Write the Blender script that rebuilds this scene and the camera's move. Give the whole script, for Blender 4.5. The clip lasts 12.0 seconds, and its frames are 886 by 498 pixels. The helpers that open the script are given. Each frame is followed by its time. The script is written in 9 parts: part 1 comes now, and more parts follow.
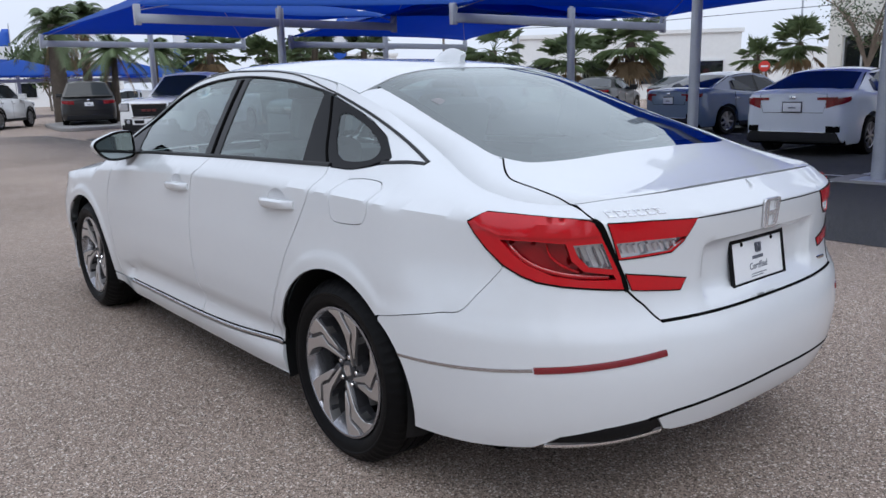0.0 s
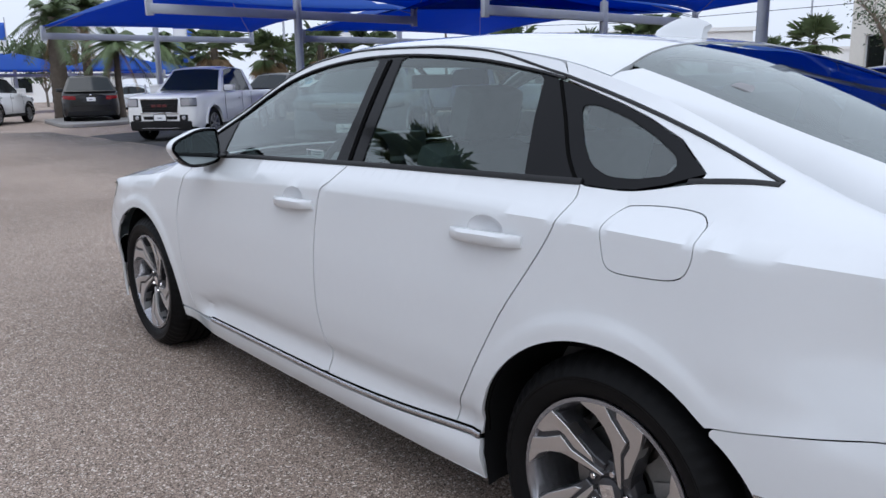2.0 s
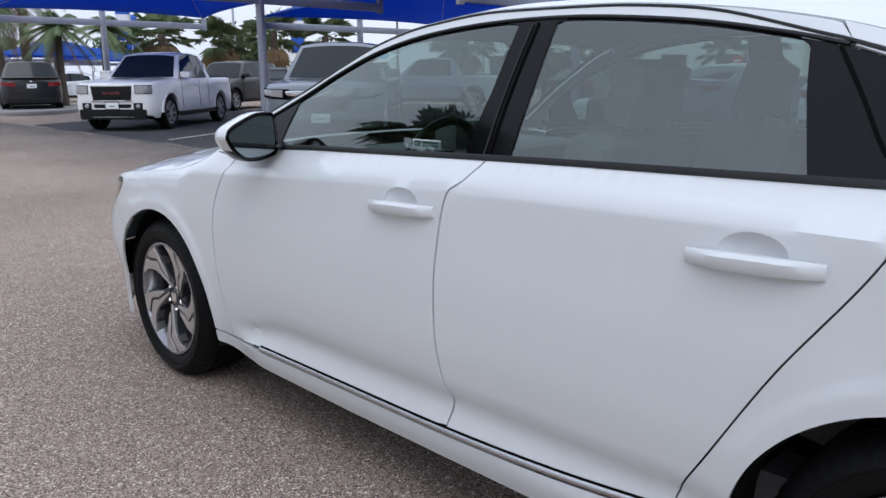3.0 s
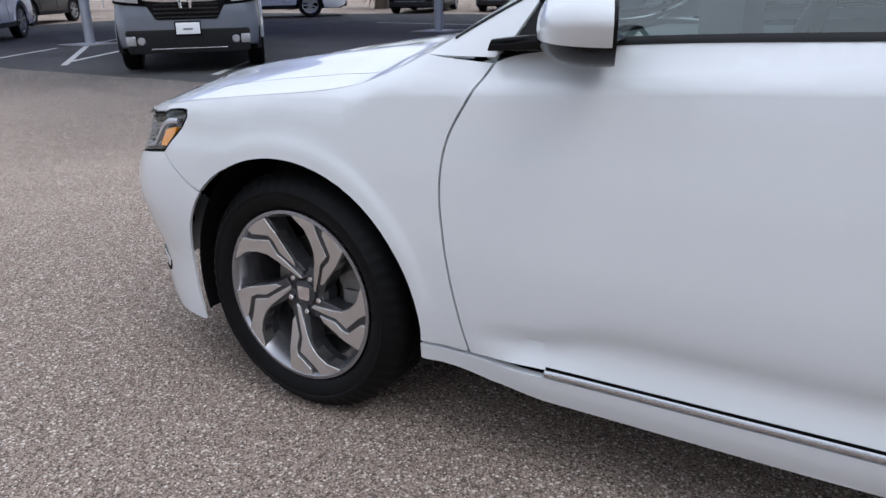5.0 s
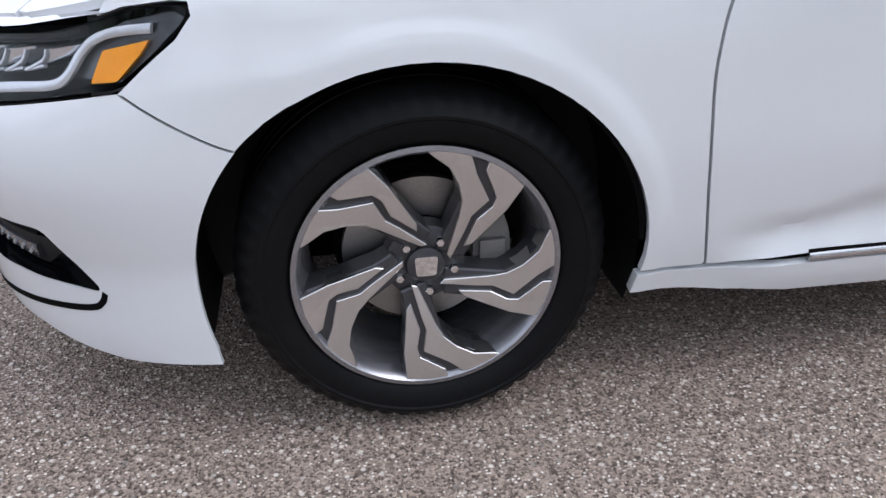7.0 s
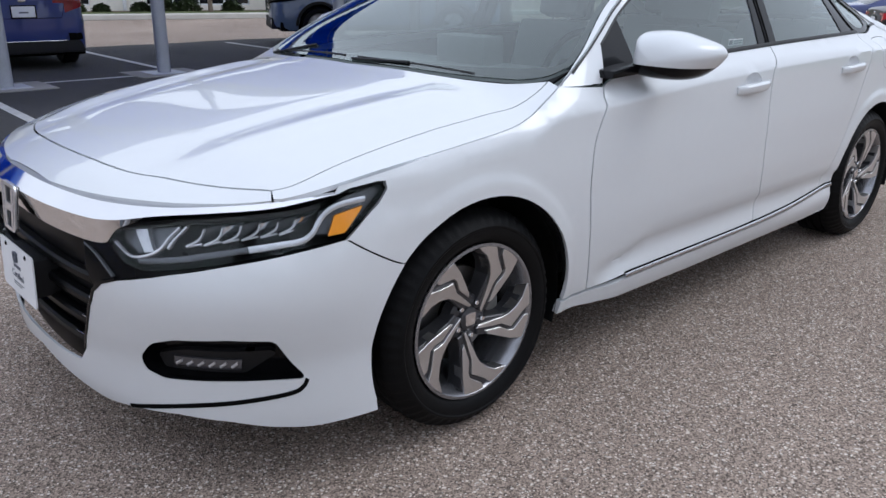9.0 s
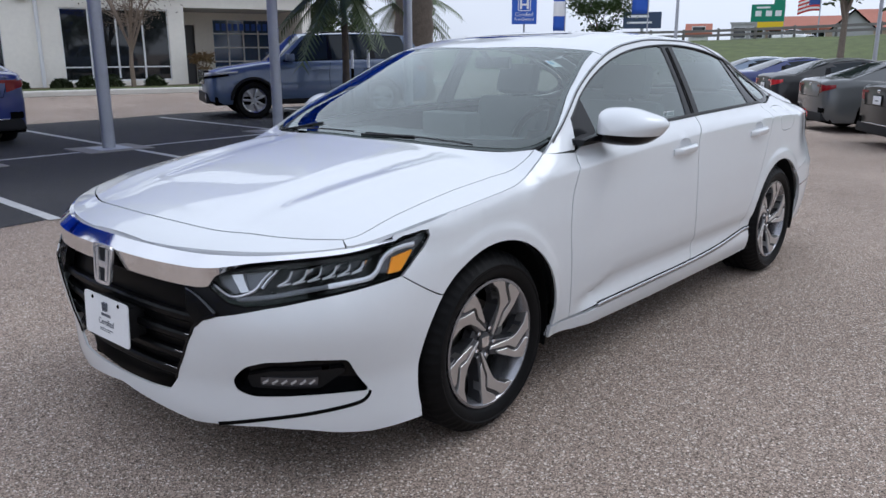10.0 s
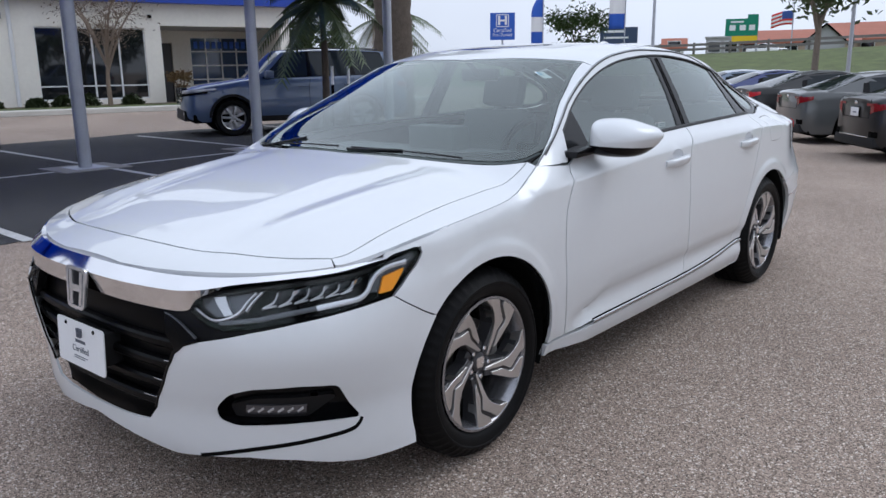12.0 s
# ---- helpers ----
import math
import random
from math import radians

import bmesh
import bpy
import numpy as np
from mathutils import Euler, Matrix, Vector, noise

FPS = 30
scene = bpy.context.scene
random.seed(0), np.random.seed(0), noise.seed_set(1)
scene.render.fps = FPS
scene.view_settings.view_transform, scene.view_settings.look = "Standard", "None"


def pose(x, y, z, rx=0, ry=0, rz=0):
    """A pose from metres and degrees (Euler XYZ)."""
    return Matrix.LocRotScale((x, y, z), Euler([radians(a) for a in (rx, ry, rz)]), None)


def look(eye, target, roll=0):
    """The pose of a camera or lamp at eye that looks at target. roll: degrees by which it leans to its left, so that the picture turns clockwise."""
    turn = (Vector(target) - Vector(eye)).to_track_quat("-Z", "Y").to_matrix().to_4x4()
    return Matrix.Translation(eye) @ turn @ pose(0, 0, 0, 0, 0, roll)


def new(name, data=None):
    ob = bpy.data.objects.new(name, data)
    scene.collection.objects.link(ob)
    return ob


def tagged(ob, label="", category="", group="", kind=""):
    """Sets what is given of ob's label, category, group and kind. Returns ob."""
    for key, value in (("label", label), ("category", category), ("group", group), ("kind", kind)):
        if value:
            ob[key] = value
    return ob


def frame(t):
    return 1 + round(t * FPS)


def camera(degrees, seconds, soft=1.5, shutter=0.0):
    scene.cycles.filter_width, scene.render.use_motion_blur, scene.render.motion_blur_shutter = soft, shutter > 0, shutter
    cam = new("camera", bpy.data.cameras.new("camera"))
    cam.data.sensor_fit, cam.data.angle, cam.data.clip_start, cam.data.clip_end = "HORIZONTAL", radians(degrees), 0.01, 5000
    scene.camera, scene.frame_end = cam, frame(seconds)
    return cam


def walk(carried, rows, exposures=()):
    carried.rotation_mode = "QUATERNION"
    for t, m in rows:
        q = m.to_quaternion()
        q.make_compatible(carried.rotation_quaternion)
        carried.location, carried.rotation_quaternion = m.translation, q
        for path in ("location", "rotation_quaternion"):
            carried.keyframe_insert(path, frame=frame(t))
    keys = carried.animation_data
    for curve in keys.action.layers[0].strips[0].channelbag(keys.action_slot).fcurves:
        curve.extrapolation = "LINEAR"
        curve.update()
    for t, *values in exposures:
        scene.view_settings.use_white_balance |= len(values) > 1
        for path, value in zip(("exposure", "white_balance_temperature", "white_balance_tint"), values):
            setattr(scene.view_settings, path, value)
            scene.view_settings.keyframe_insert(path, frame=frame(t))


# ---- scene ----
cam = camera(59.0, 12.0)
PATH = [
    (0, (-3.661, 2.297, 1.321), (-2.159, 1.043, 0.909), -1.4),
    (0.5, (-3.401, 2.328, 1.308), (-1.887, 1.09, 0.891), -1.3),
    (1, (-3.141, 2.309, 1.287), (-1.62, 1.078, 0.87), -1.0),
    (1.5, (-2.803, 2.222, 1.3), (-1.286, 0.987, 0.888), -1.0),
    (2, (-2.452, 2.253, 1.285), (-0.96, 0.987, 0.869), -1.0),
    (2.5, (-2.047, 2.285, 1.276), (-0.595, 0.974, 0.862), -0.5),
    (2.7, (-1.878, 2.267, 1.257), (-0.448, 0.933, 0.838), -0.4),
    (4.3, (-0.52, 2.315, 1.208), (0.682, 0.819, 0.646), -0.1),
    (4.5, (-0.334, 2.304, 1.194), (0.819, 0.78, 0.604), -0.3),
    (5, (0.057, 2.334, 1.125), (1.058, 0.73, 0.472), -1.2),
    (5.5, (0.49, 2.373, 1.064), (1.271, 0.679, 0.341), -1.8),
    (6, (0.993, 2.256, 1.053), (1.397, 0.507, 0.171), -1.3),
    (6.5, (1.322, 2.128, 0.984), (1.384, 0.33, 0.109), -1.1),
    (6.7, (1.428, 2.063, 0.993), (1.351, 0.298, 0.056), -1.0),
    (8.3, (2.381, 2.243, 1.194), (1.339, 0.765, 0.34), 1.5),
    (8.5, (2.552, 2.272, 1.234), (1.431, 0.824, 0.428), 1.6),
    (9, (2.897, 2.366, 1.27), (1.615, 0.974, 0.621), 0.5),
    (9.5, (3.223, 2.456, 1.324), (1.835, 1.123, 0.781), -0.1),
    (10, (3.503, 2.514, 1.346), (2.048, 1.233, 0.857), -0.2),
    (10.5, (3.69, 2.563, 1.357), (2.198, 1.313, 0.898), -0.3),
    (11, (3.7, 2.56, 1.344), (2.193, 1.325, 0.895), -0.4),
    (11.5, (3.569, 2.49, 1.33), (2.065, 1.252, 0.881), -0.5),
    (12, (3.446, 2.417, 1.326), (1.952, 1.166, 0.875), -0.7),
]
walk(cam, [(t, look(eye, target, roll)) for t, eye, target, roll in PATH], exposures=[(0, 0.12, 6000, 10), (2.5, 0.20, 6000, 10), (4.5, 0.22, 6000, 10), (6.5, 0.62, 6050, 11), (8.5, 0.22, 6000, 10), (12, 0.13, 6000, 10)])

# ---- world, sun, exposure ----
SUN_AZ, SUN_EL = 150.0, 52.0
world = bpy.data.worlds.new("overcast_sky")
scene.world = world
world.use_nodes = True
wn, wl = world.node_tree.nodes, world.node_tree.links
wn.clear()
w_out, w_bg = wn.new("ShaderNodeOutputWorld"), wn.new("ShaderNodeBackground")
w_sky = wn.new("ShaderNodeTexSky")
w_sky.sky_type, w_sky.sun_disc = "NISHITA", False
w_sky.sun_elevation, w_sky.sun_rotation = radians(SUN_EL), radians(90 - SUN_AZ)
w_sky.air_density, w_sky.dust_density, w_sky.ozone_density = 1.0, 4.0, 1.0
w_hsv, w_mix = wn.new("ShaderNodeHueSaturation"), wn.new("ShaderNodeMix")
w_hsv.inputs["Saturation"].default_value = 0.22
w_cloud, w_geo, w_ramp = wn.new("ShaderNodeTexNoise"), wn.new("ShaderNodeTexCoord"), wn.new("ShaderNodeMapRange")
w_cloud.inputs["Scale"].default_value, w_cloud.inputs["Detail"].default_value = 2.2, 5.0
w_ramp.inputs["From Min"].default_value, w_ramp.inputs["From Max"].default_value = 0.3, 0.7
w_ramp.inputs["To Min"].default_value, w_ramp.inputs["To Max"].default_value = 0.75, 1.0
w_mix.data_type = "RGBA"
w_mix.inputs["B"].default_value = (8.2, 8.6, 9.5, 1)
wl.new(w_sky.outputs[0], w_hsv.inputs["Color"])
wl.new(w_geo.outputs["Generated"], w_cloud.inputs["Vector"])
wl.new(w_cloud.outputs[0], w_ramp.inputs[0])
wl.new(w_ramp.outputs[0], w_mix.inputs["Factor"])
wl.new(w_hsv.outputs[0], w_mix.inputs["A"])
wl.new(w_mix.outputs["Result"], w_bg.inputs["Color"])
w_sep, w_lift = wn.new("ShaderNodeSeparateXYZ"), wn.new("ShaderNodeMapRange")
w_lift.inputs["From Min"].default_value, w_lift.inputs["From Max"].default_value = 0.0, 1.0
w_lift.inputs["To Min"].default_value, w_lift.inputs["To Max"].default_value = 0.096, 0.125
wl.new(w_geo.outputs["Generated"], w_sep.inputs[0])
wl.new(w_sep.outputs["Z"], w_lift.inputs[0])
wl.new(w_lift.outputs[0], w_bg.inputs["Strength"])
wl.new(w_bg.outputs[0], w_out.inputs[0])
sun_data = bpy.data.lights.new("sun", "SUN")
sun_data.energy, sun_data.angle, sun_data.color = 0.55, radians(30), (1.0, 0.97, 0.93)
sun = new("sun", sun_data)
sun_dir = Vector((math.cos(radians(SUN_AZ)) * math.cos(radians(SUN_EL)), math.sin(radians(SUN_AZ)) * math.cos(radians(SUN_EL)), math.sin(radians(SUN_EL))))
sun.matrix_world = look(sun_dir * 60, (0, 0, 0))


# ---- materials ----
def mat(name, color=(0.5, 0.5, 0.5), rough=0.5, metal=0.0, coat=0.0, spec=0.5, vary=0.0, scale=8.0, bump=0.0, bump_scale=60.0, per_object=0.0):
    """A principled material with noise at two scales on colour, gloss and relief."""
    m = bpy.data.materials.new(name)
    m.use_nodes = True
    nt = m.node_tree
    b = nt.nodes["Principled BSDF"]
    b.inputs["Base Color"].default_value = (*color, 1)
    b.inputs["Roughness"].default_value = rough
    b.inputs["Metallic"].default_value = metal
    b.inputs["Coat Weight"].default_value = coat
    b.inputs["Coat Roughness"].default_value = 0.03
    b.inputs["Specular IOR Level"].default_value = spec
    co = nt.nodes.new("ShaderNodeTexCoord")
    if vary or per_object:
        n1, n2 = nt.nodes.new("ShaderNodeTexNoise"), nt.nodes.new("ShaderNodeTexNoise")
        n1.inputs["Scale"].default_value, n2.inputs["Scale"].default_value = scale, scale * 9
        n1.inputs["Detail"].default_value = n2.inputs["Detail"].default_value = 4
        nt.links.new(co.outputs["Object"], n1.inputs["Vector"])
        nt.links.new(co.outputs["Object"], n2.inputs["Vector"])
        add = nt.nodes.new("ShaderNodeMath")
        add.operation = "ADD"
        nt.links.new(n1.outputs[0], add.inputs[0])
        nt.links.new(n2.outputs[0], add.inputs[1])
        last = add.outputs[0]
        if per_object:
            info, mul = nt.nodes.new("ShaderNodeObjectInfo"), nt.nodes.new("ShaderNodeMath")
            mul.operation, mul.inputs[1].default_value = "MULTIPLY_ADD", per_object / max(vary, 0.01)
            nt.links.new(info.outputs["Random"], mul.inputs[0])
            nt.links.new(last, mul.inputs[2])
            last = mul.outputs[0]
        mr = nt.nodes.new("ShaderNodeMapRange")
        mr.inputs["From Min"].default_value, mr.inputs["From Max"].default_value = 0.55, 1.45
        mr.inputs["To Min"].default_value, mr.inputs["To Max"].default_value = 1 - vary, 1 + vary
        mr.clamp = False
        nt.links.new(last, mr.inputs[0])
        mx = nt.nodes.new("ShaderNodeMix")
        mx.data_type, mx.blend_type = "RGBA", "MULTIPLY"
        mx.inputs["Factor"].default_value = 1.0
        mx.inputs["A"].default_value = (*color, 1)
        nt.links.new(mr.outputs[0], mx.inputs["B"])
        nt.links.new(mx.outputs["Result"], b.inputs["Base Color"])
    if bump:
        nb, bp = nt.nodes.new("ShaderNodeTexNoise"), nt.nodes.new("ShaderNodeBump")
        nb.inputs["Scale"].default_value, nb.inputs["Detail"].default_value = bump_scale, 6
        bp.inputs["Strength"].default_value, bp.inputs["Distance"].default_value = bump, 0.01
        nt.links.new(co.outputs["Object"], nb.inputs["Vector"])
        nt.links.new(nb.outputs[0], bp.inputs["Height"])
        nt.links.new(bp.outputs[0], b.inputs["Normal"])
    return m


def glass_mat(name, tint, base=0.08, power=4.0):
    """Tinted glass: a clear tint under a mirror coat that grows towards grazing angles."""
    m = bpy.data.materials.new(name)
    m.use_nodes = True
    nt = m.node_tree
    nt.nodes.clear()
    out, mix, tr, gl, lw, pw, ma = (nt.nodes.new("ShaderNode" + k) for k in ("OutputMaterial", "MixShader", "BsdfTransparent", "BsdfGlossy", "LayerWeight", "Math", "Math"))
    tr.inputs[0].default_value = (*tint, 1)
    gl.inputs["Color"].default_value = (0.94, 1.0, 0.985, 1)
    gl.inputs["Roughness"].default_value = 0.0
    lw.inputs["Blend"].default_value = 0.5
    pw.operation, pw.inputs[1].default_value = "POWER", power
    ma.operation, ma.inputs[1].default_value, ma.inputs[2].default_value = "MULTIPLY_ADD", 1.0 - base, base
    nt.links.new(lw.outputs["Facing"], pw.inputs[0])
    nt.links.new(pw.outputs[0], ma.inputs[0])
    nt.links.new(ma.outputs[0], mix.inputs[0])
    nt.links.new(tr.outputs[0], mix.inputs[1])
    nt.links.new(gl.outputs[0], mix.inputs[2])
    nt.links.new(mix.outputs[0], out.inputs[0])
    return m


def asphalt_mat(name, dark, light, stone, chip_scale=205.0, worn=None):
    """Worn asphalt: binder with light chips of stone, stains and coarse patches; worn=(dark, light, y0, y1) blends to a
    second pair of tones across the lane.
    """
    m = bpy.data.materials.new(name)
    m.use_nodes = True
    nt = m.node_tree
    b = nt.nodes["Principled BSDF"]
    b.inputs["Roughness"].default_value = 0.92
    b.inputs["Specular IOR Level"].default_value = 0.25
    co = nt.nodes.new("ShaderNodeTexCoord")

    def tex(kind, scale, detail=None):
        n = nt.nodes.new(kind)
        n.inputs["Scale"].default_value = scale
        if detail is not None:
            n.inputs["Detail"].default_value = detail
        nt.links.new(co.outputs["Object"], n.inputs["Vector"])
        return n

    def ramp(src, a, c, ca, cb):
        r = nt.nodes.new("ShaderNodeMapRange")
        r.inputs["From Min"].default_value, r.inputs["From Max"].default_value = a, c
        r.inputs["To Min"].default_value, r.inputs["To Max"].default_value = ca, cb
        nt.links.new(src, r.inputs[0])
        return r.outputs[0]

    def mix(fac, ca, cb, kind="MIX"):
        x = nt.nodes.new("ShaderNodeMix")
        x.data_type, x.blend_type = "RGBA", kind
        for key, v in (("Factor", fac), ("A", ca), ("B", cb)):
            if isinstance(v, (tuple, float)):
                x.inputs[key].default_value = v
            else:
                nt.links.new(v, x.inputs[key])
        return x.outputs["Result"]

    broad, mid, fine = tex("ShaderNodeTexNoise", 0.35, 5), tex("ShaderNodeTexNoise", 3.0, 6), tex("ShaderNodeTexNoise", 220, 4)
    cells = tex("ShaderNodeTexVoronoi", chip_scale)
    cells2 = tex("ShaderNodeTexVoronoi", chip_scale * 0.66)
    base = mix(ramp(broad.outputs[0], 0.35, 0.65, 0, 1), (*dark, 1), (*light, 1))
    base = mix(ramp(mid.outputs[0], 0.35, 0.7, 0.0, 0.35), base, (*dark, 1))
    if worn:
        lane_tone = mix(ramp(broad.outputs[0], 0.35, 0.65, 0, 1), (*worn[0], 1), (*worn[1], 1))
        xyz = nt.nodes.new("ShaderNodeSeparateXYZ")
        nt.links.new(co.outputs["Object"], xyz.inputs[0])
        wander = nt.nodes.new("ShaderNodeMath")
        wander.operation = "ADD"
        nt.links.new(xyz.outputs["Y"], wander.inputs[0])
        nt.links.new(ramp(mid.outputs[0], 0.25, 0.75, -0.5, 0.5), wander.inputs[1])
        lane_tone = mix(ramp(mid.outputs[0], 0.35, 0.7, 0.0, 0.35), lane_tone, (*worn[0], 1))
        most = nt.nodes.new("ShaderNodeMath")
        most.operation = "MAXIMUM"
        nt.links.new(ramp(wander.outputs[0], worn[2], worn[3], 0, 1), most.inputs[0])
        nt.links.new(ramp(xyz.outputs["X"], 4.7, 7.0, 1, 0), most.inputs[1])
        base = mix(most.outputs[0], base, lane_tone)
    sep = nt.nodes.new("ShaderNodeSeparateColor")
    nt.links.new(cells.outputs["Color"], sep.inputs[0])
    tone = mix(ramp(sep.outputs[0], 0.0, 1.0, 0.0, 1.0), (0.16, 0.15, 0.15, 1), (1.85, 1.83, 1.80, 1))
    base = mix(0.85, base, tone, "MULTIPLY")
    sep2 = nt.nodes.new("ShaderNodeSeparateColor")
    nt.links.new(cells2.outputs["Color"], sep2.inputs[0])
    chips = nt.nodes.new("ShaderNodeMath")
    chips.operation = "MULTIPLY"
    nt.links.new(ramp(sep2.outputs[1], 0.76, 0.82, 0, 1), chips.inputs[0])
    nt.links.new(ramp(cells2.outputs["Distance"], 0.42, 0.3, 0, 1), chips.inputs[1])
    base = mix(chips.outputs[0], base, (*stone, 1))
    coarse = tex("ShaderNodeTexVoronoi", chip_scale * 0.30)
    sep3 = nt.nodes.new("ShaderNodeSeparateColor")
    nt.links.new(coarse.outputs["Color"], sep3.inputs[0])
    spot = nt.nodes.new("ShaderNodeMath")
    spot.operation = "MULTIPLY"
    nt.links.new(ramp(sep3.outputs[2], 0.84, 0.90, 0, 0.75), spot.inputs[0])
    nt.links.new(ramp(coarse.outputs["Distance"], 0.36, 0.22, 0, 1), spot.inputs[1])
    base = mix(spot.outputs[0], base, (*stone, 1))
    pit = nt.nodes.new("ShaderNodeMath")
    pit.operation = "MULTIPLY"
    nt.links.new(ramp(sep3.outputs[0], 0.82, 0.90, 0, 0.7), pit.inputs[0])
    nt.links.new(ramp(coarse.outputs["Distance"], 0.42, 0.25, 0, 1), pit.inputs[1])
    base = mix(pit.outputs[0], base, tuple(v * 0.25 for v in dark) + (1.0,))
    nt.links.new(base, b.inputs["Base Color"])
    bp, bp2 = nt.nodes.new("ShaderNodeBump"), nt.nodes.new("ShaderNodeBump")
    bp.inputs["Strength"].default_value, bp.inputs["Distance"].default_value = 0.9, 0.005
    bp2.inputs["Strength"].default_value, bp2.inputs["Distance"].default_value = 0.4, 0.003
    nt.links.new(cells.outputs["Distance"], bp.inputs["Height"])
    nt.links.new(fine.outputs[0], bp2.inputs["Height"])
    nt.links.new(bp.outputs[0], bp2.inputs["Normal"])
    nt.links.new(bp2.outputs[0], b.inputs["Normal"])
    return m


WHITE_PAINT = mat("white_paint", (0.69, 0.71, 0.73), 0.36, coat=1.0, vary=0.012, scale=3)
WHITE_PAINT.node_tree.nodes["Principled BSDF"].inputs["Coat Roughness"].default_value = 0.025
GAP_BLACK = mat("gap_black", (0.004, 0.004, 0.004), 0.9, spec=0.05)
GLOSS_BLACK = mat("gloss_black", (0.004, 0.004, 0.005), 0.10, spec=0.18)
TRIM_BLACK = mat("trim_black", (0.012, 0.012, 0.013), 0.45, spec=0.3, vary=0.15)
PLASTIC_BLACK = mat("black_plastic", (0.010, 0.010, 0.011), 0.6, spec=0.25, vary=0.2, bump=0.08, bump_scale=300)
CHROME = mat("chrome", (0.82, 0.82, 0.84), 0.06, metal=1.0)
SATIN_METAL = mat("satin_metal", (0.55, 0.55, 0.57), 0.22, metal=1.0)
RUBBER = mat("tyre_rubber", (0.0055, 0.0055, 0.006), 0.50, spec=0.11, vary=0.3, scale=14, bump=0.12, bump_scale=200)
ALLOY = mat("machined_alloy", (0.66, 0.65, 0.65), 0.34, metal=1.0, vary=0.05, scale=20)
ALLOY_DARK = mat("painted_alloy", (0.055, 0.055, 0.060), 0.30, metal=0.4, vary=0.08, scale=12)
BARREL = mat("rim_barrel", (0.30, 0.30, 0.32), 0.26, metal=0.8, vary=0.1, scale=15)
BRAKE = mat("brake_steel", (0.32, 0.31, 0.30), 0.4, metal=1.0, vary=0.2, scale=25)
CALIPER = mat("caliper_casting", (0.22, 0.21, 0.2), 0.6, metal=0.4, vary=0.2, scale=30, bump=0.2)
WINDOW_TINT = glass_mat("tinted_glass", (0.42, 0.52, 0.50), 0.12)
REAR_TINT = glass_mat("rear_screen_glass", (0.30, 0.36, 0.36), 0.20)
WINDSCREEN = glass_mat("windscreen_glass", (0.64, 0.73, 0.70), 0.11)
CLEAR = glass_mat("clear_lens", (0.96, 0.97, 0.98), 0.02, 5.0)
RED_LENS = mat("red_lens", (0.50, 0.002, 0.008), 0.22, coat=0.35, vary=0.08, scale=12)
RED_DARK = mat("dark_red_reflector", (0.19, 0.003, 0.009), 0.2, coat=0.8, bump=0.2, bump_scale=400)
AMBER = mat("amber_reflector", (0.95, 0.34, 0.006), 0.35, coat=0.2, bump=0.15, bump_scale=300)
SILVER_REFLECTOR = mat("lamp_reflector", (0.62, 0.63, 0.66), 0.22, metal=0.6, bump=0.15, bump_scale=90)
LAMP_BLACK = mat("lamp_black", (0.005, 0.005, 0.0055), 0.25, spec=0.12)
LAMP_BOWL = mat("lamp_bowl", (0.60, 0.61, 0.63), 0.2, metal=0.6, bump=0.4, bump_scale=70)
BADGE_CHROME = mat("badge_chrome", (0.80, 0.80, 0.82), 0.22, metal=0.75)
MIRROR_GLASS = mat("mirror_glass", (0.27, 0.31, 0.32), 0.02, metal=1.0)
CABIN = mat("cabin_grey", (0.17, 0.17, 0.175), 0.8, vary=0.15, bump=0.1)
SEAT_CLOTH = mat("seat_cloth", (0.26, 0.26, 0.265), 0.9, vary=0.15, scale=20, bump=0.15, bump_scale=350)
HEADLINER = mat("headliner", (0.55, 0.54, 0.52), 0.9, vary=0.05)
PLATE_WHITE = mat("plate_white", (0.82, 0.83, 0.85), 0.4, vary=0.03)
STICKER = mat("sticker_paper", (0.75, 0.78, 0.8), 0.6, vary=0.04)
STICKER_BLUE = mat("sticker_blue", (0.25, 0.45, 0.6), 0.6, vary=0.05)
PRINT_GREY = mat("print_grey", (0.10, 0.11, 0.14), 0.6)
PRINT_BLUE = mat("print_blue", (0.03, 0.08, 0.30), 0.6)


# ---- mesh helpers ----
def part(name, bm, material, parent=None, label="", smooth=True, double=True):
    """Link a bmesh as one mesh object, under parent if given."""
    me = bpy.data.meshes.new(name)
    if double:
        bmesh.ops.remove_doubles(bm, verts=bm.verts, dist=1e-5)
    bm.to_mesh(me)
    bm.free()
    for mm in material if isinstance(material, (list, tuple)) else [material]:
        me.materials.append(mm)
    if smooth:
        me.polygons.foreach_set("use_smooth", [True] * len(me.polygons))
        me.set_sharp_from_angle(angle=radians(38))
    ob = new(name, me)
    if parent is not None:
        ob.parent = parent
    if label:
        ob["label"] = label
    return ob


def thing(name, label, category, group="", kind="", m=None):
    ob = new(name)
    ob.empty_display_size = 0.2
    if m is not None:
        ob.matrix_basis = m
    return tagged(ob, label, category, group, kind)


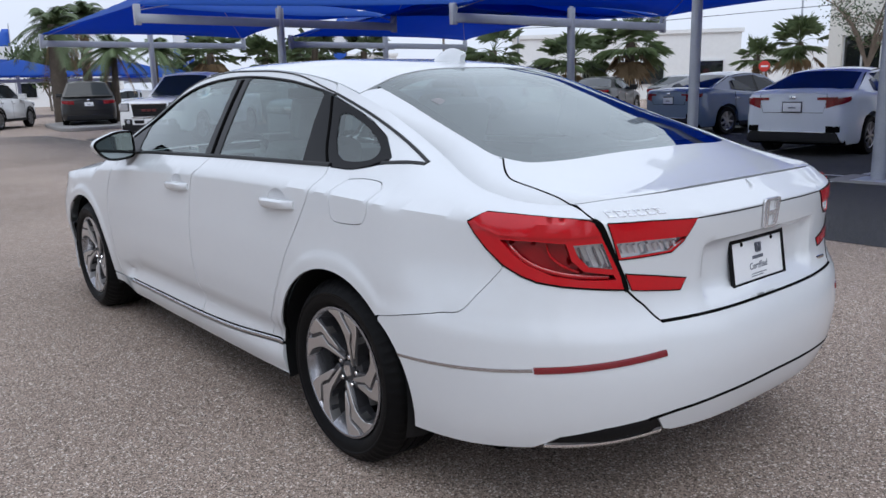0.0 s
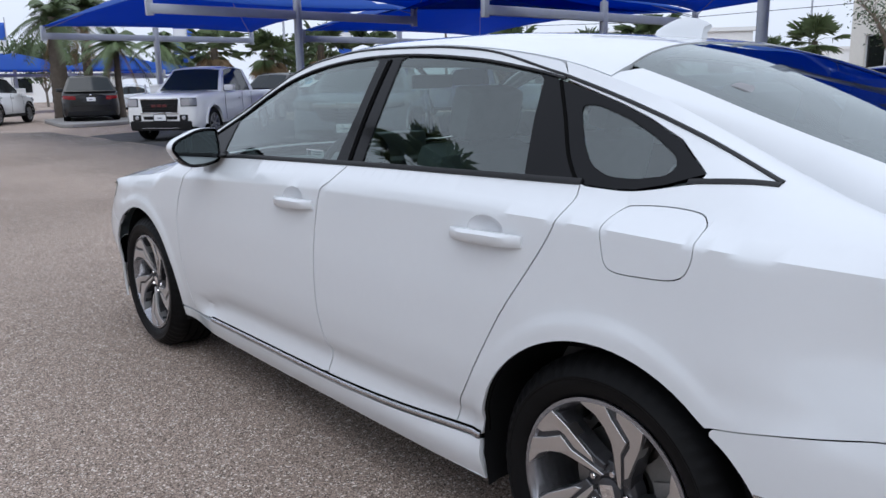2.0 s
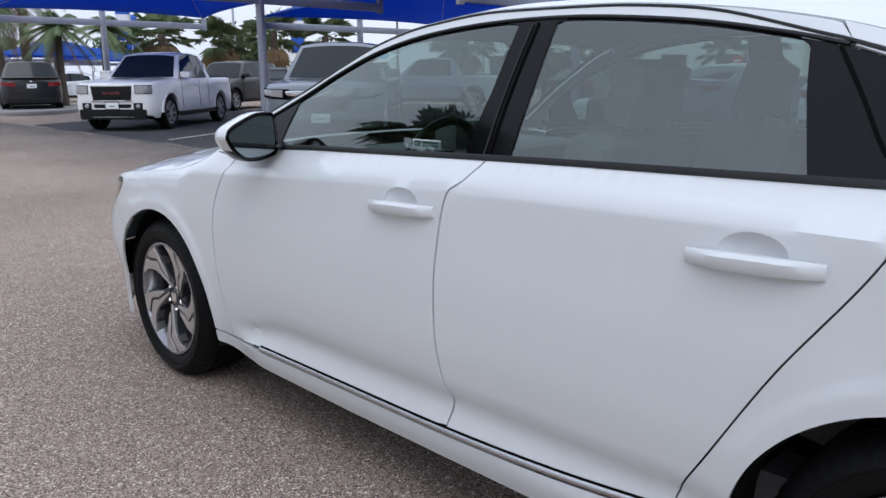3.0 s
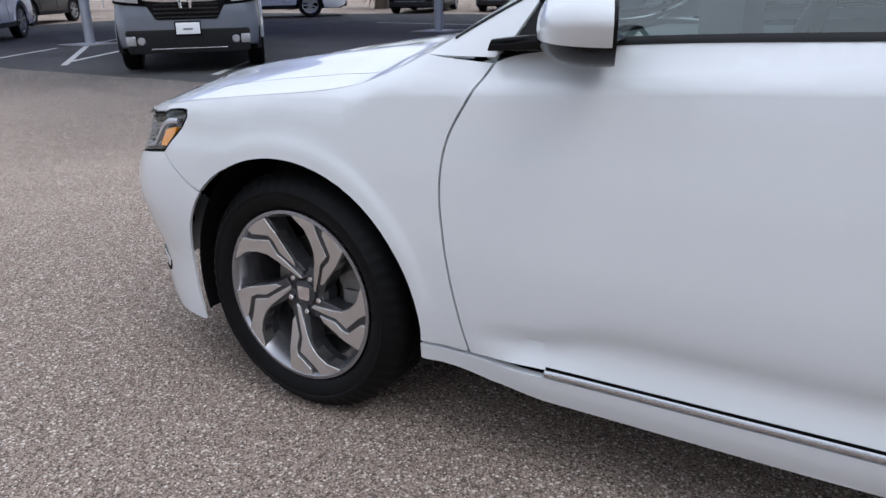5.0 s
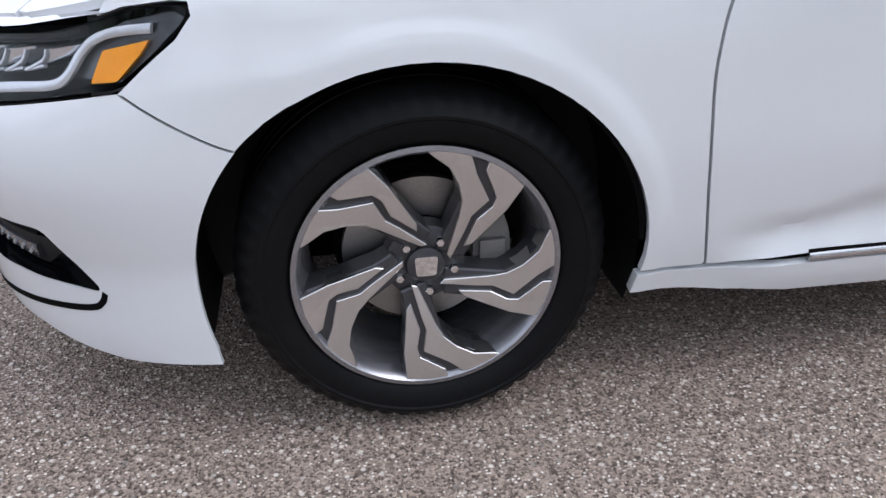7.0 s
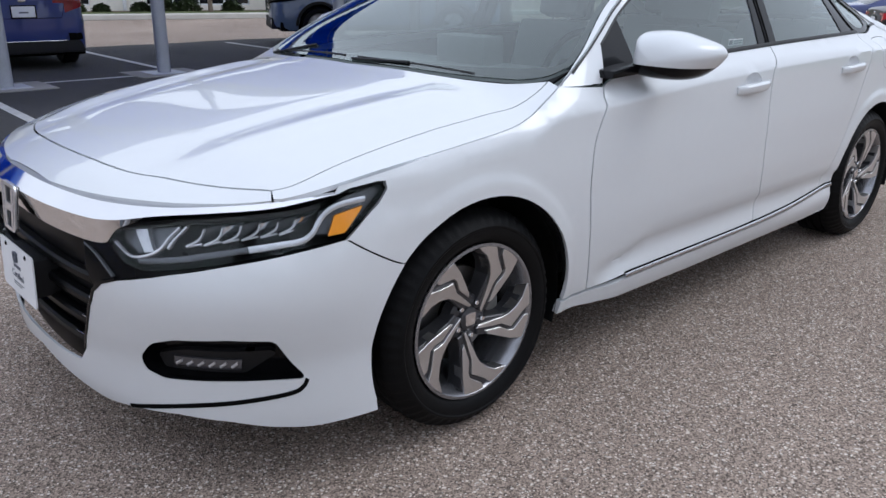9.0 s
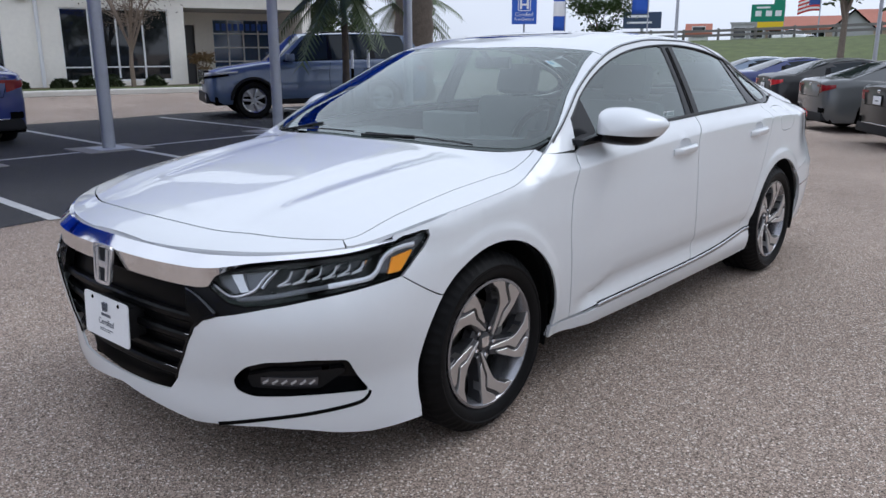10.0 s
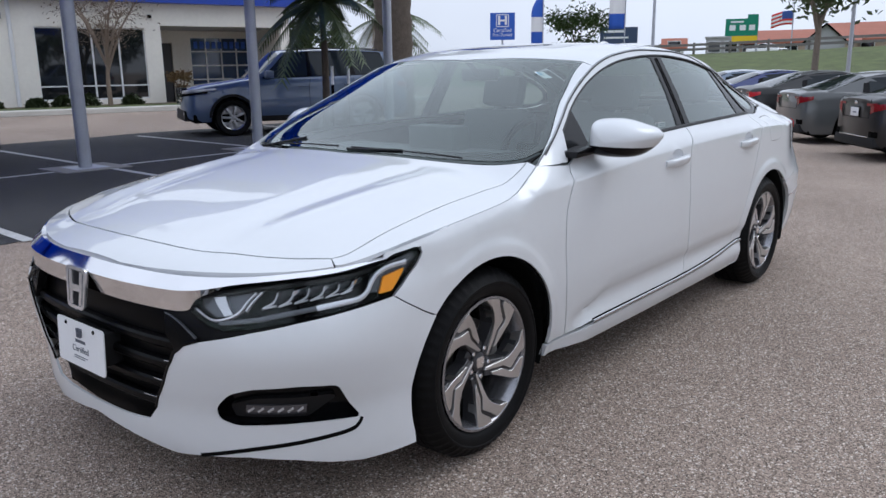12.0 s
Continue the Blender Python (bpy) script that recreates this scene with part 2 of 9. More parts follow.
def box(bm, x0, y0, z0, x1, y1, z1, bevel=0.0, m=None):
    """An axis-aligned block, bevelled, in m's frame."""
    r = bmesh.ops.create_cube(bm, size=1.0)
    vs = r["verts"]
    for v in vs:
        v.co = Vector(((x0 + x1) / 2 + v.co.x * (x1 - x0), (y0 + y1) / 2 + v.co.y * (y1 - y0), (z0 + z1) / 2 + v.co.z * (z1 - z0)))
    if bevel:
        es = list({e for v in vs for e in v.link_edges})
        g = bmesh.ops.bevel(bm, geom=es, offset=bevel, segments=2, affect="EDGES", profile=0.6)
        vs = list({v for f in g["faces"] for v in f.verts} | {v for v in vs if v.is_valid})
    if m is not None:
        bmesh.ops.transform(bm, matrix=m, verts=vs)
    return vs


def lathe(bm, profile, n=48, m=None, arc=(0.0, 2 * math.pi), mi=0):
    """Turn (radius, along y) pairs round the y axis."""
    full = abs(arc[1] - arc[0] - 2 * math.pi) < 1e-6
    rings = []
    for k in range(n if full else n + 1):
        a = arc[0] + (arc[1] - arc[0]) * k / n
        rings.append([bm.verts.new((r * math.cos(a), y, r * math.sin(a))) for r, y in profile])
    for k in range(len(rings) if full else len(rings) - 1):
        p, q = rings[k], rings[(k + 1) % len(rings)]
        for i in range(len(profile) - 1):
            f = bm.faces.new((p[i], p[i + 1], q[i + 1], q[i]))
            f.material_index = mi
    if m is not None:
        bmesh.ops.transform(bm, matrix=m, verts=[v for r in rings for v in r])


def tube(bm, pts, r, n=8, r_end=None, cap=True):
    """A round bar along points, tapering to r_end."""
    pts = [Vector(p) for p in pts]
    rings = []
    for i, p in enumerate(pts):
        d = (pts[min(i + 1, len(pts) - 1)] - pts[max(i - 1, 0)]).normalized()
        u = d.orthogonal().normalized() if i == 0 else (u - d * u.dot(d)).normalized()
        w = d.cross(u)
        rr = r if r_end is None else r + (r_end - r) * i / (len(pts) - 1)
        rings.append([bm.verts.new(p + rr * (math.cos(2 * math.pi * k / n) * u + math.sin(2 * math.pi * k / n) * w)) for k in range(n)])
    for a, b in zip(rings, rings[1:]):
        for k in range(n):
            bm.faces.new((a[k], a[(k + 1) % n], b[(k + 1) % n], b[k]))
    if cap:
        bm.faces.new(rings[0][::-1])
        bm.faces.new(rings[-1])


def prism(bm, poly, d0, d1, axis="y", bevel=0.0, m=None):
    """A polygon of (u, v) pairs pushed from d0 to d1 along an axis: y takes (x, z), x takes (y, z), z takes (x, y)."""
    put = {"y": lambda u, v, d: (u, d, v), "x": lambda u, v, d: (d, u, v), "z": lambda u, v, d: (u, v, d)}[axis]
    a = [bm.verts.new(put(u, v, d0)) for u, v in poly]
    b = [bm.verts.new(put(u, v, d1)) for u, v in poly]
    n = len(poly)
    fs = [bm.faces.new(a[::-1]), bm.faces.new(b)] + [bm.faces.new((a[i], a[(i + 1) % n], b[(i + 1) % n], b[i])) for i in range(n)]
    bmesh.ops.recalc_face_normals(bm, faces=fs)
    vs = a + b
    if bevel:
        g = bmesh.ops.bevel(bm, geom=list({e for f in fs for e in f.edges}), offset=bevel, segments=2, affect="EDGES", profile=0.6)
        vs = list({v for f in g["faces"] for v in f.verts} | {v for v in vs if v.is_valid})
    if m is not None:
        bmesh.ops.transform(bm, matrix=m, verts=vs)


def inside(loops, pts):
    """Even-odd test of points against closed loops."""
    pts = np.asarray(pts, float)
    hit = np.zeros(len(pts), bool)
    for loop in loops:
        q = np.asarray(loop, float)
        for (x0, y0), (x1, y1) in zip(q, np.roll(q, -1, 0)):
            if y0 == y1:
                continue
            c = (y0 > pts[:, 1]) != (y1 > pts[:, 1])
            hit ^= c & (pts[:, 0] < (x1 - x0) * (pts[:, 1] - y0) / (y1 - y0) + x0)
    return hit


def dense(loop, step, closed=True):
    q = np.asarray(loop, float)
    out = []
    last = len(q) if closed else len(q) - 1
    for i in range(last):
        a, b = q[i], q[(i + 1) % len(q)]
        n = max(1, int(math.ceil(np.linalg.norm(b - a) / step)))
        out += [a + (b - a) * k / n for k in range(n)]
    if not closed:
        out.append(q[-1])
    return np.array(out)


def rounded(loop, r, n=5):
    """A closed polygon with its corners rounded by arcs of about r."""
    q = [Vector(p) for p in loop]
    out = []
    for i, p in enumerate(q):
        a, b = q[i - 1] - p, q[(i + 1) % len(q)] - p
        d = min(r, 0.45 * a.length, 0.45 * b.length)
        s, e = p + a.normalized() * d, p + b.normalized() * d
        for k in range(n + 1):
            t = k / n
            out.append(tuple((1 - t) ** 2 * s + 2 * t * (1 - t) * p + t * t * e))
    return out


def curve(pts, n=8, closed=False):
    """A smooth line through points (Catmull-Rom)."""
    q = [np.array(p, float) for p in pts]
    out = []
    m = len(q)
    for i in range(m if closed else m - 1):
        if closed:
            p0, p1, p2, p3 = q[i - 1], q[i], q[(i + 1) % m], q[(i + 2) % m]
        else:
            p0, p1, p2, p3 = q[max(i - 1, 0)], q[i], q[i + 1], q[min(i + 2, m - 1)]
        for k in range(n):
            t = k / n
            out.append(0.5 * (2 * p1 + (p2 - p0) * t + (2 * p0 - 5 * p1 + 4 * p2 - p3) * t * t + (3 * p1 - p0 - 3 * p2 + p3) * t ** 3))
    if not closed:
        out.append(q[-1])
    return [tuple(p) for p in out]


def shrunk(loop, d):
    """A closed polygon drawn in by d."""
    q = np.asarray(loop, float)
    area = 0.5 * np.sum(q[:, 0] * np.roll(q[:, 1], -1) - np.roll(q[:, 0], -1) * q[:, 1])
    e = np.roll(q, -1, 0) - np.roll(q, 1, 0)
    ln = np.maximum(np.linalg.norm(e, axis=1, keepdims=True), 1e-9)
    nrm = np.stack([-e[:, 1], e[:, 0]], 1) / ln * (1 if area > 0 else -1)
    return q + nrm * d


def skin(bm, loops, f, step=0.03, depth=0.012, lift=0.0, lines=(), gap=0.0, mi=0):
    """A sheet cut out by closed loops in a surface's own plane and laid on the surface f(u, v), with its rim turned inwards by depth."""
    from mathutils.geometry import delaunay_2d_cdt
    loops = [dense(shrunk(q, gap * (1 if k == 0 else -1)) if gap else q, step) for k, q in enumerate(loops)]
    edge = np.concatenate(loops)
    pts = list(edge)
    edges = []
    at = 0
    for q in loops:
        edges += [(at + i, at + (i + 1) % len(q)) for i in range(len(q))]
        at += len(q)

    def clear(cand, ref, near):
        if not len(cand):
            return cand
        return cand[(np.abs(cand[:, None, :] - ref[None]).max(-1).min(1)) > near]

    extra = np.zeros((0, 2))
    for line in lines:
        q = dense(line, step, False)
        q = clear(q[inside(loops, q)], edge, 0.3 * step)
        extra = np.concatenate([extra, q])
    lo, hi = edge.min(0), edge.max(0)
    gx, gy = np.meshgrid(np.arange(lo[0] + step / 2, hi[0], step), np.arange(lo[1] + step / 2, hi[1], step))
    g = np.stack([gx.ravel(), gy.ravel()], 1)
    g = clear(g[inside(loops, g)], edge, 0.45 * step) if len(g) else g
    if len(extra):
        g = clear(g, extra, 0.45 * step)
    pts = np.concatenate([edge, extra, g]) if len(g) or len(extra) else edge
    res = delaunay_2d_cdt([Vector(p) for p in pts], edges, [], 0, 1e-6)
    vs2, tris = res[0], res[2]
    cen = np.array([sum((vs2[i] for i in t), Vector((0, 0))) / len(t) for t in tris])
    keep = inside(loops, cen)
    e = 0.004
    vs, low = [], {}
    norms = []
    for p in vs2:
        u, v = p
        a = Vector(f(u, v))
        n = (Vector(f(u + e, v)) - Vector(f(u - e, v))).cross(Vector(f(u, v + e)) - Vector(f(u, v - e)))
        n = n.normalized() if n.length > 1e-12 else Vector((0, 0, 1))
        if n.dot(a - Vector((max(-1.3, min(1.3, a.x)), 0, 0.55))) < 0:
            n = -n
        norms.append(n)
        vs.append(bm.verts.new(a + n * lift))
    count = {}
    for t, k in zip(tris, keep):
        if k:
            p0, p1, p2 = (vs[i].co for i in t)
            t = list(t) if (p1 - p0).cross(p2 - p0).dot(norms[t[0]]) >= 0 else list(t)[::-1]
            fc = bm.faces.new([vs[i] for i in t])
            fc.material_index = mi
            for i in range(3):
                key = (t[i], t[(i + 1) % 3])
                count[key] = count.get(key, 0) + 1
    if depth:
        for (a, b) in list(count):
            if (b, a) not in count:
                for i in (a, b):
                    if i not in low:
                        low[i] = bm.verts.new(vs[i].co - norms[i] * depth)
                fc = bm.faces.new((vs[b], vs[a], low[a], low[b]))
                fc.material_index = mi
    for v in vs:
        if not v.link_faces:
            bm.verts.remove(v)


def both(f):
    """The same surface on the other side of the car."""
    return lambda u, v: (lambda p: (p[0], -p[1], p[2]))(f(u, v))


def strip_on(bm, line, f, width, height, step=0.03):
    """A raised band of a width along a line of a surface."""
    q = dense(line, step, False)
    rows = []
    for i, p in enumerate(q):
        d = q[min(i + 1, len(q) - 1)] - q[max(i - 1, 0)]
        d = d / max(np.linalg.norm(d), 1e-9)
        s = np.array([-d[1], d[0]])
        e = 0.004
        u, v = p
        n = (Vector(f(u + e, v)) - Vector(f(u - e, v))).cross(Vector(f(u, v + e)) - Vector(f(u, v - e))).normalized()
        if n.dot(Vector(f(u, v)) - Vector((max(-1.3, min(1.3, f(u, v)[0])), 0, 0.55))) < 0:
            n = -n
        a, b = p + s * width / 2, p - s * width / 2
        A, B = Vector(f(*a)), Vector(f(*b))
        row = [A - n * 0.004, A + n * height * 0.7, A.lerp(B, 0.25) + n * height, A.lerp(B, 0.75) + n * height, B + n * height * 0.7, B - n * 0.004]
        rows.append([bm.verts.new(c) for c in row])
    for a, b in zip(rows, rows[1:]):
        for k in range(5):
            bm.faces.new((a[k], b[k], b[k + 1], a[k + 1]))
    bm.faces.new(rows[0])
    bm.faces.new(rows[-1][::-1])
    bmesh.ops.recalc_face_normals(bm, faces=bm.faces)


def text_part(name, body, size, material, parent, m, depth=0.001):
    """Raised letters as a mesh, centred at m, read along its x with y up."""
    cu = bpy.data.curves.new(name, "FONT")
    cu.body, cu.size, cu.extrude, cu.align_x, cu.align_y = body, size, depth, "CENTER", "CENTER"
    tmp = new(name + "_tmp", cu)
    me = bpy.data.meshes.new_from_object(tmp.evaluated_get(bpy.context.evaluated_depsgraph_get()))
    bpy.data.objects.remove(tmp)
    me.name = name
    me.materials.clear()
    me.materials.append(material)
    ob = new(name, me)
    ob.parent, ob.matrix_basis = parent, m
    return ob


# ---- the white sedan: its surfaces ----
def smooth_table(*pairs):
    """A monotone cubic through (x, value) pairs."""
    xs = np.array([p[0] for p in pairs], float)
    ys = np.array([p[1] for p in pairs], float)
    order = np.argsort(xs)
    xs, ys = xs[order], ys[order]
    h = np.diff(xs)
    d = np.diff(ys) / h
    m = np.zeros(len(xs))
    m[0], m[-1] = d[0], d[-1]
    for i in range(1, len(xs) - 1):
        if d[i - 1] * d[i] > 0:
            w1, w2 = 2 * h[i] + h[i - 1], h[i] + 2 * h[i - 1]
            m[i] = (w1 + w2) / (w1 / d[i - 1] + w2 / d[i])
    xl, yl, ml = xs.tolist(), ys.tolist(), m.tolist()

    def at(x):
        if x <= xl[0]:
            return yl[0] + ml[0] * (x - xl[0])
        if x >= xl[-1]:
            return yl[-1] + ml[-1] * (x - xl[-1])
        i = int(np.searchsorted(xs, x, side="right")) - 1
        hh = xl[i + 1] - xl[i]
        t = (x - xl[i]) / hh
        return yl[i] * (1 + 2 * t) * (1 - t) ** 2 + hh * ml[i] * t * (1 - t) ** 2 + yl[i + 1] * t * t * (3 - 2 * t) + hh * ml[i + 1] * t * t * (t - 1)

    return at


def ease(t):
    t = min(1.0, max(0.0, t))
    return t * t * (3 - 2 * t)


WHEEL_X, WHEEL_Z = 1.412, 0.333
CAP_F, CAP_R, CAP_LEN = 1.60, -1.70, 0.9
TAIL_Z, TAIL_END = 0.955, -2.395
TURN_F = CAP_F + CAP_LEN * math.pi / 2
TURN_R = CAP_R - CAP_LEN * math.pi / 2
# how far nose and tail reach at each height
nose_x = smooth_table((0.16, 2.29), (0.20, 2.333), (0.25, 2.340), (0.32, 2.340), (0.42, 2.347), (0.55, 2.347), (0.66, 2.337), (0.72, 2.325), (0.757, 2.310), (0.80, 2.275))
tail_x = smooth_table((0.18, -2.36), (0.26, -2.44), (0.33, -2.50), (0.42, -2.53), (0.52, -2.54), (0.60, -2.53), (0.655, -2.508), (0.68, -2.488), (0.75, -2.470), (0.85, -2.476), (0.93, -2.482), (0.955, -2.479))
# the edge between flanks and top: half width and height
rail_y = smooth_table((2.315, 0.0), (2.30, 0.20), (2.268, 0.37), (2.204, 0.55), (2.14, 0.665), (2.05, 0.77), (1.98, 0.825), (1.77, 0.88), (1.5, 0.897), (1.3, 0.893), (1.2, 0.875), (1.1, 0.852), (1.02, 0.838), (0.87, 0.808), (0.74, 0.766), (0.6, 0.716), (0.44, 0.682), (0.28, 0.66), (0.1, 0.645), (-0.2, 0.637), (-0.5, 0.635), (-0.8, 0.63), (-1.04, 0.625), (-1.3, 0.625), (-1.5, 0.637), (-1.7, 0.672), (-1.85, 0.722), (-2.0, 0.758), (-2.1, 0.755), (-2.2, 0.715), (-2.28, 0.65), (-2.34, 0.55), (-2.37, 0.45), (-2.385, 0.33), (-2.395, 0.0))
rail_z = smooth_table((2.315, 0.757), (2.268, 0.760), (2.204, 0.765), (2.14, 0.770), (2.05, 0.777), (1.98, 0.787), (1.77, 0.826), (1.5, 0.858), (1.3, 0.879), (1.2, 0.896), (1.1, 0.932), (1.02, 0.970), (0.87, 1.055), (0.6, 1.195), (0.44, 1.272), (0.28, 1.336), (0.1, 1.378), (-0.2, 1.404), (-0.5, 1.400), (-0.8, 1.376), (-1.04, 1.336), (-1.3, 1.258), (-1.5, 1.188), (-1.7, 1.118), (-1.85, 1.070), (-2.0, 1.036), (-2.1, 1.020), (-2.2, 1.010), (-2.28, 1.007), (-2.34, 1.009), (-2.385, 1.013), (-2.395, 1.015))
crown_z = smooth_table((2.315, 0.757), (2.27, 0.785), (2.20, 0.810), (2.1, 0.838), (1.98, 0.864), (1.77, 0.902), (1.5, 0.944), (1.3, 0.970), (1.18, 0.988), (1.1, 1.020), (0.9, 1.125), (0.6, 1.268), (0.44, 1.335), (0.3, 1.385), (0.1, 1.425), (-0.2, 1.448), (-0.5, 1.447), (-0.8, 1.432), (-1.1, 1.402), (-1.3, 1.360), (-1.5, 1.296), (-1.7, 1.226), (-1.85, 1.172), (-2.0, 1.112), (-2.1, 1.076), (-2.2, 1.048), (-2.3, 1.028), (-2.36, 1.019), (-2.395, 1.015))
# the crease that runs from the lamps through the door handles
crease_z = smooth_table((2.2, 0.74), (1.77, 0.822), (1.3, 0.868), (0.88, 0.902), (0.3, 0.935), (-0.2, 0.953), (-0.7, 0.963), (-1.2, 0.968), (-1.6, 0.962), (-1.9, 0.95), (-2.3, 0.93))
flank = smooth_table((0.15, 0.845), (0.20, 0.868), (0.27, 0.888), (0.34, 0.904), (0.44, 0.918), (0.56, 0.927), (0.70, 0.926), (0.82, 0.917), (0.95, 0.906), (1.05, 0.895))
scoop = smooth_table((0.15, 0.858), (0.20, 0.882), (0.255, 0.905), (0.292, 0.911), (0.305, 0.908), (0.335, 0.900), (0.375, 0.893), (0.395, 0.8935), (0.413, 0.905), (0.44, 0.916), (0.47, 0.9195), (0.56, 0.927), (0.70, 0.926), (0.82, 0.917), (0.95, 0.906), (1.05, 0.895))


def crease_at(x):
    """Height of the crease, kept below the edge of the bonnet."""
    return min(crease_z(x), rail_z(x) - 0.004 - 0.05 * ease((x - 1.0) / 0.2) * ease((1.95 - x) / 0.2))


def side_y(x, z):
    """Half width of the flank at a place along the car and a height."""
    zr, yr = rail_z(x), rail_y(x)
    zc = crease_at(x)
    k = ease((x + 1.15) / 0.2) * ease((0.90 - x) / 0.2)
    zz = 0.30 + (z - 0.30) / min(1.0, max(0.45, (0.85 - x) / 0.30)) ** 0.6 if z > 0.30 else z
    low = flank(z) + k * (scoop(zz) - flank(zz))
    if z > zc:
        yc = flank(zc)
        u = min(1.15, (z - zc) / (zr - zc))
        if u < 0.16:
            f = 0.25 * (u / 0.16) ** 1.25
        else:
            w = (u - 0.16) / 0.84
            f = 0.25 + 0.75 * (w - 0.16 * w * (1 - w))
        blend = ease((1.12 - x) / 0.3)
        f = f * blend + u * u * (1 - blend)
        low = yc + (min(yr, yc) - yc) * f
    for wx in (WHEEL_X, -WHEEL_X):
        r = math.hypot(x - wx, z - WHEEL_Z)
        if r < 0.50 and z > 0.2:
            low += 0.007 * (1 - ease((r - 0.412) / 0.035))
    return low


nf = smooth_table((0.16, 2.4), (0.22, 2.45), (0.30, 2.5), (0.36, 2.55), (0.44, 2.75), (0.54, 2.95), (0.62, 2.8), (0.70, 2.45), (0.80, 2.36))


def nr(z):
    return 2.85 + 0.25 * ease((z - 0.56) / 0.2)


def shoulder_r(x):
    """Radius by which the edge between flank and top is rounded behind the doors."""
    return 0.085 * ease((-1.30 - x) / 0.45) * (1 - 0.80 * ease((-2.20 - x) / 0.16))


def body(a, z):
    """The flank, carried round nose and tail: a runs along the car and then round the ends."""
    if a > CAP_F:
        th = (a - CAP_F) / CAP_LEN
        c, s = math.cos(th), max(0.0, math.sin(th))
        w = side_y(CAP_F, min(max(z, 0.38), 0.84))
        q = s ** (2 / 2.25)
        return (CAP_F + (nose_x(z) - CAP_F) * q, math.copysign(w * max(0.0, 1 - q ** nf(z)) ** (1 / nf(z)), c), z)
    if a < CAP_R:
        th = (CAP_R - a) / CAP_LEN
        c, s = math.cos(th), max(0.0, math.sin(th))
        zl = min(z, TAIL_Z)
        w = side_y(CAP_R, zl)
        q = s ** (2 / 2.4)
        x, y = CAP_R + (tail_x(zl) - CAP_R) * q, w * max(0.0, 1 - q ** nr(z)) ** (1 / nr(z)) * (1 - 0.045 * ease(q / 0.4) * ease((z - 0.62) / 0.2))
        if z > TAIL_Z:
            # draw in towards the edge of the boot, hollow under its lip
            xr = CAP_R + (TAIL_END - CAP_R) * q
            k = min(1.2, (z - TAIL_Z) / (rail_z(xr) - TAIL_Z))
            h = k ** (1 - 0.3 * ease((q - 0.6) / 0.3))
            x, y = x + (xr - x) * h, y + (rail_y(xr) - y) * h
            y, z = eased(y, z, xr)
        return (x, math.copysign(y, c), z)
    y, z = eased(side_y(a, z), z, a) if a < -1.3 else (side_y(a, z), z)
    return (a, y, z)


def eased(y, z, x):
    r = shoulder_r(x)
    t = rail_z(x) - z
    d = 0.29 * r * (1 - max(0.0, t) / r) ** 2 if r > 1e-4 and t < r else 0.0
    return y - d, z - d


def rail_at(a):
    """Height of the boot's edge along the running length a round the tail."""
    if a > CAP_R:
        return rail_z(a)
    return rail_z(CAP_R + (TAIL_END - CAP_R) * max(0.0, math.sin((CAP_R - a) / CAP_LEN)) ** (2 / 2.4))


def rail_a(x):
    """The running length at which the boot's edge is at x."""
    return CAP_R - CAP_LEN * math.asin(min(1.0, (x - CAP_R) / (TAIL_END - CAP_R)) ** 1.2) if x < CAP_R else x


def nose_a(y, z):
    """The running length round the nose at which the half width is y."""
    return CAP_F + CAP_LEN * math.copysign(math.acos(min(1, abs(y) / side_y(CAP_F, min(z, 0.84))) ** (2.25 / 2)), 1) if y >= 0 else 2 * TURN_F - nose_a(-y, z)


def tail_a(y, z):
    if y < 0:
        return 2 * TURN_R - tail_a(-y, z)
    lo, hi = 0.0, math.pi / 2
    for _ in range(28):
        mid = (lo + hi) / 2
        lo, hi = (mid, hi) if body(CAP_R - CAP_LEN * mid - 1e-9, z)[1] > y else (lo, mid)
    return CAP_R - CAP_LEN * lo


def top(x, y):
    """Bonnet, windscreen, roof and boot lid."""
    yr, zr = max(rail_y(x), 1e-3), rail_z(x)
    q = min(1.0, abs(y) / yr)
    p = 2.2 + 1.3 * ease((1.1 - x) / 0.3) * ease((x + 2.1) / 0.3) + 1.2 * ease((x - 1.1) / 0.2) * ease((2.1 - x) / 0.2)
    z = zr + (crown_z(x) - zr) * (1 - q ** p)
    if 1.15 < x < 2.3:
        # two ridges on the bonnet, each with a shallow trough on its inner side
        d = abs(y) - (0.50 + 0.10 * (2.1 - x))
        z += (0.008 * math.exp(-(d / 0.055) ** 2) - 0.005 * math.exp(-((d + 0.11) / 0.07) ** 2)) * ease((x - 1.15) / 0.2) * ease((2.25 - x) / 0.3)
    r, s = shoulder_r(x), yr - abs(y)
    if r > 1e-4 and s < r:
        d = 0.29 * r * (1 - max(0.0, s) / r) ** 2
        y, z = y - math.copysign(d, y), z - d
    return (x, y, z)


def nose(yzs):
    return [(nose_a(y, z), z) for y, z in yzs]


def tail(yzs):
    return [(tail_a(y, z), z) for y, z in yzs]


def arc(cx, r, a0, a1, n=26, cz=WHEEL_Z):
    kx, kz = (1.02, 0.972) if r == ARCH else (1.0, 1.0)
    return [(cx + kx * r * math.cos(radians(a0 + (a1 - a0) * k / n)), cz + kz * r * math.sin(radians(a0 + (a1 - a0) * k / n))) for k in range(n + 1)]


sedan = thing("sedan", "white four-door sedan with dark tinted windows parked on the asphalt", "car")
sedan.location = (0, 0, 0)


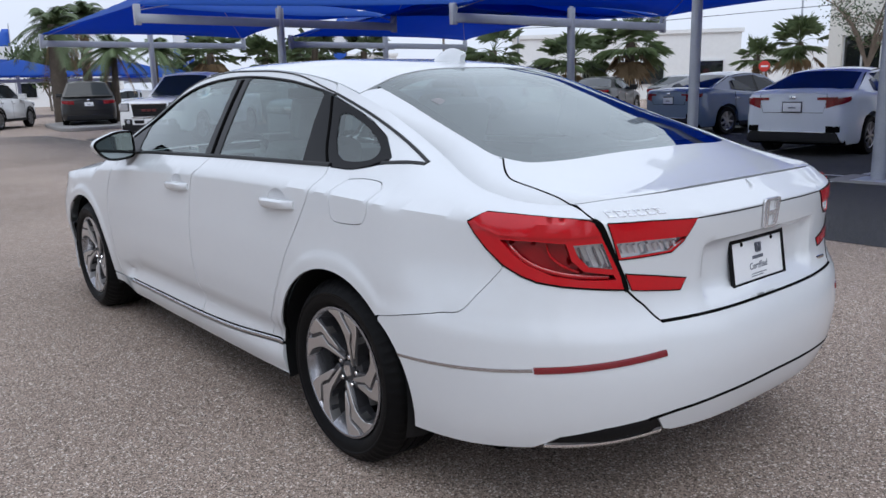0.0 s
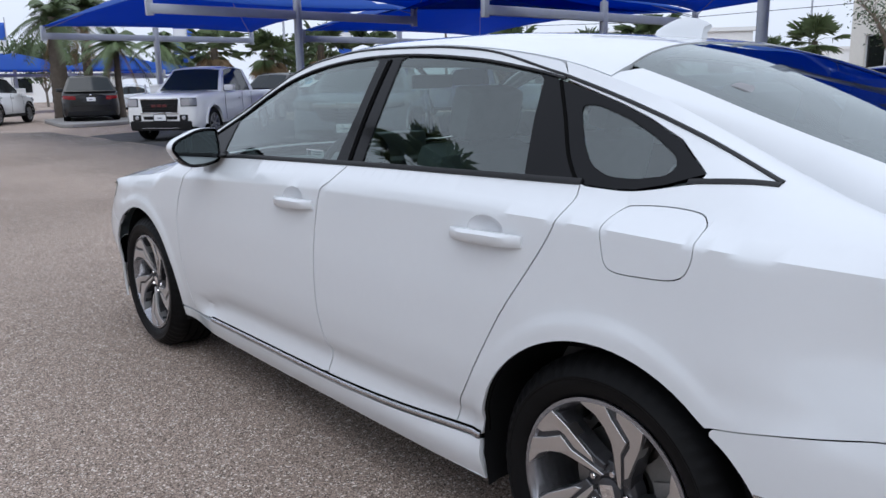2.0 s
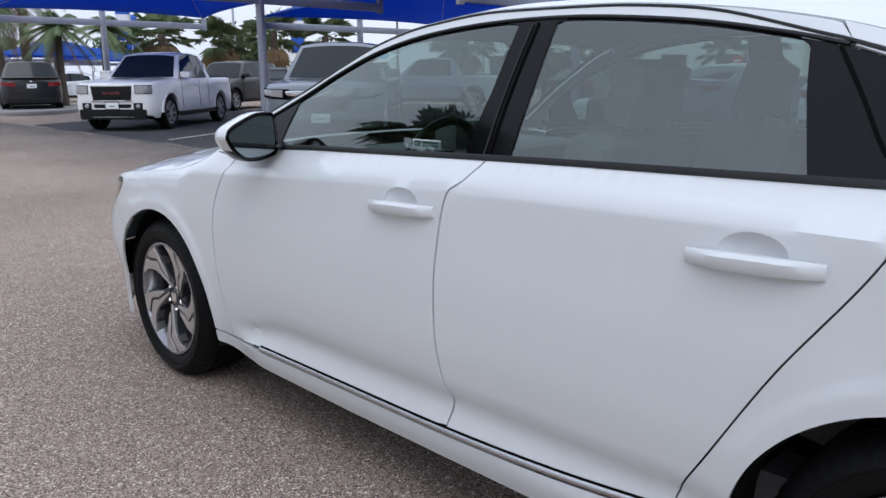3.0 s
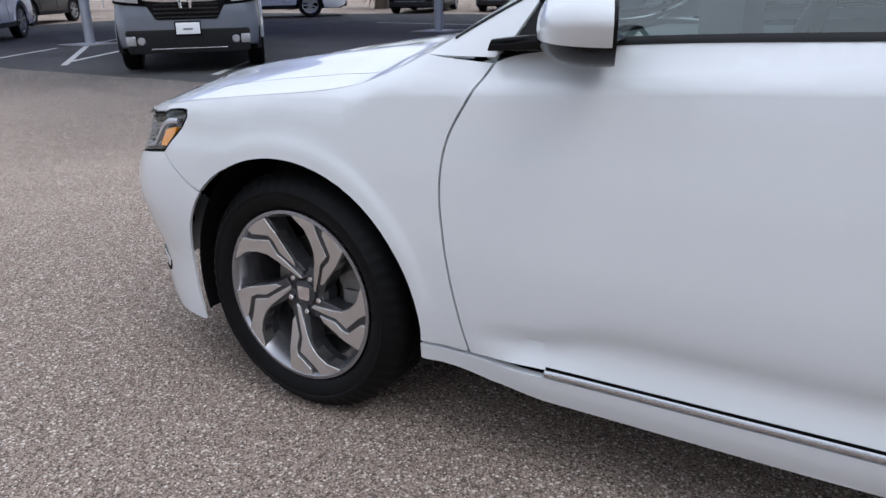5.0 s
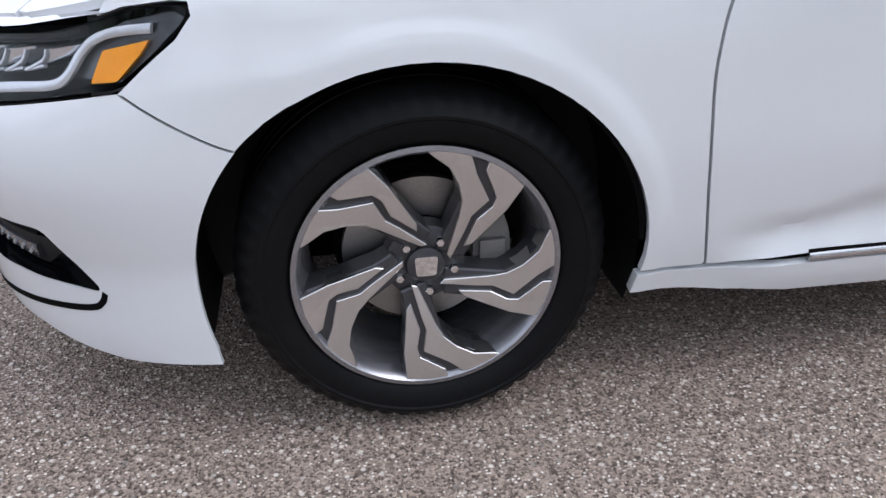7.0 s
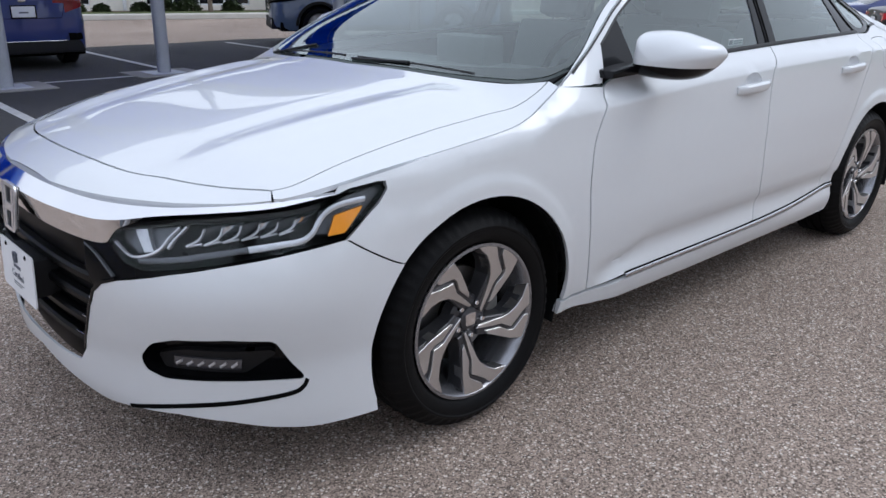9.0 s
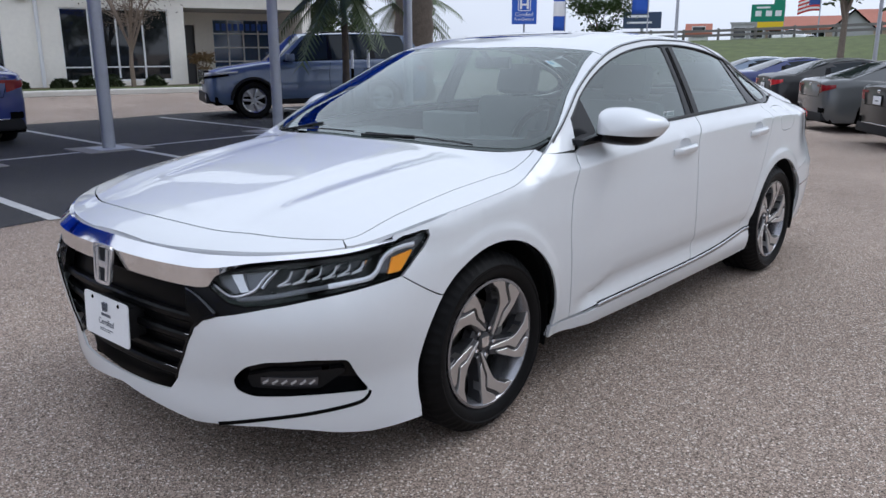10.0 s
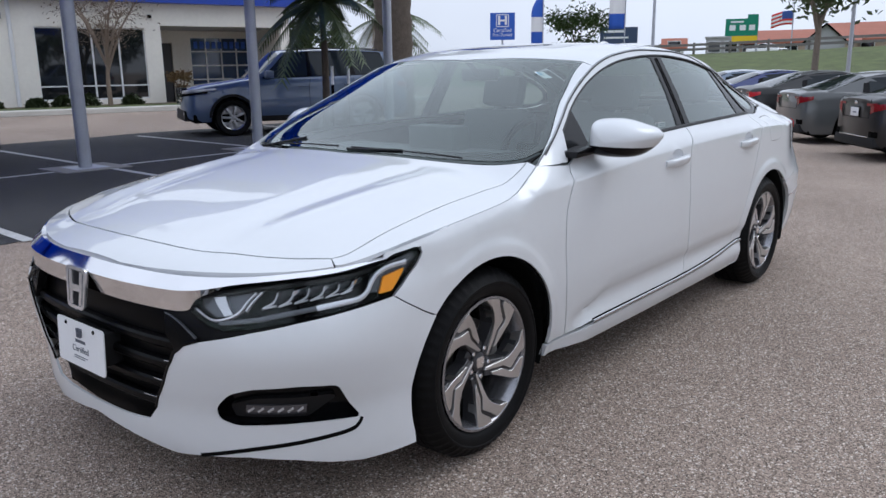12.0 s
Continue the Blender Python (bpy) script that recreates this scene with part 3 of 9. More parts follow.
def on_sides(name, loops, material, step=0.03, depth=0.014, gap=0.003, label="", lines=(), lift=0.0, f=body, parent=None):
    """The same panel on both flanks, as two parts."""
    made = []
    for fn, par in ((f, parent[0] if parent else sedan), (both(f), parent[1] if parent else sedan)):
        bm = bmesh.new()
        skin(bm, loops, fn, step, depth, lift, lines, gap)
        made.append(part(name, bm, material, par, label))
    return made


def one(name, loops, f, material, step=0.03, depth=0.014, gap=0.003, label="", lines=(), lift=0.0, parent=None):
    bm = bmesh.new()
    skin(bm, loops, f, step, depth, lift, lines, gap)
    return part(name, bm, material, parent or sedan, label)


ARCH = 0.386
# seams, as (along, height)
gap_front = curve([(0.835, 0.960), (0.866, 0.905), (0.925, 0.80), (0.943, 0.69), (0.936, 0.58), (0.920, 0.46), (0.902, 0.36), (0.888, 0.293)], 6)
gap_mid = curve([(-0.318, 1.030), (-0.285, 0.98), (-0.240, 0.935), (-0.218, 0.80), (-0.214, 0.62), (-0.232, 0.48), (-0.258, 0.395), (-0.236, 0.305)], 6)
gap_rear = curve([(-1.262, 1.046), (-1.268, 0.985), (-1.228, 0.90), (-1.10, 0.71), (-0.99, 0.52), (-0.925, 0.41), (-0.900, 0.345)], 6)
sill = curve([(0.835, 0.962), (0.76, 0.982), (0.52, 1.004), (0.10, 1.018), (-0.318, 1.030), (-0.70, 1.038), (-1.262, 1.046)], 5)
strip_line = curve([(0.893, 0.290), (0.78, 0.296), (0.64, 0.302), (0.2, 0.303), (-0.24, 0.305), (-0.60, 0.318), (-0.90, 0.343), (-1.01, 0.352)], 5)


def between(line, x0, x1):
    return [p for p in line if min(x0, x1) - 1e-6 <= p[0] <= max(x0, x1) + 1e-6]


crease_line = [(x, crease_z(x)) for x in np.linspace(-2.2, 1.75, 90)]
crease_low = [(x, crease_z(x) - 0.012) for x in np.linspace(-2.2, 1.75, 90)]
crease_mid = [(x, crease_at(x) + 0.08 * (rail_z(x) - crease_at(x))) for x in np.linspace(-1.3, 0.80, 70)]
crease_up = [(x, crease_at(x) + 0.16 * (rail_z(x) - crease_at(x))) for x in np.linspace(-1.3, 0.80, 70)]
scoop_lines = [[(x, z) for x in np.linspace(-1.05, 0.85, 60)] for z in (0.295, 0.31, 0.335, 0.36, 0.385, 0.41, 0.44)]
flare_lines = [arc(wx, rr, 30, 168, 60) for wx in (WHEEL_X, -WHEEL_X) for rr in (0.398, 0.412, 0.424, 0.436, 0.449)]
CREASES = [crease_line, crease_low, crease_mid, crease_up] + scoop_lines + flare_lines

# wings, doors, quarters, sills
seam_bumper_f = curve([(1.890, 0.683), (1.83, 0.650), (1.74, 0.605), (1.700, 0.590)], 4)
nose_rail = lambda a: rail_z(a if a < CAP_F else CAP_F + 0.69 * math.sin((a - CAP_F) / CAP_LEN) ** 0.889)
rail_front = [(x, nose_rail(x) + 0.002) for x in np.linspace(1.02, 1.92, 32)]
wing = [(1.02, 0.972)] + rail_front[1:] + [(1.930, 0.784), (1.881, 0.798), (1.793, 0.807), (1.762, 0.806), (1.757, 0.790), (1.781, 0.759), (1.840, 0.719)] + seam_bumper_f
a_in = math.degrees(math.atan2(0.590 - WHEEL_Z, 1.700 - WHEEL_X))
wing += arc(WHEEL_X, ARCH, a_in, 186)[1:] + [(0.896, 0.291)] + gap_front[::-1][1:]
on_sides("front_wing", [wing], WHITE_PAINT, 0.026, lines=CREASES)
door_front = gap_front + between(strip_line, 0.892, -0.236) + gap_mid[::-1][1:] + [p for p in sill[::-1] if -0.318 < p[0] < 0.83]
cup_hole = lambda x0, z0: [(x0 + 0.002 + 0.062 * math.cos(t), z0 + 0.014 + 0.034 * math.sin(t)) for t in np.linspace(0, 2 * math.pi, 28, endpoint=False)]
fronts = on_sides("front_door", [door_front, cup_hole(-0.075, 0.893)], WHITE_PAINT, 0.028, lines=CREASES)
door_rear = gap_mid + between(strip_line, -0.2361, -0.899) + gap_rear[::-1] + [p for p in sill[::-1] if -1.262 < p[0] < -0.318]
rears = on_sides("rear_door", [door_rear, cup_hole(-1.035, 0.905)], WHITE_PAINT, 0.028, lines=CREASES)

for door_skin in fronts + rears:
    door_skin.data.set_sharp_from_angle(angle=radians(40))

# quarter panel, up the rear pillar
seam_bumper_r = curve([(-1.685, 0.607), (-1.80, 0.640), (-1.95, 0.672), (-2.045, 0.690), (-2.12, 0.752), (-2.192, 0.822)], 5)
LID_X = -2.25
LID_A = rail_a(LID_X)
lamp_up = [(-2.033, 0.940), (-2.108, 0.970), (-2.225, 0.970), (-2.339, 0.966), (-2.448, 0.959), (-2.523, 0.951)]
lamp_lo = [(-2.661, 0.760), (-2.548, 0.768), (-2.442, 0.775), (-2.333, 0.786), (-2.264, 0.802), (-2.194, 0.827), (-2.120, 0.869), (-2.064, 0.910)]
roof_side = [(a, rail_at(a) + 0.0014) for a in np.linspace(-1.06, LID_A, 46)]
quarter_glass_edge = curve([(-1.075, 1.300), (-1.20, 1.262), (-1.35, 1.212), (-1.52, 1.152), (-1.70, 1.088)], 5)
quarter_low = curve([(-1.70, 1.074), (-1.56, 1.068), (-1.45, 1.048), (-1.38, 1.040), (-1.262, 1.043)], 5)
quarter = [(-1.05, rail_z(-1.05) + 0.0015)] + roof_side[1:] + [(-2.508, 0.982), (-2.522, 0.957)] + [(a, z + 0.003) for a, z in lamp_up[::-1][1:-1]] + [(-2.029, 0.942), (-2.061, 0.911), (-2.117, 0.869)] + seam_bumper_r[::-1]
quarter += arc(-WHEEL_X, ARCH, 135, 8)[1:] + [(-1.012, 0.352), (-0.905, 0.345)] + gap_rear[::-1][1:] + quarter_low[::-1][1:] + quarter_glass_edge[::-1]
fuel = curve([(-1.407, 1.006), (-1.438, 1.014), (-1.510, 1.018), (-1.579, 1.014), (-1.606, 1.002), (-1.620, 0.975), (-1.622, 0.935), (-1.608, 0.900), (-1.575, 0.884), (-1.500, 0.878), (-1.439, 0.878), (-1.412, 0.892), (-1.400, 0.925), (-1.392, 0.972)], 4, True)
SHOULDER = [[(a, rail_at(a) - d) for a in np.linspace(-1.35, LID_A, 60)] for d in (0.010, 0.022, 0.036, 0.052, 0.070)]
for fn, loops in ((body, [quarter, fuel]), (both(body), [quarter])):
    bm = bmesh.new()
    skin(bm, loops, fn, 0.026, 0.014, 0.0, CREASES + SHOULDER, 0.0012)
    part("quarter_panel", bm, WHITE_PAINT, sedan)
one("fuel_flap", [fuel], body, WHITE_PAINT, 0.02, 0.01, 0.0014, lines=CREASES)
on_sides("rocker", [[(1.024, 0.288), (0.893, 0.286)] + [(x, z - 0.014) for x, z in strip_line[6:]] + [(-1.018, 0.215), (-0.8, 0.203), (0.2, 0.203), (0.70, 0.212), (0.80, 0.222), (0.84, 0.223), (0.93, 0.236), (1.030, 0.240)]], WHITE_PAINT, 0.022, depth=0.02)
for fn in (body, both(body)):
    bm = bmesh.new()
    strip_on(bm, [(x, z - 0.004) for x, z in strip_line if x < 0.69], fn, 0.014, 0.006)
    part("rocker_strip", bm, SATIN_METAL, sedan, "bright metal strip along the sill")
    bm = bmesh.new()
    strip_on(bm, [(x, z + 0.006) for x, z in strip_line if x < 0.69], fn, 0.006, 0.002)
    part("sill_seal", bm, GAP_BLACK, sedan)

# dark inner skin behind the seams
bm = bmesh.new()
for fn in (body, both(body)):
    low = [(1.86, 0.62), (1.75, 0.72), (1.55, 0.80), (1.2, 0.84), (0.9, 0.90), (0.82, 0.96), (-0.3, 1.01), (-1.25, 1.02), (-1.5, 1.02), (-1.8, 0.99), (-2.3, 0.96), (-2.62, 0.96), (-2.72, 0.70), (-2.0, 0.70)]
    low += [(-1.85, 0.62)] + arc(-WHEEL_X, ARCH + 0.03, 138, 0, 18) + [(-0.95, 0.23), (0.95, 0.23)] + arc(WHEEL_X, ARCH + 0.03, 180, 42, 18)
    skin(bm, [low], fn, 0.06, 0, -0.022)
part("inner_shell", bm, GAP_BLACK, sedan)

# wheel housings
for sx in (WHEEL_X, -WHEEL_X):
    for sy in (1, -1):
        bm = bmesh.new()
        lathe(bm, [(ARCH + 0.004, sy * (0.880 if sx > 0 else 0.905)), (ARCH + 0.02, sy * 0.85), (ARCH + 0.02, sy * 0.62), (0.02, sy * 0.60)], 40, pose(sx, 0, WHEEL_Z), (radians(-18), radians(198)))
        part("wheel_housing", bm, PLASTIC_BLACK, sedan)
        bm = bmesh.new()
        rim_line = arc(sx, ARCH + 0.001, -10, 190, 40)
        q = []
        for (u, v) in rim_line:
            if v < 0.34 or u > 1.66 or u < -1.68:
                continue
            y = side_y(max(-2.2, min(1.9, u)), v)
            q.append((u, sy * (y - 0.012), v))
        tube(bm, q, 0.006, 6)
        part("arch_lip", bm, GAP_BLACK, sedan)

# underbody
bm = bmesh.new()
prism(bm, [(-2.12, 0.55), (-2.05, 0.74), (-1.85, 0.80), (-1.84, 0.58), (-0.98, 0.58), (-0.97, 0.82), (0.97, 0.82), (0.98, 0.58), (1.84, 0.58), (1.85, 0.80), (2.05, 0.66), (2.24, 0.40), (2.24, -0.40), (2.05, -0.66), (1.85, -0.80), (1.84, -0.58), (0.98, -0.58), (0.97, -0.82), (-0.97, -0.82), (-0.98, -0.58), (-1.84, -0.58), (-1.85, -0.80), (-2.05, -0.74), (-2.12, -0.55)], 0.215, 0.30, "z")
part("underbody", bm, GAP_BLACK, sedan)

# ---- top: bonnet, roof, glass, boot ----
hood_edge = curve([(1.018, 0.795), (1.06, 0.80), (1.16, 0.803), (1.30, 0.800), (1.50, 0.797), (1.80, 0.802), (1.93, 0.800), (1.984, 0.778)], 5)
hood_nose = curve([(1.984, 0.778), (2.055, 0.665), (2.13, 0.50), (2.175, 0.34), (2.195, 0.15), (2.20, 0.0)], 5)
cowl = curve([(1.018, 0.795), (1.10, 0.66), (1.165, 0.40), (1.195, 0.0)], 6)
half = cowl[::-1] + hood_edge[1:] + hood_nose[1:]
hood = half[:-1] + [(x, -y) for x, y in half[::-1][:-1]]
one("bonnet", [hood], top, WHITE_PAINT, 0.035, lines=[[(x, 0.50 + 0.10 * (2.1 - x) + d) for x in np.linspace(1.2, 2.15, 40)] for d in (-0.06, -0.03, 0, 0.03, 0.06)] + [[(x, -(0.50 + 0.10 * (2.1 - x) + d)) for x in np.linspace(1.2, 2.15, 40)] for d in (-0.06, -0.03, 0, 0.03, 0.06)])
# panel between bonnet and grille bar, and the tops of the wings
nose_rim = [(x, rail_y(x)) for x in np.linspace(2.004, 2.311, 38)]
nose_rim[-1] = (2.313, 0.0)
half = hood_nose[::-1] + [(1.998, 0.803)] + nose_rim
nose_panel = half[:-1] + [(x, -y) for x, y in half[::-1] if y > 0]
one("nose_panel", [nose_panel], top, WHITE_PAINT, 0.03)
wing_top = hood_edge + [(1.998, 0.806)] + [(x, rail_y(x) - 0.0015) for x in np.linspace(1.985, 1.02, 40)]
on_sides("wing_top", [wing_top], WHITE_PAINT, 0.02, f=top, gap=0.0008)

ws_low = curve([(0.93, 0.811), (1.015, 0.765), (1.075, 0.66), (1.14, 0.40), (1.17, 0.0)], 6)
ws_side = [(x, rail_y(x) - 0.008 - 0.020 * ease((0.95 - x) / 0.3) - 0.024 * ease((0.6 - x) / 0.25)) for x in np.linspace(0.93, 0.315, 20)]
ws_top = curve([(0.300, rail_y(0.3) - 0.06), (0.345, 0.42), (0.372, 0.0)], 6)
half = ws_low[::-1] + ws_side[1:] + ws_top
ws = half[:-1] + [(x, -y) for x, y in half[::-1][:-1]]
one("windscreen", [ws], top, WINDSCREEN, 0.05, 0.004, 0.003, lift=-0.002)
# black band round the windscreen
inner = [(x - 0.05 * ease((x - 0.9) / 0.2) + 0.035 * ease((0.42 - x) / 0.1), y * (0.958 if x < 1.0 else 0.93)) for x, y in ws]
one("windscreen_border", [ws, inner], top, GLOSS_BLACK, 0.03, 0.0, 0.003, lift=-0.006)
# cowl with the wipers' plate
half = [(x + 0.0, y) for x, y in ws_low] + [(x + 0.004, y) for x, y in cowl[::-1]]
one("cowl", [[(x, y) for x, y in ws_low] + [(x, -y) for x, y in ws_low[::-1][1:]] + [(x, -y) for x, y in cowl[1:]] + cowl[::-1][1:]], top, PLASTIC_BLACK, 0.03, 0.01, 0.001, lift=-0.014)
for y0, y1 in ((0.55, -0.02), (-0.10, -0.66)):
    bm = bmesh.new()
    pts = [(1.15 - 0.13 * y * y, y) for y in np.linspace(y0, y1, 12)]
    tube(bm, [Vector(top(x - 0.022, y)) + Vector((0.004, 0, -0.004)) for x, y in pts], 0.004, 6)
    tube(bm, [Vector(top(1.14 - 0.13 * y1 * y1, y1)) + Vector((0.02, 0, -0.004)), Vector(top(1.12 - 0.13 * y1 * y1, (y0 + y1) / 2)) + Vector((0.008, 0, 0.0))], 0.005, 6)
    part("wiper", bm, TRIM_BLACK, sedan)

roof_edge = [(x, rail_y(x) - 0.002) for x in np.linspace(0.31, -1.195, 46)]
bl_top = curve([(-1.205, 0.552), (-1.195, 0.40), (-1.185, 0.0)], 5)
half = [(0.376, 0.0)] + ws_top[::-1][1:] + roof_edge + [(-1.20, rail_y(-1.2) - 0.03)] + bl_top
sun_glass = rounded([(0.16, 0.40), (0.19, 0.0), (0.16, -0.40), (-0.34, -0.42), (-0.34, 0.42)], 0.05)
roof = half[:-1] + [(x, -y) for x, y in half[::-1][:-1]]
one("roof", [roof, sun_glass], top, WHITE_PAINT, 0.04)
one("sunroof", [sun_glass], top, mat("sunroof_glass", (0.012, 0.014, 0.016), 0.04, coat=1.0), 0.05, 0.01, 0.004, lift=-0.001)
# pillar skins beside windscreen and rear window
a_pillar = [(x, rail_y(x) - 0.002) for x in np.linspace(1.02, 0.31, 24)] + [(0.306, rail_y(0.3) - 0.058)] + ws_side[::-1] + [(0.945, 0.818), (1.008, 0.832)]
on_sides("a_pillar", [a_pillar], WHITE_PAINT, 0.025, f=top, gap=0.001)
bl_low = curve([(-1.93, 0.598), (-2.0, 0.54), (-2.045, 0.36), (-2.06, 0.0)], 6)
bl_side = curve([(-1.205, 0.552), (-1.45, 0.562), (-1.70, 0.585), (-1.87, 0.609), (-1.93, 0.598)], 5)
half = bl_top[::-1] + bl_side[1:] + bl_low[1:]
bl = half[:-1] + [(x, -y) for x, y in half[::-1][:-1]]
one("rear_window", [bl], top, REAR_TINT, 0.05, 0.004, 0.003, lift=-0.003)
inner = [(x - 0.045 * ease((x + 1.5) / 0.25) + 0.05 * ease((-1.75 - x) / 0.2), y * 0.93) for x, y in bl]
one("rear_window_border", [bl, inner], top, GLOSS_BLACK, 0.03, 0.0, 0.003, lift=-0.007)
lid_side = curve([(-1.935, 0.606), (-1.984, 0.648), (-2.035, 0.677), (-2.087, 0.679), (-2.141, 0.677), (-2.204, 0.674), (LID_X, rail_y(LID_X) - 0.001)], 4)
c_pillar = [(x, rail_y(x)) for x in np.linspace(-1.197, LID_X, 44)] + lid_side[::-1][1:] + [(-1.915, 0.612)] + bl_side[::-1][1:-1] + [(-1.203, rail_y(-1.2) - 0.028)]
top_shoulder = [[(x, rail_y(x) - d) for x in np.linspace(-1.35, -2.36, 60)] for d in (0.010, 0.022, 0.036, 0.052, 0.070)]
on_sides("rear_pillar", [c_pillar], WHITE_PAINT, 0.026, f=top, gap=0.0, lines=top_shoulder)
lid_rim = [(x, rail_y(x) - 0.0005) for x in np.linspace(LID_X, -2.392, 20)] + [(-2.3947, 0.0)]
half = bl_low[::-1] + lid_side[1:] + lid_rim[1:]
lid = half[:-1] + [(x, -y) for x, y in half[::-1] if y > 0 and (x, y) != bl_low[-1]]
one("boot_lid_top", [lid], top, WHITE_PAINT, 0.03, gap=0.0006, lines=top_shoulder + [[(x, -y) for x, y in q] for q in top_shoulder])
# shark fin aerial
bm = bmesh.new()
for k in (0,):
    secs = []
    for t in np.linspace(0, 1, 9):
        x = -0.90 - 0.17 * t
        h = 0.062 * math.sin(math.pi * min(1, 0.12 + 0.62 * t)) ** 1.1
        w = 0.026 * (1 - 0.35 * abs(2 * t - 1))
        zb = top(x, 0)[2] - 0.004
        secs.append([bm.verts.new((x - 0.02 * (c > 2 and c < 6) * t, w * sgn * wk, zb + h * hk)) for c, (sgn, wk, hk) in enumerate(((1, 1.2, 0), (1, 0.8, 0.45), (1, 0.45, 0.85), (1, 0.12, 1.0), (-1, 0.12, 1.0), (-1, 0.45, 0.85), (-1, 0.8, 0.45), (-1, 1.2, 0)))])
    for a, b in zip(secs, secs[1:]):
        for i in range(7):
            bm.faces.new((a[i], a[i + 1], b[i + 1], b[i]))
    bm.faces.new(secs[0])
    bm.faces.new(secs[-1][::-1])
    bmesh.ops.recalc_face_normals(bm, faces=bm.faces)
part("shark_fin", bm, WHITE_PAINT, sedan)

# ---- side windows ----
top_line = curve([(0.77, 1.075), (0.60, 1.165), (0.44, 1.242), (0.28, 1.300), (0.10, 1.340), (-0.10, 1.362), (-0.30, 1.370), (-0.50, 1.366), (-0.75, 1.345), (-0.95, 1.313), (-1.075, 1.286)], 5)
sill_z = lambda x: float(np.interp(-x, [-p[0] for p in sill], [p[1] for p in sill]))
glass_f = [(0.62, sill_z(0.62) + 0.012), (0.62, 1.15)] + [p for p in top_line if -0.26 < p[0] < 0.615] + [(-0.264, 1.361), (-0.256, 1.20), (-0.234, sill_z(-0.234) + 0.012)]
glass_r = [(-0.384, sill_z(-0.384) + 0.012), (-0.388, 1.20), (-0.386, 1.360)] + [p for p in top_line if -1.00 < p[0] < -0.395] + [(-1.005, 1.292), (-1.030, 1.20), (-1.080, sill_z(-1.08) + 0.012)]
glass_q = rounded([(-1.158, 1.226), (-1.204, 1.226), (-1.307, 1.192), (-1.398, 1.152), (-1.460, 1.117), (-1.474, 1.097), (-1.46, 1.078), (-1.387, 1.067), (-1.318, 1.069), (-1.262, 1.092), (-1.215, 1.140)], 0.02)
for nm, loop, mt in (("front_door_glass", glass_f, WINDOW_TINT), ("rear_door_glass", glass_r, WINDOW_TINT), ("quarter_glass", glass_q, WINDOW_TINT)):
    on_sides(nm, [loop], mt, 0.05, 0.004, 0.0, lift=-0.006)
# black frames round the side windows
pillar_edge = [(-1.17, 1.2585), (-1.26, 1.2290), (-1.349, 1.1960), (-1.413, 1.1675), (-1.453, 1.1505), (-1.4926, 1.1225), (-1.547, 1.0865)]
frame_loop = [(0.835, 0.966), (0.80, 1.010)] + top_line + pillar_edge + [(-1.527, 1.079), (-1.475, 1.0605), (-1.408, 1.0455), (-1.35, 1.0425)] + sill[::-1][:-1]
on_sides("window_frame", [frame_loop, glass_f, glass_r, glass_q], GLOSS_BLACK, 0.03, 0.01, 0.001, lift=-0.003)
for fn in (body, both(body)):
    for line in ([(-0.318, 1.034), (-0.322, 1.20), (-0.330, 1.362)], [(-1.250, 1.046), (-1.190, 1.106), (-1.128, 1.196), (-1.062, 1.286)]):
        bm = bmesh.new()
        strip_on(bm, curve(line, 4), fn, 0.007, 0.0012)
        part("pillar_seam", bm, GAP_BLACK, sedan)
    bm = bmesh.new()
    strip_on(bm, curve([(-0.302, 1.034), (-0.306, 1.20), (-0.314, 1.360)], 4), fn, 0.004, 0.0016)
    part("pillar_edge", bm, TRIM_BLACK, sedan)
# white cant rail over the frames, with bright line
cant = [(1.015, 0.968), (0.838, 0.968), (0.803, 1.012)] + [(x, z + 0.002) for x, z in top_line] + [(-1.075, 1.302), (-1.05, rail_z(-1.05) - 0.004)] + [(x, rail_z(x) - 0.0015) for x in np.linspace(-1.03, 1.0, 60)]
on_sides("cant_rail", [cant], WHITE_PAINT, 0.02, 0.008, 0.001)
for fn in (body, both(body)):
    bm = bmesh.new()
    strip_on(bm, [(x, z + 0.004) for x, z in top_line], fn, 0.006, 0.003)
    part("window_trim", bm, TRIM_BLACK, sedan)
    bm = bmesh.new()
    strip_on(bm, [(x, rail_z(x) - 0.006 - 0.024 * ease((-0.72 - x) / 0.34)) for x in np.linspace(0.95, -1.06, 52)] + [(x, z - 0.004) for x, z in quarter_glass_edge[2:]], fn, 0.0055, 0.003)
    part("drip_moulding", bm, TRIM_BLACK, sedan)
    bm = bmesh.new()
    strip_on(bm, [(x, z + 0.004) for x, z in sill if x < 0.72], fn, 0.014, 0.004)
    part("belt_seal", bm, TRIM_BLACK, sedan)
    bm = bmesh.new()
    strip_on(bm, curve([(-1.70, 1.078), (-1.60, 1.073), (-1.52, 1.068)], 4), fn, 0.010, 0.003)
    part("pillar_tip", bm, TRIM_BLACK, sedan)
on_sides("pillar_tip_panel", [[(-1.545, 1.069), (-1.549, 1.0865)] + [(x - 0.001, z + 0.0015) for x, z in pillar_edge[::-1][1:]] + [(-1.085, 1.2875)] + [(x, z - 0.003) for x, z in quarter_glass_edge[1:]] + [p for p in quarter_low if p[0] < -1.55]], WHITE_PAINT, 0.02, 0.006, 0.0, lift=-0.001)


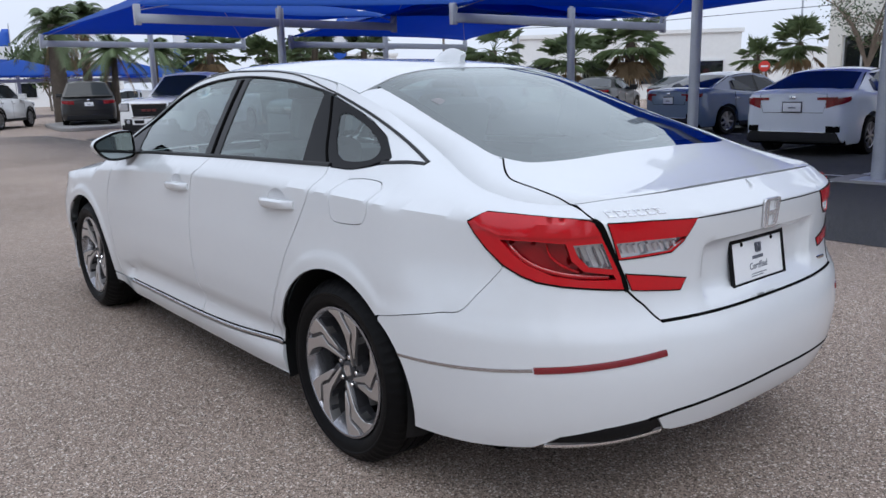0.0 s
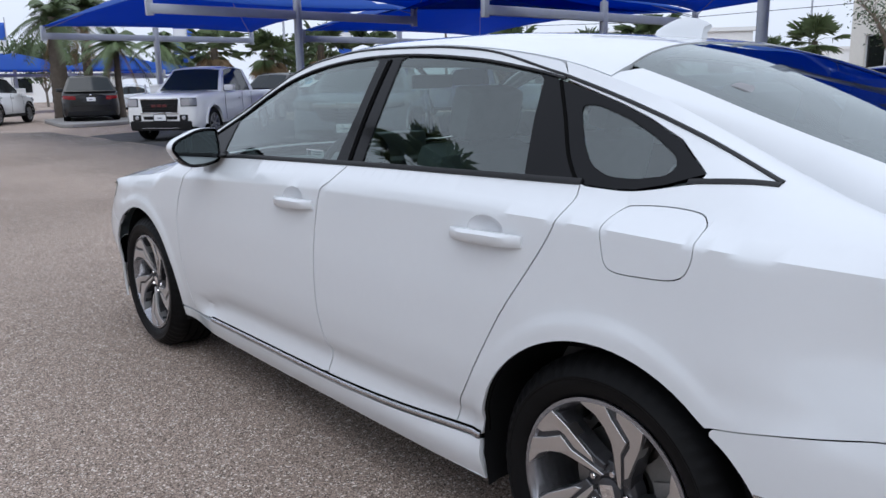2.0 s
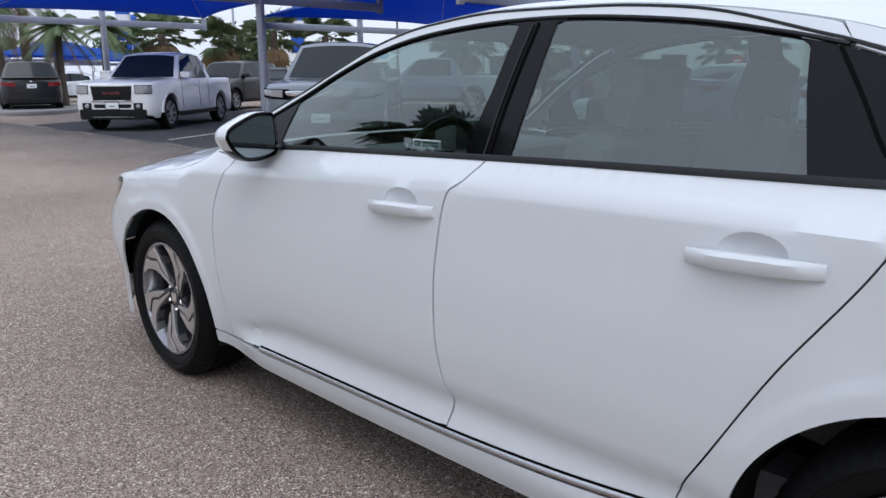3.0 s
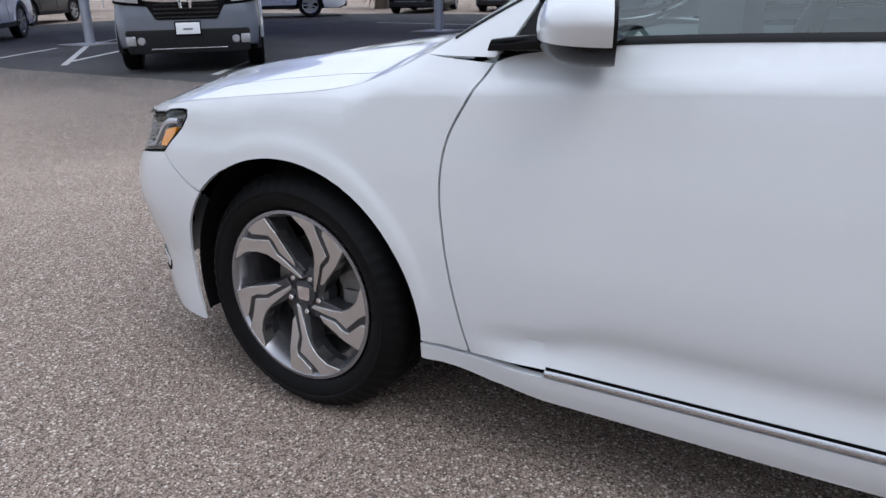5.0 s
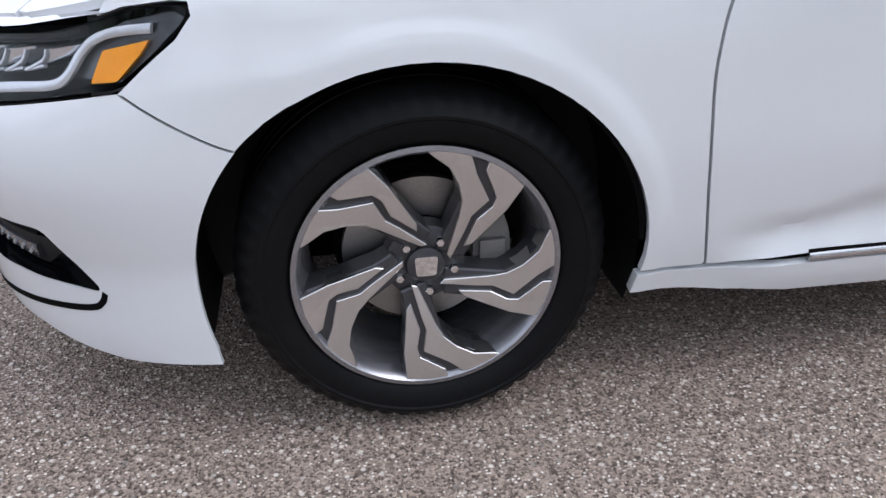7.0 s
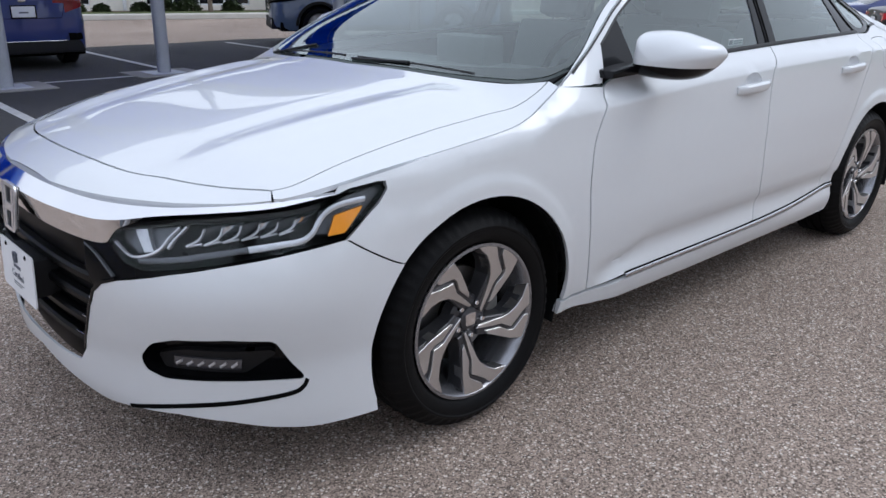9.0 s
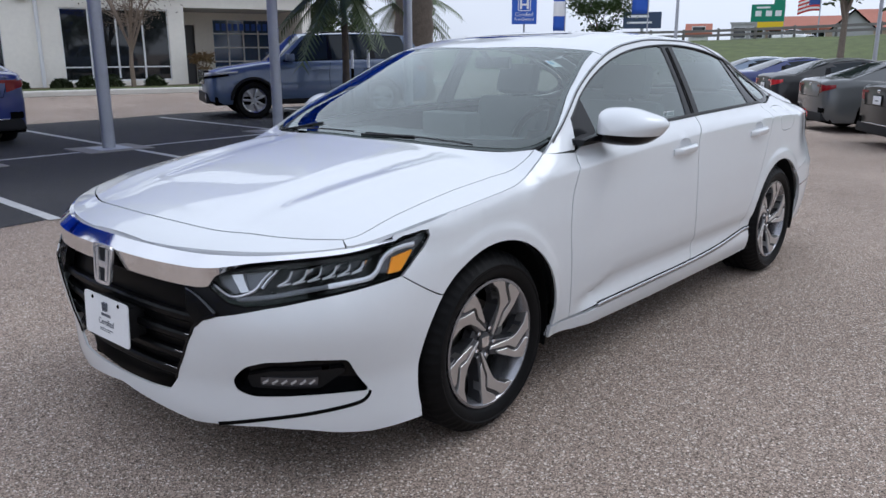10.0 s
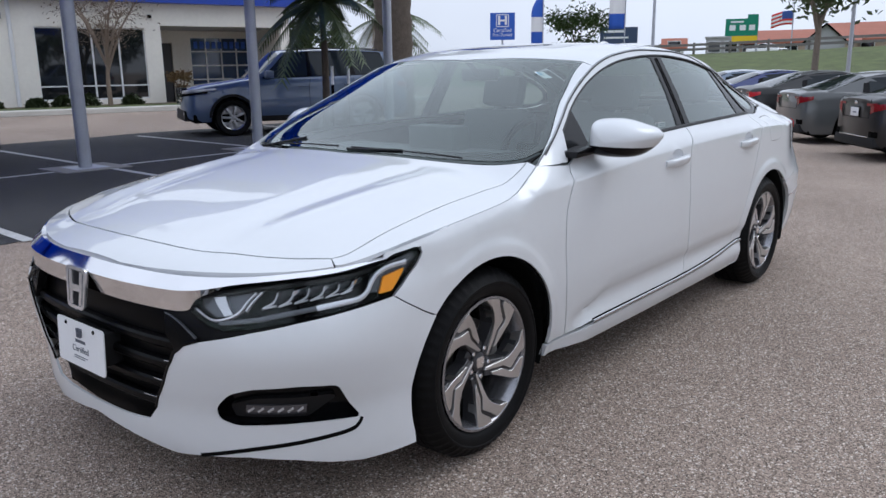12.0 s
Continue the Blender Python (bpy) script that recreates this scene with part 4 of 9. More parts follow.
# ---- nose ----
GRILLE_DARK = mat("grille_black", (0.003, 0.003, 0.0034), 0.35, spec=0.10)
FOG_LENS = mat("fog_lens_glass", (0.10, 0.10, 0.11), 0.12, metal=0.5, coat=0.6)
BADGE_DARK = mat("badge_dark", (0.012, 0.013, 0.016), 0.5, spec=0.1)
lamp_low = [(1.890, 0.683), (2.095, 0.660), (2.275, 0.641), (2.44, 0.618), (2.55, 0.598), (2.632, 0.583)]
arch_f = [p for p in arc(WHEEL_X, ARCH, a_in, -24) if p[1] > 0.205]
lip = [(1.789, 0.188), (1.90, 0.184), (2.02, 0.180), (2.13, 0.190), (2.26, 0.208), (2.43, 0.216), (2.605, 0.203), (2.71, 0.190), (2.740, 0.196), (2.966, 0.226), (TURN_F, 0.236)]
bumper_half = seam_bumper_f[::-1] + lamp_low[1:]
mouth = [(2.632, 0.583), (2.695, 0.564), (2.733, 0.536), (2.750, 0.486), (2.756, 0.404), (2.776, 0.330), (2.804, 0.290)] + nose([(0.15, 0.283), (0.0, 0.280)])
left = bumper_half[:-1] + mouth
low_half = arch_f[1:-1] + lip
bottom = low_half + [(2 * TURN_F - a, z) for a, z in low_half[::-1][1:]]
front_bumper = bottom[::-1] + left + [(2 * TURN_F - a, z) for a, z in left[::-1][1:]]
front_bumper = [p for i, p in enumerate(front_bumper) if i == 0 or math.hypot(p[0] - front_bumper[i - 1][0], p[1] - front_bumper[i - 1][1]) > 1e-4]
fog = rounded([(2.125, 0.447), (2.066, 0.378), (2.020, 0.329), (2.195, 0.332), (2.35, 0.327), (2.47, 0.322), (2.530, 0.338), (2.545, 0.372), (2.515, 0.425), (2.442, 0.446), (2.27, 0.455)], 0.02, 4)
fog_m = [(2 * TURN_F - a, z) for a, z in fog]
bumper = one("front_bumper", [front_bumper, fog, fog_m], body, WHITE_PAINT, 0.026, 0.008, 0.0015)
# splitter blade seam under each fog lamp
for fn in (body, both(body)):
    bm = bmesh.new()
    strip_on(bm, curve([(2.016, 0.326), (2.029, 0.306), (2.066, 0.290), (2.21, 0.272), (2.42, 0.245), (2.608, 0.206)], 5), fn, 0.013, 0.0015, 0.02)
    part("splitter_seam", bm, GAP_BLACK, bumper)


def sunk(f, d):
    """The surface f set back by d towards the middle of the car."""
    def g(u, v):
        x, y, z = f(u, v)
        k = 1 - d / max(0.3, math.hypot(max(0, abs(x) - 1.2), y))
        return (math.copysign(1.2, x) + (x - math.copysign(1.2, x)) * k if abs(x) > 1.2 else x, y * k, z)
    return g


def pocket(bm, loop, f, d, step=0.02):
    """A sunk face under a hole in a skin, with its walls."""
    skin(bm, [loop], sunk(f, d), step, 0, 0)
    e, g = [bm.verts.new(f(*p)) for p in loop], [bm.verts.new(sunk(f, d)(*p)) for p in loop]
    for i in range(len(loop)):
        j = (i + 1) % len(loop)
        bm.faces.new((e[i], e[j], g[j], g[i]))
    bmesh.ops.recalc_face_normals(bm, faces=bm.faces)


for fn, sg in ((body, 1), (both(body), -1)):
    bm = bmesh.new()
    skin(bm, [fog], sunk(fn, 0.045), 0.03, 0, 0)
    e = [Vector(fn(*p)) for p in fog]
    d = [Vector(sunk(fn, 0.045)(*p)) for p in fog]
    vs = [[bm.verts.new(q) for q in r] for r in (e, d)]
    for i in range(len(e)):
        j = (i + 1) % len(e)
        bm.faces.new((vs[0][i], vs[0][j], vs[1][j], vs[1][i]))
    bmesh.ops.recalc_face_normals(bm, faces=bm.faces)
    fog_box = part("fog_lamp_pocket", bm, GLOSS_BLACK, sedan)
    bm = bmesh.new()
    skin(bm, [rounded([(2.51, 0.378), (2.49, 0.338), (2.22, 0.340), (2.12, 0.395), (2.14, 0.407), (2.42, 0.402)], 0.01, 3)], sunk(fn, 0.030), 0.03, 0.02, 0)
    part("pocket_shelf", bm, PLASTIC_BLACK, fog_box)
    lamp_row = [(a, 0.366) for a in np.linspace(2.45, 2.23, 12)]
    bm = bmesh.new()
    strip_on(bm, lamp_row, sunk(fn, 0.028), 0.030, 0.006, 0.02)
    part("fog_lamp", bm, FOG_LENS, fog_box, "clear LED fog lamp")
    bm = bmesh.new()
    for a in np.linspace(2.43, 2.25, 6):
        strip_on(bm, [(a + 0.010, 0.360), (a - 0.010, 0.373)], sunk(fn, 0.022), 0.008, 0.004, 0.02)
    part("fog_lens", bm, SILVER_REFLECTOR, fog_box)

# grille: bar, dark mouth with slats, surround
g_left = [(2.57, 0.575), (2.61, 0.55), (2.64, 0.52), (2.66, 0.42), (2.69, 0.31), (2.74, 0.245)] + nose([(0.15, 0.245), (0.0, 0.24)])
half = nose([(0.0, 0.765), (0.20, 0.762), (0.36, 0.72), (0.47, 0.655), (0.50, 0.62)]) + g_left
gl = half + [(2 * TURN_F - a, z) for a, z in half[::-1][1:-1]]
grille = one("grille", [gl], sunk(body, 0.05), GRILLE_DARK, 0.03, 0, 0)
for k, z in enumerate((0.345, 0.412, 0.480, 0.548)):
    w = float(np.interp(z, [0.33, 0.43, 0.53, 0.585], [0.33, 0.385, 0.425, 0.44]))
    bm = bmesh.new()
    line = [(nose_a(y, z), z) for y in np.linspace(w, -w, 26)]
    strip_on(bm, line, sunk(body, 0.042), 0.030, 0.020, 0.03)
    part("slat", bm, GRILLE_DARK, grille)
    # bright strips stand in for the highlights at the slats' ends
    for sg in (1, -1):
        bm = bmesh.new()
        strip_on(bm, [(nose_a(y, z + 0.014), z + 0.014) for y in np.linspace(w - 0.005, w - 0.13, 5)], sunk(body if sg > 0 else both(body), 0.022), 0.003, 0.002, 0.02)
        part("slat_glint", bm, SATIN_METAL, grille)
for sg in (1, -1):
    bm = bmesh.new()
    edge = [(2.638, 0.585), (2.696, 0.567), (2.735, 0.537), (2.752, 0.486), (2.758, 0.404), (2.775, 0.335)]
    strip_on(bm, edge, body if sg > 0 else both(body), 0.010, 0.002, 0.03)
    part("mouth_edge", bm, GLOSS_BLACK, grille)
# bright bar over the grille: an upper face turned to the sky that runs on over the lamps, and a lower face
bar_top_z = smooth_table((0.0, 0.7565), (0.20, 0.7550), (0.40, 0.7530), (0.50, 0.7555), (0.58, 0.7590), (0.70, 0.7690), (0.80, 0.7800), (0.86, 0.7920))
bar_mid_z = smooth_table((0.0, 0.7230), (0.20, 0.7210), (0.40, 0.7200), (0.47, 0.7240), (0.58, 0.7420), (0.70, 0.7570), (0.80, 0.7690), (0.86, 0.7890))
bar_low_z = smooth_table((0.0, 0.6620), (0.20, 0.6590), (0.36, 0.6580), (0.42, 0.6630), (0.465, 0.6950), (0.52, 0.7180), (0.58, 0.7370), (0.70, 0.7530), (0.80, 0.7650), (0.86, 0.7870))
bm = bmesh.new()
rows = []
for y in np.linspace(0.872, -0.872, 91):
    ay = abs(y)
    at = lambda z, out: Vector(body(nose_a(y, z), z)) + Vector((0.86, 0.5 * y / 0.6, 0)) * out
    zt, zm, zl = bar_top_z(ay), bar_mid_z(ay), min(bar_low_z(ay), bar_mid_z(ay) - 0.001)
    wide = 0.35 + 0.65 * ease((0.62 - ay) / 0.2)
    rows.append([bm.verts.new(p) for p in (at(zt, -0.02), at(zt, 0.002), at(zm, 0.030 * wide), at(zl, 0.002 * wide), at(zl, -0.03))])
for a, b in zip(rows, rows[1:]):
    for k in range(4):
        bm.faces.new((a[k], b[k], b[k + 1], a[k + 1]))
bmesh.ops.recalc_face_normals(bm, faces=bm.faces)
bar = part("grille_bar", bm, CHROME, grille, "polished chrome bar over the grille and lamps")
bar.data.set_sharp_from_angle(angle=radians(16))


def badge(parent, m, w, h, mt=BADGE_CHROME, back_mat=BADGE_DARK):
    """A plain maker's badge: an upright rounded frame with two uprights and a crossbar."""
    bm = bmesh.new()
    outer = rounded([(-w * 0.5, h * 0.5), (w * 0.5, h * 0.5), (w * 0.40, -h * 0.5), (-w * 0.40, -h * 0.5)], w * 0.16)
    inner = rounded([(-w * 0.40, h * 0.42), (w * 0.40, h * 0.42), (w * 0.32, -h * 0.42), (-w * 0.32, -h * 0.42)], w * 0.12)
    n = len(outer)
    d = 0.006
    A = [bm.verts.new((x, y, d)) for x, y in outer]
    B = [bm.verts.new((x, y, d)) for x, y in inner]
    C = [bm.verts.new((x, y, -0.004)) for x, y in outer]
    D = [bm.verts.new((x, y, 0)) for x, y in inner]
    for i in range(n):
        j = (i + 1) % n
        bm.faces.new((A[i], A[j], B[j], B[i]))
        bm.faces.new((C[i], C[j], A[j], A[i]))
        bm.faces.new((B[i], B[j], D[j], D[i]))
    for sg in (1, -1):
        prism(bm, [(sg * w * 0.34, h * 0.40), (sg * w * 0.19, h * 0.40), (sg * w * 0.15, -h * 0.40), (sg * w * 0.27, -h * 0.40)], 0, d, "z")
    prism(bm, [(-w * 0.2, h * 0.08), (w * 0.2, h * 0.08), (w * 0.19, -h * 0.08), (-w * 0.19, -h * 0.08)], 0, d, "z")
    bmesh.ops.recalc_face_normals(bm, faces=bm.faces)
    ob = part("badge", bm, mt, parent, "chrome badge", False)
    ob.matrix_basis = m
    bm = bmesh.new()
    prism(bm, outer, -0.003, 0.0005, "z")
    back = part("badge_back", bm, back_mat, ob, "", False)
    return ob


FRONT_FACE = Matrix(((0, 0, 1), (1, 0, 0), (0, 1, 0))).to_4x4()
REAR_FACE = Matrix(((0, 0, -1), (-1, 0, 0), (0, 1, 0))).to_4x4()
badge(grille, Matrix.Translation((2.360, 0, 0.664)) @ FRONT_FACE @ pose(0, 0, 0, -6), 0.132, 0.135)


def plate(name, m, w, h, label, framed):
    """A paper dealer plate, with frame where it has one."""
    ob = thing(name, label, "number plate", m=m)
    bm = bmesh.new()
    prism(bm, rounded([(-w / 2, -h / 2), (w / 2, -h / 2), (w / 2, h / 2), (-w / 2, h / 2)], 0.016), -0.002, 0.002, "z")
    part("sheet", bm, PLATE_WHITE, ob, "", False)
    badge(ob, Matrix.Translation((0, h * 0.27, 0.0022)), 0.032, 0.030, PRINT_GREY, PLATE_WHITE)
    bm = bmesh.new()
    prism(bm, [(-0.032, 0.006), (0.032, 0.006), (0.032, 0.016), (-0.032, 0.016)], 0.002, 0.0028, "z")
    for k in (0, 1):
        prism(bm, [(-0.045, -0.041 - 0.007 * k), (0.045 - 0.02 * k, -0.041 - 0.007 * k), (0.045 - 0.02 * k, -0.0385 - 0.007 * k), (-0.045, -0.0385 - 0.007 * k)], 0.002, 0.0028, "z")
    part("printed_bar", bm, PRINT_GREY, ob, "", False)
    text_part("lettering", "Certified", 0.030, PRINT_GREY, ob, pose(0, -0.016, 0.0028), 0.0004)
    for x in (-0.09, 0.09):
        bm = bmesh.new()
        lathe(bm, [(0.0, 0.003), (0.005, 0.003), (0.007, 0.001), (0.007, 0.0)], 10, pose(x, h * 0.40, 0.002, 90))
        part("bolt", bm, GAP_BLACK, ob)
    if framed:
        bm = bmesh.new()
        W, H, t = w / 2 + 0.008, h / 2 + 0.008, 0.011
        for x0, y0, x1, y1 in ((-W, -H, W, -H + 0.028), (-W, H - 0.016, W, H), (-W, -H, -W + t, H), (W - t, -H, W, H)):
            box(bm, x0, y0, -0.004, x1, y1, 0.007, 0.002)
        fr = part("plate_frame", bm, GLOSS_BLACK, ob, "black plate frame with white lettering bar")
        bm = bmesh.new()
        for k in range(16):
            if k not in (5, 11):
                x = -0.095 + 0.0122 * k
                box(bm, x, -H + 0.008, 0.0068, x + 0.0085, -H + 0.020, 0.0078)
        part("printed_bar", bm, PLATE_WHITE, fr, "", False)
    return ob


plate("front_number_plate", Matrix.Translation((2.370, 0.0, 0.475)) @ FRONT_FACE @ pose(0, 0, 0, -3), 0.305, 0.150, "white paper dealer plate on the sedan's grille", False)
bm = bmesh.new()
box(bm, 2.28, -0.12, 0.42, 2.366, 0.12, 0.53, 0.01)
part("plate_bracket", bm, PLASTIC_BLACK, grille)

# ---- headlamps ----
LAMP_GREY = mat("lamp_grey_reflector", (0.11, 0.115, 0.125), 0.25, metal=0.6, vary=0.15, scale=40)
LAMP_FACET = mat("lamp_facet", (0.72, 0.73, 0.76), 0.12, metal=0.95)
lamp = curve([(1.793, 0.803), (1.769, 0.801), (1.763, 0.789), (1.787, 0.760)], 3) + [(1.846, 0.719), (1.896, 0.687), (2.090, 0.665), (2.272, 0.646), (2.425, 0.628), (2.53, 0.617), (2.588, 0.627), (2.628, 0.658), (2.610, 0.692), (2.482, 0.719), (2.36, 0.736), (2.215, 0.748), (2.045, 0.761), (1.936, 0.779), (1.881, 0.795)]
teeth_low = [(2.366, 0.676), (2.308, 0.681), (2.252, 0.688), (2.196, 0.694), (2.140, 0.700), (2.086, 0.705), (2.034, 0.711)]
teeth_high = [(2.308, 0.717), (2.253, 0.721), (2.198, 0.726), (2.143, 0.730), (2.090, 0.733), (2.041, 0.736), (1.996, 0.739)]
for fn in (body, both(body)):
    bm = bmesh.new()
    skin(bm, [[(1.92, 0.681), (2.095, 0.662), (2.275, 0.643), (2.44, 0.620), (2.55, 0.600), (2.636, 0.584), (2.698, 0.566), (2.735, 0.540), (2.76, 0.59), (2.74, 0.655), (2.662, 0.661), (2.628, 0.700), (2.613, 0.691), (2.631, 0.658), (2.590, 0.625), (2.53, 0.615), (2.425, 0.626), (2.272, 0.644), (2.09, 0.663)]], fn, 0.03, 0.03, -0.006)
    bez = part("lamp_bezel", bm, LAMP_BLACK, sedan, "gloss black bezel under the headlamp")
    bm = bmesh.new()
    strip_on(bm, curve([(2.725, 0.648), (2.705, 0.641), (2.682, 0.626), (2.640, 0.590)], 4), fn, 0.006, 0.006, 0.02)
    part("bezel_fin", bm, LAMP_GREY, bez)
for fn, sg in ((body, 1), (both(body), -1)):
    bm = bmesh.new()
    pocket(bm, lamp, fn, 0.06, 0.03)
    head = part("headlamp", bm, LAMP_BLACK, sedan, "black headlamp housing under a clear lens")
    bm = bmesh.new()
    skin(bm, [lamp], fn, 0.03, 0.006, -0.001, (), 0.001)
    part("lens_cover", bm, CLEAR, head)
    # grey upper shelf along the lamp
    bm = bmesh.new()
    strip_on(bm, curve([(2.586, 0.698), (2.472, 0.713), (2.35, 0.728), (2.205, 0.740), (2.052, 0.751), (1.97, 0.762)], 3), sunk(fn, 0.020), 0.014, 0.010, 0.02)
    part("lamp_shelf", bm, PLASTIC_BLACK, head)
    bm = bmesh.new()
    line = [(2.546, 0.634), (2.42, 0.645), (2.309, 0.659), (2.185, 0.672), (2.102, 0.680), (2.027, 0.687), (1.993, 0.703), (1.967, 0.731), (1.940, 0.752), (1.896, 0.765), (1.829, 0.771)]
    strip_on(bm, curve(line[3:], 3), sunk(fn, 0.010), 0.014, 0.006, 0.02)
    part("light_guide", bm, SILVER_REFLECTOR, head, "silver light guide along the lamp's lower edge")
    bm = bmesh.new()
    strip_on(bm, curve(line[:4], 3), sunk(fn, 0.012), 0.012, 0.006, 0.02)
    part("light_guide", bm, LAMP_GREY, head)
    # stepped LED reflectors, leaning outwards
    for k in range(6):
        bm = bmesh.new()
        near, deep = sunk(fn, 0.010), sunk(fn, 0.040)
        n = 5
        rows = []
        for i in range(n + 1):
            t = i / n
            bow = 0.010 * math.sin(math.pi * t)
            lo = tuple(p + (q - p) * t for p, q in zip(teeth_low[k], teeth_high[k]))
            hi = tuple(p + (q - p) * t for p, q in zip(teeth_low[k + 1], teeth_high[k + 1]))
            rows.append((bm.verts.new(near(lo[0] - bow, lo[1])), bm.verts.new(sunk(fn, 0.014)(lo[0] - 0.008 - bow, lo[1])), bm.verts.new(deep(hi[0] + 0.004 - bow, hi[1]))))
        for p, q in zip(rows, rows[1:]):
            bm.faces.new((p[0], p[1], q[1], q[0]))
            bm.faces.new((p[1], p[2], q[2], q[1]))
        part("led_lens", bm, LAMP_FACET if k % 2 else LAMP_GREY, head, "faceted silver LED reflector")
        bm = bmesh.new()
        strip_on(bm, [teeth_low[k], (teeth_low[k + 1][0] + 0.012, teeth_low[k + 1][1] + 0.002)], sunk(fn, 0.010), 0.004, 0.004, 0.02)
        strip_on(bm, curve([(teeth_low[k][0] + 0.004, teeth_low[k][1]), (teeth_low[k][0] - 0.040, teeth_low[k][1] + 0.016), teeth_high[k]], 3), sunk(fn, 0.008), 0.005, 0.004, 0.02)
        part("led_edge", bm, SILVER_REFLECTOR, head)
    bm = bmesh.new()
    skin(bm, [[(2.592, 0.684), (2.504, 0.701), (2.405, 0.709), (2.444, 0.671), (2.512, 0.649), (2.567, 0.643), (2.599, 0.666)]], sunk(fn, 0.034), 0.02, 0.02, 0)
    pr = part("projector", bm, LAMP_GREY, head, "dark silver inner reflector")
    bm = bmesh.new()
    skin(bm, [[(2.536, 0.698), (2.494, 0.703), (2.492, 0.656), (2.525, 0.651)]], sunk(fn, 0.018), 0.02, 0.02, 0)
    part("projector_lens", bm, LAMP_BOWL, pr)
    bm = bmesh.new()
    strip_on(bm, curve([(2.606, 0.665), (2.570, 0.642), (2.512, 0.647), (2.453, 0.666), (2.411, 0.695), (2.380, 0.716)], 3), sunk(fn, 0.010), 0.006, 0.008, 0.02)
    strip_on(bm, curve([(2.434, 0.667), (2.392, 0.696), (2.361, 0.718)], 3), sunk(fn, 0.014), 0.006, 0.006, 0.02)
    part("projector_edge", bm, SILVER_REFLECTOR, head)
    bm = bmesh.new()
    skin(bm, [[(2.000, 0.697), (1.970, 0.747), (1.894, 0.777), (1.802, 0.792), (1.778, 0.782), (1.846, 0.726), (1.896, 0.694)]], sunk(fn, 0.022), 0.02, 0.01, 0)
    part("corner_reflector", bm, LAMP_GREY, head)
    amber_loop = rounded([(1.946, 0.693), (1.920, 0.739), (1.832, 0.755), (1.845, 0.738), (1.894, 0.697)], 0.005, 3)
    bm = bmesh.new()
    skin(bm, [amber_loop], sunk(fn, 0.008), 0.02, 0.010, 0)
    part("side_marker", bm, AMBER, head, "orange side marker")

# ---- tail ----
RED_MID = mat("red_lens_depth", (0.26, 0.001, 0.005), 0.3, coat=0.2, vary=0.15, scale=30)
RED_GUIDE = mat("red_light_guide", (0.42, 0.004, 0.009), 0.15, coat=0.8)
lens_out = lamp_up + [(-2.594, 0.862), (-2.642, 0.797)] + lamp_lo
seam_lid = [(LID_A, rail_at(LID_A)), (-2.500, 1.000), (-2.514, 0.980), (-2.532, 0.953), (-2.550, 0.940), (-2.603, 0.861), (-2.651, 0.790), (-2.675, 0.756), (-2.735, 0.711), (-2.769, 0.668)]
lens_in_up = [(-2.572, 0.945), (-2.736, 0.945), (-2.899, 0.938), (-2.857, 0.880), (-2.817, 0.852), (-2.724, 0.848), (-2.625, 0.845)]
lens_in_low = [(-2.656, 0.803), (-2.771, 0.789), (-2.885, 0.769), (-2.868, 0.738), (-2.779, 0.748), (-2.690, 0.757)]
recess = [(-2.170, 0.898), (-2.311, 0.897), (-2.425, 0.892), (-2.452, 0.846), (-2.500, 0.816), (-2.612, 0.803), (-2.625, 0.790), (-2.502, 0.793), (-2.383, 0.806), (-2.283, 0.834), (-2.225, 0.863)]
clear_out = [(-2.452, 0.888), (-2.557, 0.893), (-2.606, 0.820), (-2.518, 0.829), (-2.476, 0.857)]
clear_in = [(-2.609, 0.890), (-2.719, 0.893), (-2.866, 0.891), (-2.846, 0.876), (-2.811, 0.857), (-2.724, 0.854), (-2.634, 0.850)]
lip_edge = [(a, rail_at(a) - 0.0005) for a in np.linspace(TURN_R, LID_A, 30)]
lid_half = lip_edge + seam_lid[1:] + tail([(0.40, 0.666), (0.25, 0.664), (0.0, 0.663)])
lid_face = lid_half + [(2 * TURN_R - a, z) for a, z in lid_half[::-1][1:-1]]
mir = lambda q: [(2 * TURN_R - a, z) for a, z in q]


def tail_plate(u, v):
    """The tail with the number plate's recess."""
    x, y, z = body(u, v)
    k = ease((0.33 - abs(y)) / 0.035) * ease((z - 0.69) / 0.02) * ease((0.862 - z) / 0.02)
    return (x + 0.030 * k, y, z)


